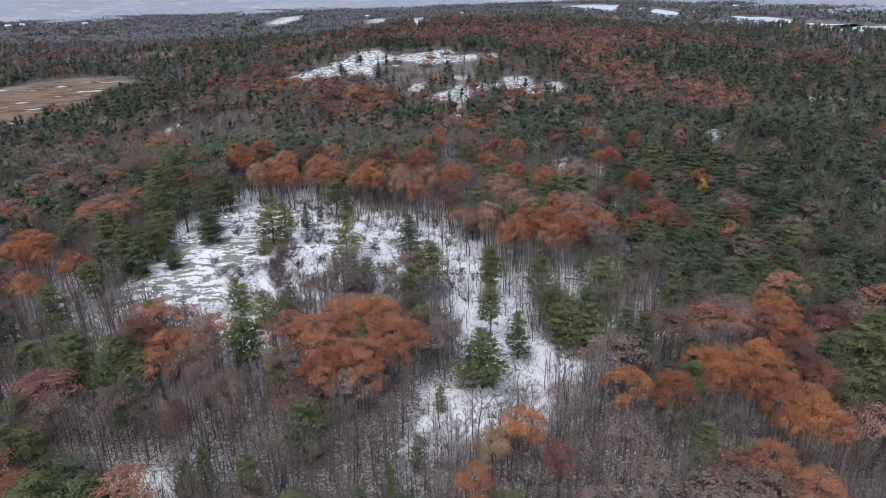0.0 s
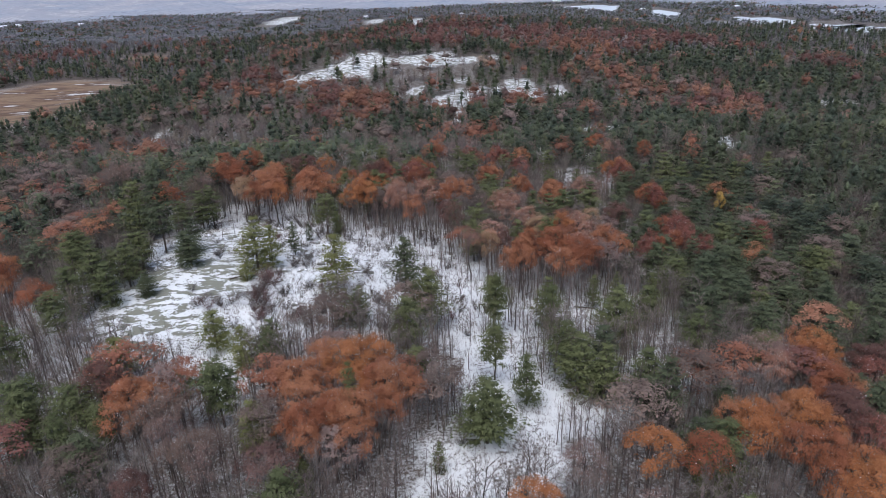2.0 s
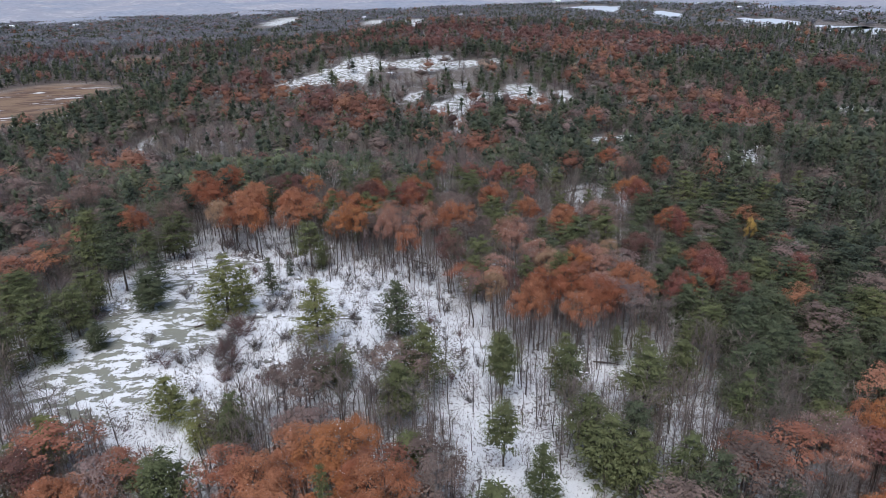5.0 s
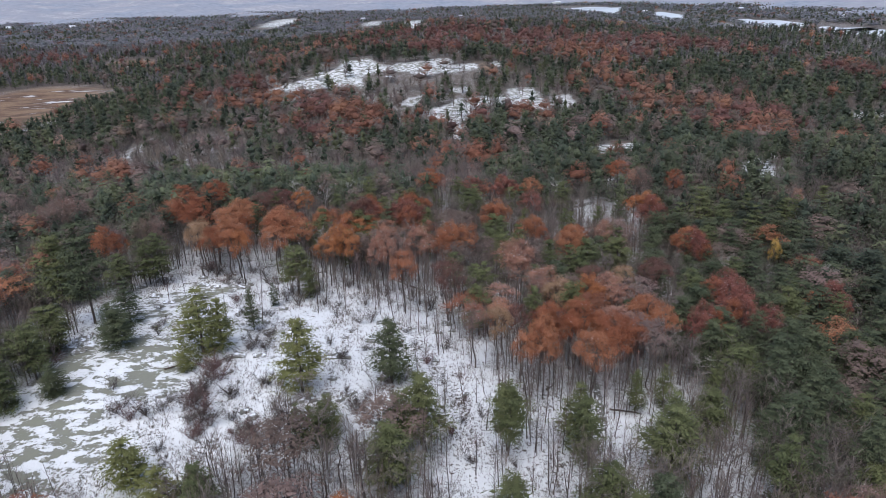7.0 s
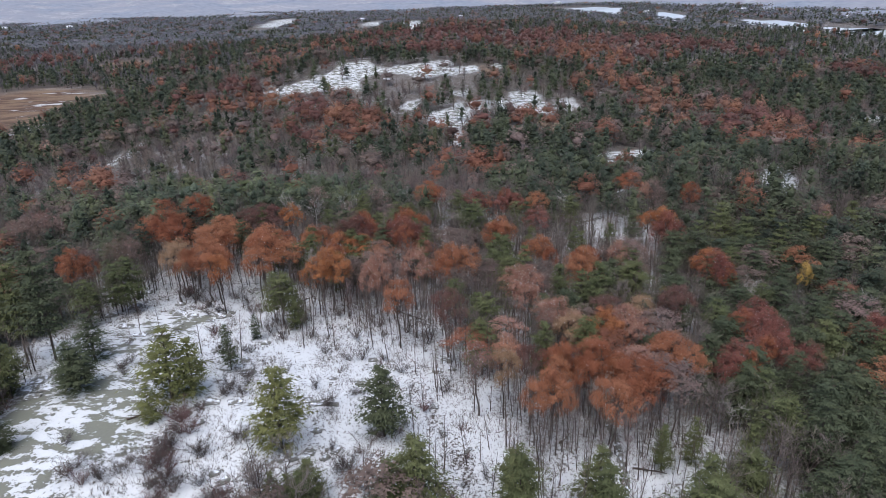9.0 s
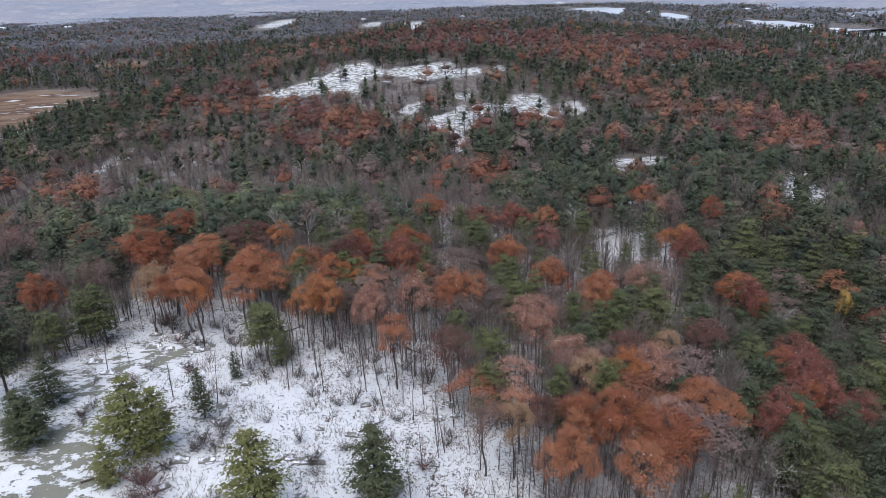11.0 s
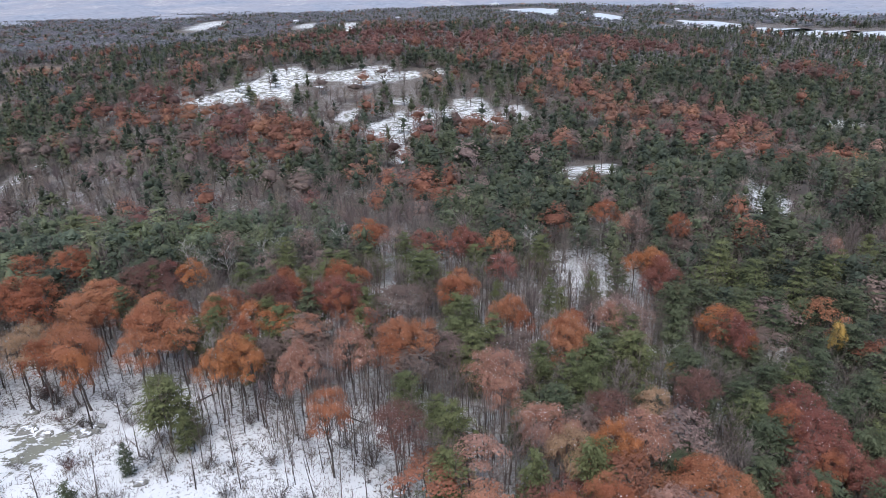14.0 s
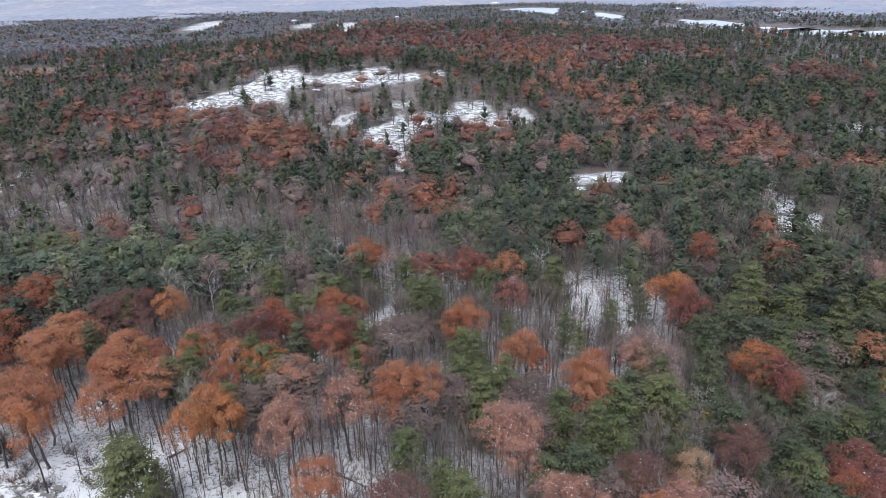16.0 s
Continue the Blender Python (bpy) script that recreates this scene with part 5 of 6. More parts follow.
def kinds_at(rng, x, y):
    """0 pine, 1 oak, 2 bare for each place."""
    off, mid = ramp(y, 450, 900), ramp(y, 240, 320)
    pines = 0.24 + 0.3 * ramp(x, 20, 160) * ramp(y, 150, 230) + (0.25 + 0.2 * mid) * wave(x, y, 70.0, 11.0) + off * (0.5 * wave(x, 1.8 * y, 330.0, 14.0) + 0.12)
    oaks = 0.07 - 0.06 * mid + (0.18 + 0.1 * mid) * wave(x, y, 75.0, 12.0) + off * (0.24 * wave(x, 2.0 * y, 240.0, 15.0) - 0.05)
    w = np.stack([pines, oaks, 0.60 + 0.2 * wave(x, y, 85.0, 13.0) - 0.15 * ramp(y, 500, 900) + 0.15 * ramp(y, 1300, 1900)], 1)
    w = np.clip(w, 0.015, None)
    w /= w.sum(1, keepdims=True)
    for kind, cx, cy, rx, ry, strength, _ in STANDS:
        g = np.clip(1.3 * strength * np.exp(-(((x - cx) / (rx * 1.1)) ** 2 + ((y - cy) / (ry * 1.1)) ** 2) ** 1.5), 0, 1)[:, None]
        w = w * (1 - g) + np.array(MIX[kind]) * g
    kind = (rng.random(len(x))[:, None] > np.cumsum(w, 1)[:, :2]).sum(1)
    return np.where((kind == 1) & (open_at(x, y) > 0.3), 2, kind)


def tones_at(rng, x, y):
    drift = np.abs(0.52 + 0.42 * wave(x, y, 45.0, 21.0) + rng.normal(size=len(x)) * 0.2) % 0.999
    tone = np.searchsorted(np.cumsum(TONE_SHARE / TONE_SHARE.sum()), drift).clip(0, 9)
    for _, cx, cy, rx, ry, _, name in STANDS:
        if name:
            g = 1.1 * np.exp(-(((x - cx) / (rx * 1.15)) ** 2 + ((y - cy) / (ry * 1.15)) ** 2) ** 1.5)
            tone = np.where(rng.random(len(x)) < g, TONES.index(name), tone)
    return tone


def y1_near(y):
    return float(np.min(y)) < 1100


def forest(name, label, rng, x, y, kind, tone, shapes, tall):
    """Many trees joined into one sheet of woods. shapes[kind]: templates of (wood, crown)."""
    verts, tris, slot, tint, n = [], [], [], [], 0
    z = height(x, y)
    leaf_col = np.array([np.mean(LEAVES[t], axis=0) for t in TONES])
    green = np.array([(0.07, 0.08, 0.045), (0.051, 0.062, 0.041), (0.09, 0.095, 0.05)])
    for k in range(3):
        for s, (wood, crown) in enumerate(shapes[k]):
            me = np.nonzero((kind == k) & (np.arange(len(x)) % len(shapes[k]) == s))[0]
            if not len(me):
                continue
            a = rng.uniform(0, 6.28, len(me))
            wide, up = rng.uniform(0.75, 1.25, len(me)) * ((1.4, 1.12, 1.2) if y1_near(y) else (1.9, 1.8, 1.9))[k], tall[k] * rng.uniform(0.72, 1.18, len(me))
            for which, (v, t) in enumerate((wood, crown)):
                if not len(v):
                    continue
                c, d = np.cos(a)[:, None], np.sin(a)[:, None]
                vx = (v[:, 0] * c - v[:, 1] * d) * wide[:, None] + x[me][:, None]
                vy = (v[:, 0] * d + v[:, 1] * c) * wide[:, None] + y[me][:, None]
                vz = v[:, 2] * up[:, None] + z[me][:, None]
                if k == 1:
                    col = leaf_col[tone[me]]
                    # leaf tints turn greyer with distance, haze put into the colour
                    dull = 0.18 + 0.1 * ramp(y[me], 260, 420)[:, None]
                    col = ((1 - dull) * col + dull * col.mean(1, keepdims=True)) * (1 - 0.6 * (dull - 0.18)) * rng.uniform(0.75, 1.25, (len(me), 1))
                elif k == 0:
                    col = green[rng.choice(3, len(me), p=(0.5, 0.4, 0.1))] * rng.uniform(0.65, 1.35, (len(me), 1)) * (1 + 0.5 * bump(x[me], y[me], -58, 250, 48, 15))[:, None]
                else:
                    # twigs go from brown to cool grey farther off: painted haze
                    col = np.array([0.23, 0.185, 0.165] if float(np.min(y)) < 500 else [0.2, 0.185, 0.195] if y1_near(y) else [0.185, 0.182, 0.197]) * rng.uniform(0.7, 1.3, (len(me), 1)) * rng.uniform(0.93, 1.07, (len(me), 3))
                if which == 0:
                    col = np.array([0.128, 0.1, 0.089]) * rng.uniform(0.6, 1.5, (len(me), 1)) * (np.ones((len(me), 3)))
                verts.append(np.stack([vx, vy, vz], -1).reshape(-1, 3))
                tris.append((t[None] + (np.arange(len(me)) * len(v))[:, None, None]).reshape(-1, 3) + n)
                slot.append(np.full(len(me) * len(t), 0 if which == 0 or k == 2 and y1_near(y) else 1))
                tint.append(np.repeat(col, len(v), axis=0))
                n += len(me) * len(v)
    me = mesh_of(name, np.concatenate(verts), np.concatenate(tris), [woods_bark, woods_leaves], np.concatenate(slot), np.concatenate(tint))
    tagged(new(name, me), label, "woods", kind="stuff")


EMPTY = (np.zeros((0, 3)), np.zeros((0, 3), int))
STICK = tube(np.array([[0, 0, -0.5], [0.1, 0, 9.5]]), [0.16, 0.07], 3)


def far_oak(seed, n, size):
    return STICK, oak_shape(seed, n, 12, size)[1]


def far_pine(seed, tiers, boughs, tufts, size, old):
    return STICK, pine_shape(seed, tiers, boughs, tufts, old, size * 1.15, 1.5)[1]


def round_crown(seed, n, each, size, up=0.66):
    """A distant broadleaf: n tufts of leaf sprays over a low dome, with a close heart."""
    rng = np.random.default_rng(seed)
    k = np.arange(n) + 0.5
    a, f = k * 2.4 + rng.uniform(-0.4, 0.4, n), np.sqrt(k / n)
    out = 3.9 * f * rng.uniform(0.8, 1.15, n)
    at = np.stack([np.cos(a) * out, np.sin(a) * out, 13.2 - 5.6 * f ** 2.4 + rng.normal(size=n) * 0.5], 1)
    r = rng.uniform(0.75, 1.25, (n, 1)) * 4.4 / math.sqrt(n)
    m = max(2, n // 3)
    a, low = rng.uniform(0, 6.28, m), rng.uniform(1.0, 3.0, m)
    at = np.concatenate([at, np.stack([np.cos(a) * low, np.sin(a) * low, rng.uniform(4.0, 8.0, m)], 1)])
    r = np.concatenate([r, np.full((m, 1), r.mean())])
    heart = tufts_of(rng, np.array([[0, 0, 9.3]]), np.array([[2.3, 2.3, 2.0]]), True, 0.25)
    return STICK, join([spray(rng, at, r * (1, 1, 1.25), each, size, (0, 0, 7.0), up), heart])


def tier_crown(seed, tiers, each, n, size, old):
    """A distant pine: flat plumes in uneven tiers round the stem."""
    rng = np.random.default_rng(seed)
    at, r = [], []
    first = 0.12 + 0.3 * old
    for k in range(tiers):
        f = first + (0.92 - first) * k / (tiers - 1)
        g = (f - first) / (1 - first)
        wide = (3.1 * (1 - g) ** 0.55 * (0.65 + 0.35 * min(1, 4 * g + 0.2)) + 0.3) * rng.uniform(0.75, 1.2)
        m = max(1, round(each * (1 - 0.6 * g)))
        for j in range(m):
            a = 6.283 * j / m + k * 1.3 + rng.uniform(-0.5, 0.5)
            out = wide * rng.uniform(0.4, 0.85) * (m > 1)
            at.append((math.cos(a) * out, math.sin(a) * out, 14 * f + rng.normal() * 0.4))
            s = (0.46 * wide + 0.3) * rng.uniform(0.75, 1.25)
            r.append((s, s, 0.35 * s + 0.15))
    heart = tufts_of(rng, np.array([[0, 0, 14 * (first + 0.25)], [0, 0, 14 * (first + 0.5)]]), np.array([[1.3, 1.3, 2.4], [0.8, 0.8, 2.2]]), False, 0.2)
    return STICK, join([spray(rng, np.array(at), np.array(r), n, size, (0, 0, 5.0), 0.6, 1.3), heart])


def far_bare(seed, n, wide):
    rng = np.random.default_rng(seed)
    a, r = rng.uniform(0, 6.28, n), rng.uniform(0, 1.6, n)
    s = np.stack([np.cos(a) * r * 0.5, np.sin(a) * r * 0.5, rng.uniform(3.0, 9.0, n)], 1)
    e = s + np.stack([np.cos(a) * r * 1.3, np.sin(a) * r * 1.3, rng.uniform(2.0, 4.5, n)], 1) + rng.normal(size=(n, 3)) * 0.5
    return tube(np.array([[0, 0, -0.5], [0.3, 0.1, 12.0]]), [max(0.13, wide * 0.9), 0.03], 3), slivers(rng, s, e, np.full(n, wide))


NEAR = [[tier_crown(200 + i, 9, 6, 10, 0.24, (0.1, 0.5, 0.8)[i % 3]) for i in range(5)], [round_crown(210 + i, 26, 20, 0.27) for i in range(5)], [far_bare(220 + i, 120, 0.08) for i in range(4)]]
MID = [[tier_crown(230 + i, 8, 5, 6, 0.37, (0.2, 0.5, 0.8)[i % 3]) for i in range(5)], [round_crown(240 + i, 18, 13, 0.42) for i in range(5)], [far_bare(250 + i, 60, 0.17) for i in range(3)]]
FAR = [[tier_crown(260 + i, 6, 4, 3, 0.7, 0.4) for i in range(3)], [round_crown(270 + i, 9, 7, 0.8) for i in range(3)], [far_bare(280 + i, 34, 0.36) for i in range(2)]]
LAST = [[(EMPTY, tier_crown(290 + i, 4, 3, 2, 1.1, 0.5)[1]) for i in range(2)], [(EMPTY, round_crown(293 + i, 5, 4, 1.4, 0.4)[1]) for i in range(2)], [(EMPTY, round_crown(296 + i, 6, 6, 1.0, 0.25)[1]) for i in range(2)]]

rng = np.random.default_rng(11)
x, y = scatter(rng, 24, 300, 4.6)
clash = np.zeros(len(x), bool)
for sx, sy, sr in SINGLES:
    clash |= np.hypot(x - sx, y - sy) < max(1.6, sr)
x, y = x[~clash], y[~clash]
kind, tone = kinds_at(rng, x, y), tones_at(rng, x, y)
kind = np.where((kind == 1) & (open_at(x, y) > 0.15), 2, kind)
order = np.argsort(np.hypot(x, 0.85 * (y - 135)))
x, y, kind, tone = x[order], y[order], kind[order], tone[order]
single = np.zeros(len(x), bool)
for i in range(len(x)):
    name = ("pine", "oak", "bare")[kind[i]]
    if counts[name] >= (300, 300, 300)[kind[i]]:
        continue
    single[i] = True
    if kind[i] == 0:
        grow("pine", "dark" if rng.random() < (0.75 if x[i] > 18 else 0.2) else "green", x[i], y[i], rng.uniform(7.5, 13), rng.uniform(2.4, 3.7), int(rng.integers(5)), rng.uniform(0, 6.28))
    elif kind[i] == 1:
        grow("oak", TONES[tone[i]], x[i], y[i], rng.uniform(8, 11.5), rng.uniform(2.7, 4.3), int(rng.integers(5)), rng.uniform(0, 6.28))
    else:
        grow("bare", "grey", x[i], y[i], rng.uniform(7.5, 11.5), rng.uniform(1.9, 3.2), int(rng.integers(5)), rng.uniform(0, 6.28))
rest = ~single
FINE = [[far_pine(205 + i, 11, 6, 30, 0.13, (0.3, 0.6, 0.85)[i]) for i in range(3)], [far_oak(215 + i, 2400, 0.17) for i in range(3)], [far_bare(225 + i, 190, 0.05) for i in range(3)]]
beside = rest & (np.hypot(x, 0.85 * (y - 135)) < 105) & (y < 215)
rest &= ~beside
forest("near_woods", "mixed woods of pine, oak and leafless hardwoods", rng, x[beside], y[beside], kind[beside], tone[beside], FINE, (0.78, 0.7, 0.74))
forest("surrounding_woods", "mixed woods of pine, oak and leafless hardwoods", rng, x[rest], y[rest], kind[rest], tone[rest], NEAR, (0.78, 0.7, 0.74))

# the woods go on below and beside the flight
gx, gy = np.meshgrid(np.arange(-125, 125, 5.6), np.arange(-70, 130, 5.6))
bx, by = gx.ravel() + rng.uniform(-2.6, 2.6, gx.size), gy.ravel() + rng.uniform(-2.6, 2.6, gx.size)
out = (by < 23) | (bx < -0.72 * by - 28) | (bx > 0.72 * by + 28)
bx, by = bx[out], by[out]
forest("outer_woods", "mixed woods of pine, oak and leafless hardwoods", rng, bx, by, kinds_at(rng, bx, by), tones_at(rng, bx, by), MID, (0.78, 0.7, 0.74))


def sapling(seed, n, h):
    """A thin leafless stem with a few upright twigs."""
    r = np.random.default_rng(seed)
    a, f = r.uniform(0, 6.28, n), r.uniform(0.25, 0.9, n)
    s = np.stack([0.1 * f, 0.05 * f, f * h], 1)
    e = s + np.stack([np.cos(a), np.sin(a), np.full(n, 1.6)], 1) * (h * 0.2 * (1.15 - f))[:, None] * r.uniform(0.6, 1.4, (n, 1))
    return tube(np.array([[0, 0, -0.3], [0.45 * r.normal(), 0.45 * r.normal(), h]]), [0.07, 0.018], 3), slivers(r, s, e, np.full(n, 0.042))


x, y = scatter(rng, 40, 260, 2.0)
keep = rng.random(len(x)) < 0.8 + 0.5 * wave(x, y, 17.0, 31.0) - 0.5 * ramp(y, 190, 260) + 0.4 * ramp(-y, -125, -90) + 0.3 * ramp(x, -5, 25)
x, y = x[keep], y[keep]
# a belt of thin stems along the far edge of the ledges
bx, by = rng.uniform(-70, 30, 1100), rng.uniform(158, 212, 1100)
keep = rng.random(1100) < np.clip(1.2 * bump(bx, by, -14, 186, 32, 11, -4) + 0.3 * wave(bx, by, 11.0, 33.0), 0, 1) * (1 - 0.85 * ramp(-bx, 26, 42))
x, y = np.concatenate([x, bx[keep]]), np.concatenate([y, by[keep]])
bx, by = scatter(rng, 44, 118, 2.9)
x, y = np.concatenate([x, bx]), np.concatenate([y, by])
# and under the great oaks beside the clearing
bx, by = rng.uniform(-8, 60, 950), rng.uniform(88, 172, 950)
keep = rng.random(950) < np.clip(bump(bx, by, 22, 140, 15, 16) + 0.25 * bump(bx, by, 38, 112, 14, 12), 0, 1)
x, y = np.concatenate([x, bx[keep]]), np.concatenate([y, by[keep]])
none = np.zeros(len(x), int)
forest("undergrowth", "thicket of thin leafless saplings over snowy ground", rng, x, y, none + 2, none, [[], [], [sapling(300 + i, 26 + 5 * i, 5.8 + 1.5 * i) for i in range(4)]], (1, 1, 1.0))
x, y = scatter(rng, 300, 560, 6.6)
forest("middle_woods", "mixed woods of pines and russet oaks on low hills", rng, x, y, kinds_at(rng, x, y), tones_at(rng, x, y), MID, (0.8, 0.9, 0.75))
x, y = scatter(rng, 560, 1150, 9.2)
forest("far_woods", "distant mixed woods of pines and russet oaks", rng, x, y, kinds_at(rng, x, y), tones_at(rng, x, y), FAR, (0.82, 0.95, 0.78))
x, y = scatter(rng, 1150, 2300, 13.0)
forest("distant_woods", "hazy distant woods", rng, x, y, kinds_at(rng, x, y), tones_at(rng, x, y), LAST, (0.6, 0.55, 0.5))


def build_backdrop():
    """Blue hills beyond the lake and the plain, the haze painted into their colour."""
    turns = np.radians(np.linspace(-48, 52, 240))
    start = np.interp(np.degrees(turns), (-48, 3, 8, 12, 16, 22, 30, 36, 52), (1950, 1950, 2360, 2360, 2080, 1780, 1500, 1420, 1400))
    t = np.linspace(0, 1, 26)
    r = start[:, None] + 1900 * t[None]
    x, y = r * np.sin(turns)[:, None], r * np.cos(turns)[:, None]
    z = -36 + 52 * t[None] ** 0.8 + (9 * wave(x, y, 420.0, 51.0) + 5 * wave(x, y, 170.0, 52.0) + 2.5 * wave(x, y, 60.0, 53.0)) * np.minimum(1, 6 * t[None])
    i = np.arange(240 * 26).reshape(240, 26)
    p, q, u, v = i[:-1, :-1].ravel(), i[1:, :-1].ravel(), i[1:, 1:].ravel(), i[:-1, 1:].ravel()
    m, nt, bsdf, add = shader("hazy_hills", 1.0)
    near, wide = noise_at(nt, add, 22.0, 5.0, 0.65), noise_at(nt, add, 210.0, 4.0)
    # blue-grey tones carry the haze, painted rather than cast by air
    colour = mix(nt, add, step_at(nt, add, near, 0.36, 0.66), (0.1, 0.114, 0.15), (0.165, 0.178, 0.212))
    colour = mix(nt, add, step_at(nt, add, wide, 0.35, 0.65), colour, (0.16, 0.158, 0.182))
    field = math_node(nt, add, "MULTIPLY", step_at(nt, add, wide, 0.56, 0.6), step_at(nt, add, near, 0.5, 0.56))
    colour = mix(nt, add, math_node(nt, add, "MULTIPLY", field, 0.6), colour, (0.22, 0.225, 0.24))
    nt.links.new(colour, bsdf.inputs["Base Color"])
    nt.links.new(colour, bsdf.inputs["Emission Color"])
    # the hills glow faintly in place of light scattered by the air
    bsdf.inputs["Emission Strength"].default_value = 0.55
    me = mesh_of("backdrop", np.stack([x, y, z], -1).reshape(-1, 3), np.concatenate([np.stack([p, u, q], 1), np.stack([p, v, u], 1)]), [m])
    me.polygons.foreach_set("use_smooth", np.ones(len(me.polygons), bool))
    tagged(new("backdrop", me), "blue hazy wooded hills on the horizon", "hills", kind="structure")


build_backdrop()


def build_lake():
    n = 40
    p = np.array(LAKE, float)
    t = np.linspace(0, len(p) - 1, n)
    x, y = np.interp(t, range(len(p)), p[:, 0]), np.interp(t, range(len(p)), p[:, 1])
    gx, gy = np.gradient(x), np.gradient(y)
    ln = np.hypot(gx, gy)
    v = np.concatenate([np.stack([x + s * gy / ln * 320, y - s * gx / ln * 320, np.full(n, -33.2)], 1) for s in (-1, 1)])
    i = np.arange(n - 1)
    tr = np.concatenate([np.stack([i, i + n, i + n + 1], 1), np.stack([i, i + n + 1, i + 1], 1)])
    tagged(new("water", mesh_of("water", v, tr, [lake_water])), "pale grey lake reflecting an overcast sky", "lake", kind="structure")


build_lake()


# ---- stones, logs, shrubs and far houses ----
shape_rng = np.random.default_rng(77)


def rock_mesh(name, seed, lx, ly, lz, mat, fine=1):
    """A rough block with broken corners."""
    r = random.Random(seed)
    bm = bmesh.new()
    bmesh.ops.create_icosphere(bm, subdivisions=fine, radius=0.5)
    for v in bm.verts:
        c = Vector([math.copysign(abs(a * 2) ** 0.55 * 0.5, a) for a in v.co])
        k = 1.0 + 0.35 * noise.noise(v.co * 3.1 + Vector((seed, 0, 0))) + r.uniform(-0.07, 0.07)
        v.co = Vector((c.x * lx * k, c.y * ly * k, c.z * lz * r.uniform(0.75, 1.1)))
    me = bpy.data.meshes.new(name)
    bm.to_mesh(me)
    bm.free()
    me.materials.append(mat)
    return me


WALL_STONES = [rock_mesh("stone", 400 + i, 0.7, 0.55, 0.42, ledge_stone) for i in range(6)]


def stone_wall(*points):
    """A tumbled field wall of loose stones along points."""
    foot = Vector((*points[0], ground_z(*points[0])))
    wall = new("stone_wall")
    wall.location = foot
    tagged(wall, "tumbled dark fieldstone wall running through the woods", "stone wall", "field walls")
    for (ax, ay), (bx, by) in zip(points, points[1:]):
        n = max(1, int(math.hypot(bx - ax, by - ay) / 0.6))
        for i in range(n):
            for level, side in ((0, -0.25), (0, 0.25), (1, 0.0)):
                if level and shape_rng.random() < 0.25:
                    continue
                t = (i + shape_rng.uniform(0, 0.6)) / n
                x, y = ax + (bx - ax) * t + side + shape_rng.normal() * 0.08, ay + (by - ay) * t + shape_rng.normal() * 0.08
                ob = part("stone", WALL_STONES[int(shape_rng.integers(6))], wall)
                ob.location = Vector((x, y, ground_z(x, y) + 0.12 + 0.32 * level)) - foot
                ob.rotation_euler = (shape_rng.normal() * 0.2, shape_rng.normal() * 0.2, shape_rng.uniform(0, 6.28))


LEDGES = [rock_mesh("ledge_rock", 430 + i, 1.1, 0.55 + 0.12 * (i % 3), 0.36, ledge_stone, 3) for i in range(6)]


def ledge_rock(x, y, long, turn):
    ob = new("ledge_rock", LEDGES[int(shape_rng.integers(6))])
    ob.matrix_basis = Matrix.LocRotScale((x, y, ground_z(x, y) + 0.02 * long), Euler((radians(9), radians(4), radians(turn))), (long * 0.8, long * 0.8, min(long, 2.0)))
    tagged(ob, "dark cracked ledge edge breaking through snow", "rock", "ledges")


def fallen_log(ax, ay, bx, by):
    n = 7
    t = np.linspace(0, 1, n)
    d = math.hypot(bx - ax, by - ay)
    k = min(1.0, 12.0 / d)
    x, y = ax + (bx - ax) * k * t, ay + (by - ay) * k * t
    z = height(x, y) + 0.16 + 0.25 * t
    p = np.stack([x - ax, y - ay, z - z[0]], 1)
    pieces = [tube(p, np.linspace(0.22, 0.08, n), 7)]
    for i in (3, 4, 5):
        a = shape_rng.uniform(0, 6.28)
        pieces.append(tube(crook(shape_rng, p[i], p[i] + (math.cos(a), math.sin(a), 0.8), 3, 0.1), [0.05, 0.035, 0.01], 4))
    ob = new("fallen_log", mesh_of("fallen_log", *join(pieces), [log_wood]))
    ob.location = (ax, ay, z[0])
    tagged(ob, "fallen dark trunk with broken limbs lying on snow", "log", "fallen trunks")


def shrub_shape(seed):
    r = np.random.default_rng(seed)
    pieces, a0, b0 = [], [], []
    for _ in range(9):
        a, lean = r.uniform(0, 6.28), r.uniform(0.2, 0.95)
        tip = np.array([math.cos(a) * lean, math.sin(a) * lean, r.uniform(0.65, 1.05)])
        pieces.append(tube(crook(r, (0, 0, -0.05), tip, 3, 0.04), [0.011, 0.008, 0.003], 3))
        for _ in range(42):
            s = tip * r.uniform(0.2, 1.0) + r.normal(size=3) * 0.05
            a0.append(s), b0.append(s + r.normal(size=3) * 0.15 + (0, 0, 0.1))
    return join(pieces), slivers(r, np.array(a0), np.array(b0), np.full(len(a0), 0.014))


red_twigs = bark("red_twigs", (0.15, 0.085, 0.078), (0.19, 0.11, 0.1), 0.5)
SHRUBS = [shrub_shape(500 + i) for i in range(4)]
shrubs_made = {}


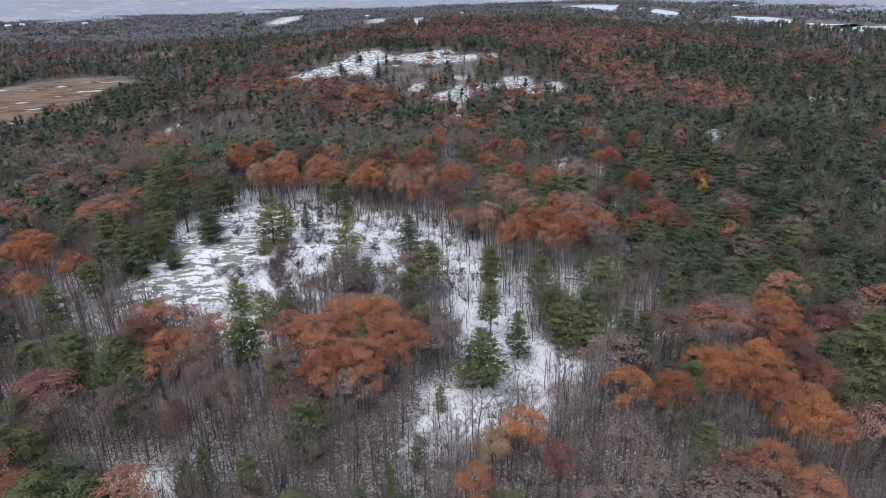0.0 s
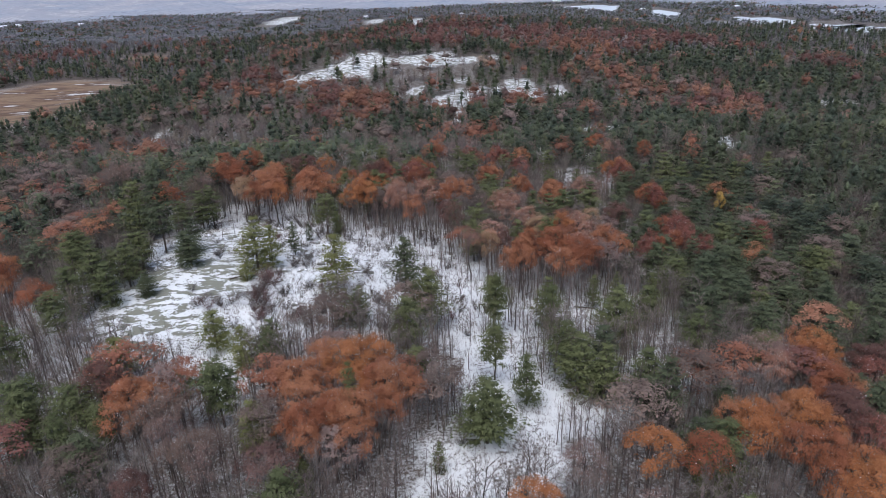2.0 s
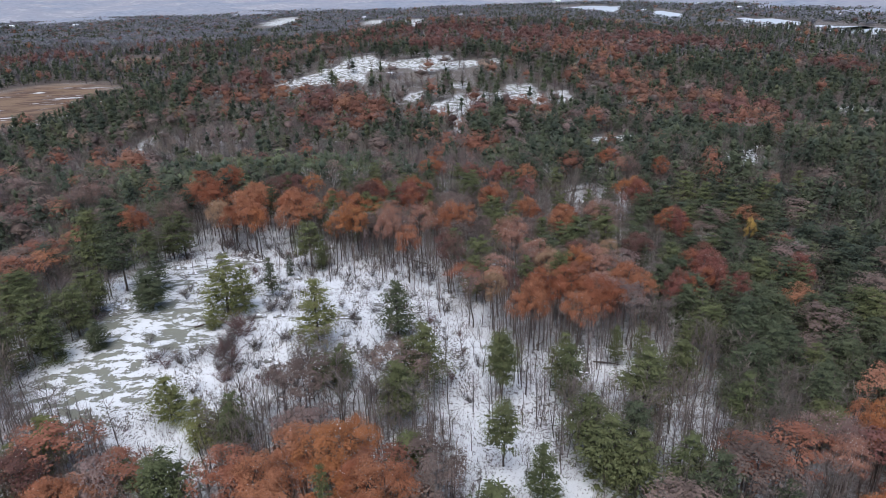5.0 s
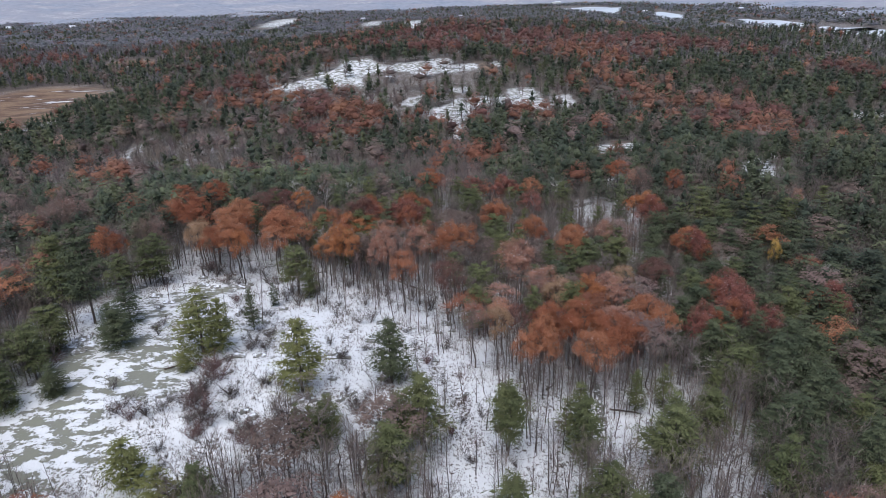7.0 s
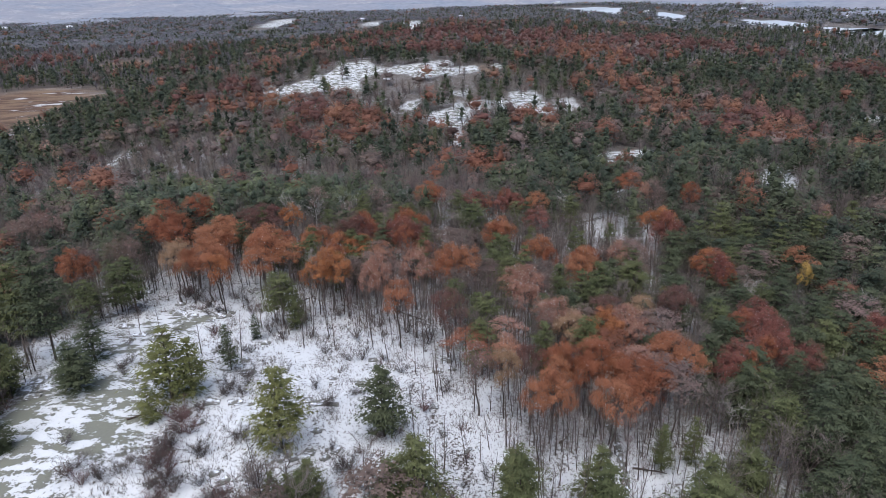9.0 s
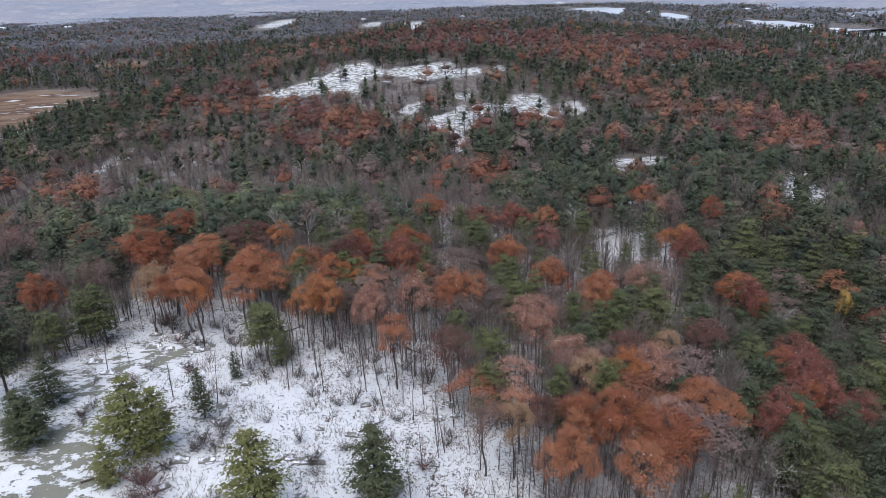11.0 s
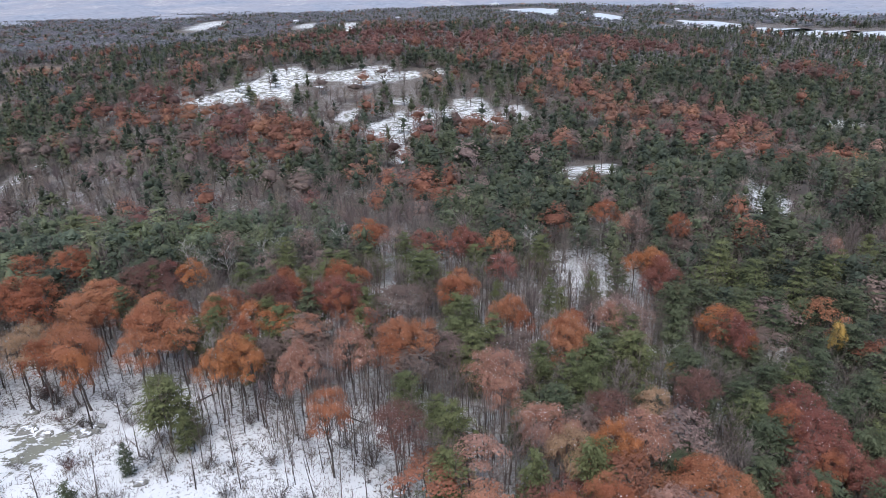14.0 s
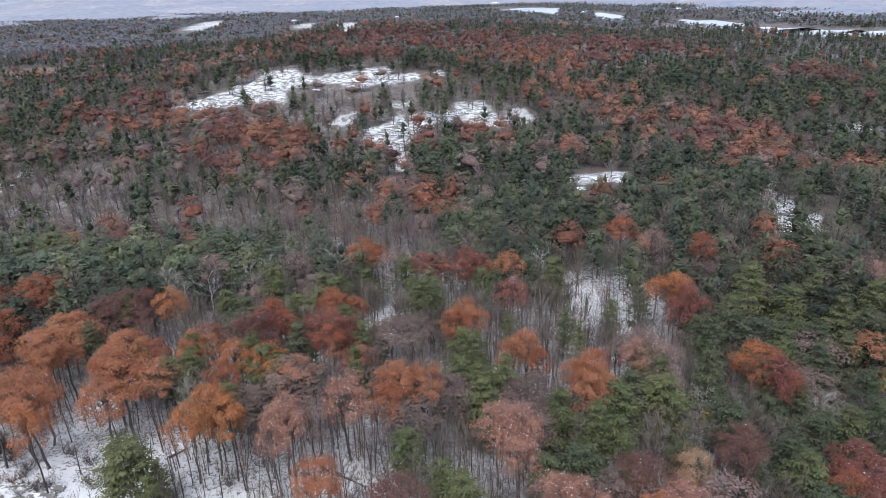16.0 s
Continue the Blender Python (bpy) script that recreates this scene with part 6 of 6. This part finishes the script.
def shrub(tone, x, y, h):
    key = (tone, int(shape_rng.integers(4)))
    m = Matrix.LocRotScale((x, y, ground_z(x, y)), Euler((0, 0, shape_rng.uniform(0, 6.28))), (h * 1.2, h * 1.2, h))
    if key in shrubs_made:
        return copy_thing(shrubs_made[key], m @ Matrix.Diagonal([1 / s for s in shrubs_made[key].scale] + [1]))
    bush = new("shrub")
    bush.empty_display_size = 0.3
    bush.matrix_basis = m
    tagged(bush, "leafless reddish-brown shrub in snow" if tone == "red" else "leafless grey-brown shrub in snow", "shrub", "shrubs on the ledges")
    wood, twigs = SHRUBS[key[1]]
    mat = red_twigs if tone == "red" else oak_bark
    part("stem", mesh_of("stem", *wood, [mat]), bush)
    part("twig_crown", mesh_of("twig_crown", *twigs, [mat]), bush)
    shrubs_made[key] = bush
    return bush


def plain(name, colour, rough=0.8):
    m, nt, bsdf, add = shader(name, rough)
    nt.links.new(mix(nt, add, noise_at(nt, add, 1.5), [c * 0.85 for c in colour], colour), bsdf.inputs["Base Color"])
    return m


house_wall, house_roof, house_glass = plain("painted_boards", (0.75, 0.74, 0.72)), plain("snowy_roof", (0.8, 0.82, 0.86)), plain("dark_panes", (0.04, 0.045, 0.05), 0.2)


def box_mesh(name, lo, hi, mat, ridge=0.0):
    """A box; with a ridge its top rises to a gable along x."""
    (x0, y0, z0), (x1, y1, z1) = lo, hi
    v = [(x0, y0, z0), (x1, y0, z0), (x1, y1, z0), (x0, y1, z0), (x0, y0, z1), (x1, y0, z1), (x1, y1, z1), (x0, y1, z1)]
    f = [(3, 2, 1, 0), (0, 1, 5, 4), (1, 2, 6, 5), (2, 3, 7, 6), (3, 0, 4, 7)]
    if ridge:
        m = (y0 + y1) / 2
        v += [(x0, m, z1 + ridge), (x1, m, z1 + ridge)]
        f += [(4, 5, 9, 8), (6, 7, 8, 9), (5, 6, 9), (7, 4, 8)]
    else:
        f.append((4, 5, 6, 7))
    me = bpy.data.meshes.new(name)
    me.from_pydata(v, [], f)
    me.materials.append(mat)
    return me


def house(x, y, w, turn):
    d, h = w * 0.62, 5.2 if w < 25 else 7.0
    ob = new("house")
    ob.matrix_basis = pose(x, y, ground_z(x, y) - 0.3, 0, 0, turn)
    tagged(ob, "far pale house with a snow-covered gable roof" if w < 25 else "long low pale building with a snowy roof", "house", "houses in the distance")
    part("wall", box_mesh("wall", (-w / 2, -d / 2, 0), (w / 2, d / 2, h), house_wall), ob)
    part("roof", box_mesh("roof", (-w / 2 - 0.5, -d / 2 - 0.5, h), (w / 2 + 0.5, d / 2 + 0.5, h + 0.25), house_roof, 2.6 if w < 25 else 1.2), ob)
    for k in range(3):
        for s in (-1, 1):
            c = (k - 1) * w * 0.3
            part("window", box_mesh("window", (c - 0.6, s * d / 2 - 0.05, 1.6), (c + 0.6, s * d / 2 + 0.05, 3.2), house_glass), ob)


# old field walls
stone_wall((26.3, 152.6), (26.1, 145.1), (25.9, 139.2), (25.1, 134.4), (24.7, 130.1))
stone_wall((38.3, 234.8), (42.9, 237.6), (47.5, 240.4))
stone_wall((55.8, 264.2), (54.4, 257.0), (52.0, 251.5))
# ledges: place, length, turn
ledge_rock(-17.9, 146.9, 3.2, 10)
ledge_rock(-19.7, 147.5, 2, -10)
ledge_rock(-15.7, 146.8, 2, 5)
ledge_rock(-30.6, 155.3, 2.5, 20)
ledge_rock(-13.9, 136.5, 2.2, 70)
ledge_rock(-15.1, 134.9, 1.6, 60)
ledge_rock(-17.5, 136.0, 1.8, -20)
ledge_rock(-19.3, 134.5, 1.5, 30)
ledge_rock(-21.0, 134.5, 1.4, 80)
ledge_rock(4.2, 137.4, 1.6, 60)
ledge_rock(-36.9, 144.1, 2, 40)
ledge_rock(-34.9, 141.9, 2.2, 40)
ledge_rock(-61.4, 152.6, 4, 20)
ledge_rock(-62.6, 150.0, 3, 15)
ledge_rock(-43.0, 180.3, 2.5, 5)
ledge_rock(-41.2, 181.8, 2, -5)
ledge_rock(-12.1, 153.1, 2.4, 0)
ledge_rock(-11.0, 160.9, 2, 20)
ledge_rock(0.1, 158.3, 2, 15)
ledge_rock(1.6, 162.5, 2.2, -10)
ledge_rock(2.5, 159.4, 1.8, 10)
ledge_rock(-0.4, 147.7, 1.5, 0)
ledge_rock(-1.2, 148.3, 1.5, 20)
ledge_rock(-16.8, 154.3, 1.4, 0)
ledge_rock(-17.2, 140.4, 1.8, -5)
ledge_rock(-26.9, 150.9, 2, 20)
ledge_rock(-26.9, 129.1, 2, 50)
ledge_rock(-29.1, 131.9, 1.8, 40)
ledge_rock(-27.7, 130.7, 2, 30)
ledge_rock(-60.1, 177.0, 3, 10)
ledge_rock(-55.2, 171.9, 3, 5)
ledge_rock(-62.8, 187.0, 3, 10)
ledge_rock(-65.8, 183.2, 3, 15)
ledge_rock(-53.3, 187.1, 2.5, 0)
ledge_rock(-63.9, 195.3, 3, 10)
ledge_rock(-30.7, 166.7, 2, 20)
ledge_rock(-32.4, 159.9, 1.8, 40)
ledge_rock(-67.3, 172.8, 2, -10)
ledge_rock(-51.7, 182.0, 3, 5)
ledge_rock(-48.5, 180.5, 2.5, -5)
ledge_rock(-44.1, 177.6, 2, 10)
ledge_rock(4.8, 96.5, 1.2, 20)
ledge_rock(8.1, 90.4, 1.2, 10)
ledge_rock(6.8, 85.3, 1.2, 0)
ledge_rock(-77.7, 517.1, 7, 5)
ledge_rock(-88.6, 504.5, 8, 10)
ledge_rock(-44.8, 517.0, 6, 0)
ledge_rock(-30.8, 501.3, 6, 5)
ledge_rock(-5.1, 519.1, 7, -5)
ledge_rock(15.1, 520.6, 7, 5)
ledge_rock(28.5, 442.7, 7, 5)
ledge_rock(10.9, 427.5, 7, 0)
ledge_rock(49.4, 469.9, 6, -5)
ledge_rock(72.1, 458.3, 6, 5)
ledge_rock(80.5, 333.9, 5, 5)
ledge_rock(71.7, 325.4, 4, 10)
ledge_rock(131.2, 307.4, 4, 60)
ledge_rock(104.5, 260.2, 4, 40)
ledge_rock(-20.5, 135.1, 1.6, 0)
ledge_rock(-22.3, 134.0, 1.5, 70)
ledge_rock(-34.0, 146.8, 3, 5)
ledge_rock(-34.3, 141.9, 2, 40)
ledge_rock(-64.8, 155.2, 4, 12)
ledge_rock(-65.3, 152.5, 3, 20)
ledge_rock(-30.3, 146.8, 2.6, 8)
ledge_rock(-17.7, 134.9, 1.4, 60)
ledge_rock(-41.9, 180.3, 2.6, 25)
ledge_rock(-42.5, 179.3, 2, 20)
# fallen trunks: from foot to top
fallen_log(45.8, 86.2, 48.6, 76.1)
fallen_log(20.9, 100.7, 25.6, 104.5)
fallen_log(26.8, 135.4, 31.1, 134.1)
fallen_log(-12.1, 153.1, -7.8, 156.7)
fallen_log(-28.8, 186.7, -26.2, 188.6)
fallen_log(-6.0, 182.0, -1.8, 178.3)
fallen_log(-8.8, 184.4, -5.6, 180.8)
fallen_log(-45.1, 143.0, -42.3, 144.1)
fallen_log(58.7, 231.1, 65.3, 234.9)
fallen_log(-25.4, 84.6, -22.1, 80.7)
fallen_log(-18.3, 77.3, -16.3, 74.5)
fallen_log(17.5, 140.0, 19.6, 142.6)
fallen_log(-22.8, 203.8, -20.7, 201.9)
fallen_log(-57.5, 87.4, -53.1, 84.6)
fallen_log(54.5, 186.3, 56.6, 186.0)
# shrubs on the ledges: tone, place, height
shrub("grey", -43.6, 131.4, 3)
shrub("grey", -41.6, 132.1, 2.6)
shrub("red", -37.1, 142.4, 3.2)
shrub("red", -35.0, 139.7, 3)
shrub("grey", -37.1, 136.0, 3)
shrub("grey", -37.6, 133.1, 3.2)
shrub("grey", -44.5, 160.5, 2)
shrub("grey", -32.0, 150.5, 2.5)
shrub("grey", -32.9, 148.9, 2)
shrub("grey", -29.8, 152.1, 2.4)
shrub("grey", -29.8, 148.9, 2.2)
shrub("grey", -32.5, 135.9, 2)
shrub("grey", -27.1, 138.4, 2)
shrub("grey", -19.0, 151.2, 2)
shrub("grey", -16.5, 146.4, 2.2)
shrub("grey", -12.9, 161.0, 3)
shrub("grey", -14.8, 160.6, 2)
shrub("grey", -6.0, 157.1, 2)
shrub("grey", -11.6, 132.6, 2.6)
shrub("grey", -23.2, 128.3, 2.6)
shrub("grey", -15.2, 127.9, 2.6)
shrub("grey", -50.9, 155.4, 1.8)
shrub("grey", -52.5, 157.9, 1.6)
shrub("red", -2.1, 146.7, 2.6)
shrub("grey", -28.2, 169.2, 2.4)
shrub("grey", -30.8, 171.4, 3)
shrub("grey", -23.1, 169.1, 2.6)
shrub("grey", -47.8, 172.0, 1.6)
shrub("grey", -55.5, 167.9, 1.6)
shrub("grey", -69.6, 160.3, 1.6)
shrub("grey", -71.8, 159.1, 2.6)
shrub("red", -68.2, 152.3, 3.4)
shrub("grey", -69.6, 154.0, 3)
shrub("grey", -46.9, 185.4, 1.6)
shrub("grey", -19.4, 180.0, 2.4)
shrub("grey", -14.9, 169.9, 3)
shrub("grey", -11.2, 175.0, 3.5)
shrub("grey", -5.7, 173.2, 3.5)
shrub("grey", -1.4, 168.9, 3.5)
shrub("grey", -9.1, 161.3, 2)
shrub("grey", -51.4, 138.0, 2)
shrub("grey", -34.8, 129.6, 3)
shrub("red", -35.6, 133.0, 3)
shrub("grey", 9.2, 131.7, 2.4)
shrub("grey", 4.5, 121.6, 2)
shrub("grey", 2.2, 92.1, 2)
shrub("grey", -3.6, 80.1, 2.6)
shrub("red", 0.5, 78.5, 3)
shrub("red", -1.2, 75.2, 3)
shrub("red", -37.5, 142.5, 2.6)
shrub("red", -36.0, 139.8, 2.8)
shrub("grey", -36.6, 136.6, 3)
shrub("red", -36.9, 134.3, 3)
shrub("red", -35.2, 131.5, 3.2)
shrub("grey", -33.3, 128.7, 3)
shrub("grey", -36.9, 132.1, 3)
shrub("grey", -36.7, 129.2, 2.6)
shrub("red", -34.3, 127.0, 3)
shrub("grey", -31.5, 134.8, 2.4)
shrub("grey", -35.0, 145.2, 1.8)
shrub("grey", -32.2, 149.0, 2.4)
shrub("grey", -30.5, 153.7, 2.2)
shrub("grey", -27.9, 138.6, 2.4)
shrub("grey", -47.8, 133.2, 2.6)
shrub("grey", -48.4, 132.1, 2.4)
shrub("red", -45.7, 130.4, 2.8)
shrub("grey", -16.5, 146.4, 2)
shrub("grey", -15.6, 144.3, 1.6)
shrub("red", -26.3, 126.3, 3)
shrub("red", -27.6, 125.3, 2.8)
shrub("red", -24.7, 124.6, 3)
shrub("grey", -23.0, 124.7, 2.8)
shrub("grey", -23.1, 130.1, 2.6)
shrub("grey", -24.4, 132.4, 2.2)
shrub("grey", -51.6, 159.6, 2)
shrub("grey", -52.0, 157.5, 2)
shrub("grey", -12.4, 132.2, 2.6)
shrub("grey", -10.6, 130.0, 2.6)
shrub("grey", -30.3, 129.8, 2.4)
shrub("grey", -69.1, 149.1, 2.4)
shrub("red", -65.4, 146.2, 2.6)
shrub("grey", -69.6, 147.5, 2.6)
shrub("grey", -43.7, 181.9, 2)
shrub("grey", -42.4, 182.4, 2.2)
shrub("grey", -45.4, 181.0, 1.6)
shrub("grey", -31.1, 176.6, 2.4)
shrub("grey", -39.0, 186.7, 2.2)
shrub("grey", -42.2, 189.2, 2.2)
shrub("grey", -25.8, 177.5, 2.6)
shrub("red", -26.2, 176.5, 2.6)
shrub("grey", -50.8, 189.4, 3)
shrub("red", -52.9, 192.3, 3)
shrub("grey", -53.2, 191.2, 2.8)
# and low brush in drifts between them
low_brush = np.random.default_rng(67)
for px, py in zip(low_brush.uniform(-72, 14, 420), low_brush.uniform(112, 196, 420)):
    at = np.array([px]), np.array([py])
    if open_at(*at)[0] > 0.6 and ledge_at(*at)[0] < 0.45 and wave(*at, 15.0, 71.0)[0] > 0.12:
        shrub("red" if low_brush.random() < 0.3 else "grey", round(px, 1), round(py, 1), round(low_brush.uniform(0.9, 2.2), 1))
# houses far off: place, size, turn, colour
house(497, 1710, 14, 25)
house(-1080, 2404, 16, 16)
house(-869, 1742, 14, 60)
house(586, 958, 12, 55)
house(63, 1729, 12, 56)
house(-1360, 3320, 30, 75)
house(-1390, 3500, 40, 0)
house(-95, 2537, 40, 35)
house(-23, 2436, 40, 10)
house(-180, 2760, 30, 60)
house(675, 2125, 16, 0)
house(719, 1966, 14, 60)
house(727, 1720, 14, 10)
house(776, 1373, 14, 65)
house(-169, 1720, 12, 50)
house(-1054, 1736, 14, 15)
house(-1038, 1768, 14, 10)
house(430, 2702, 14, 80)
house(-1020, 3283, 40, 50)
house(-1317, 3526, 40, 30)
house(-451, 2676, 16, 50)
house(403, 2378, 30, 55)


# ---- dead grass and twigs that stick out of the snow ----
def build_tufts():
    r = np.random.default_rng(91)
    x, y = r.uniform(-95, 60, 110000), r.uniform(60, 215, 110000)
    keep = (r.random(len(x)) < np.clip(0.4 + 0.9 * wave(x, y, 12.0, 41.0), 0.05, 1)) & (ledge_at(x, y) < 0.5) & (open_at(x, y) > 0.35)
    x, y = x[keep], y[keep]
    at = np.repeat(np.stack([x, y, height(x, y) - 0.05], 1), 4, axis=0) + r.normal(size=(4 * len(x), 3)) * (0.18, 0.18, 0)
    tip = at + r.normal(size=at.shape) * (0.22, 0.22, 0.1) + np.array([0, 0, 1.0]) * r.uniform(0.25, 0.95, (len(at), 1))
    v, t = slivers(r, at, tip, np.full(len(at), 0.055))
    col = np.repeat(np.array([0.17, 0.13, 0.105]) * r.uniform(0.6, 1.5, (len(at), 1)), 3, axis=0)
    tagged(new("dead_grass", mesh_of("dead_grass", v, t, [woods_bark], tint=col)), "dead grass and thin twigs poking through snow", "grass", kind="stuff")


build_tufts()
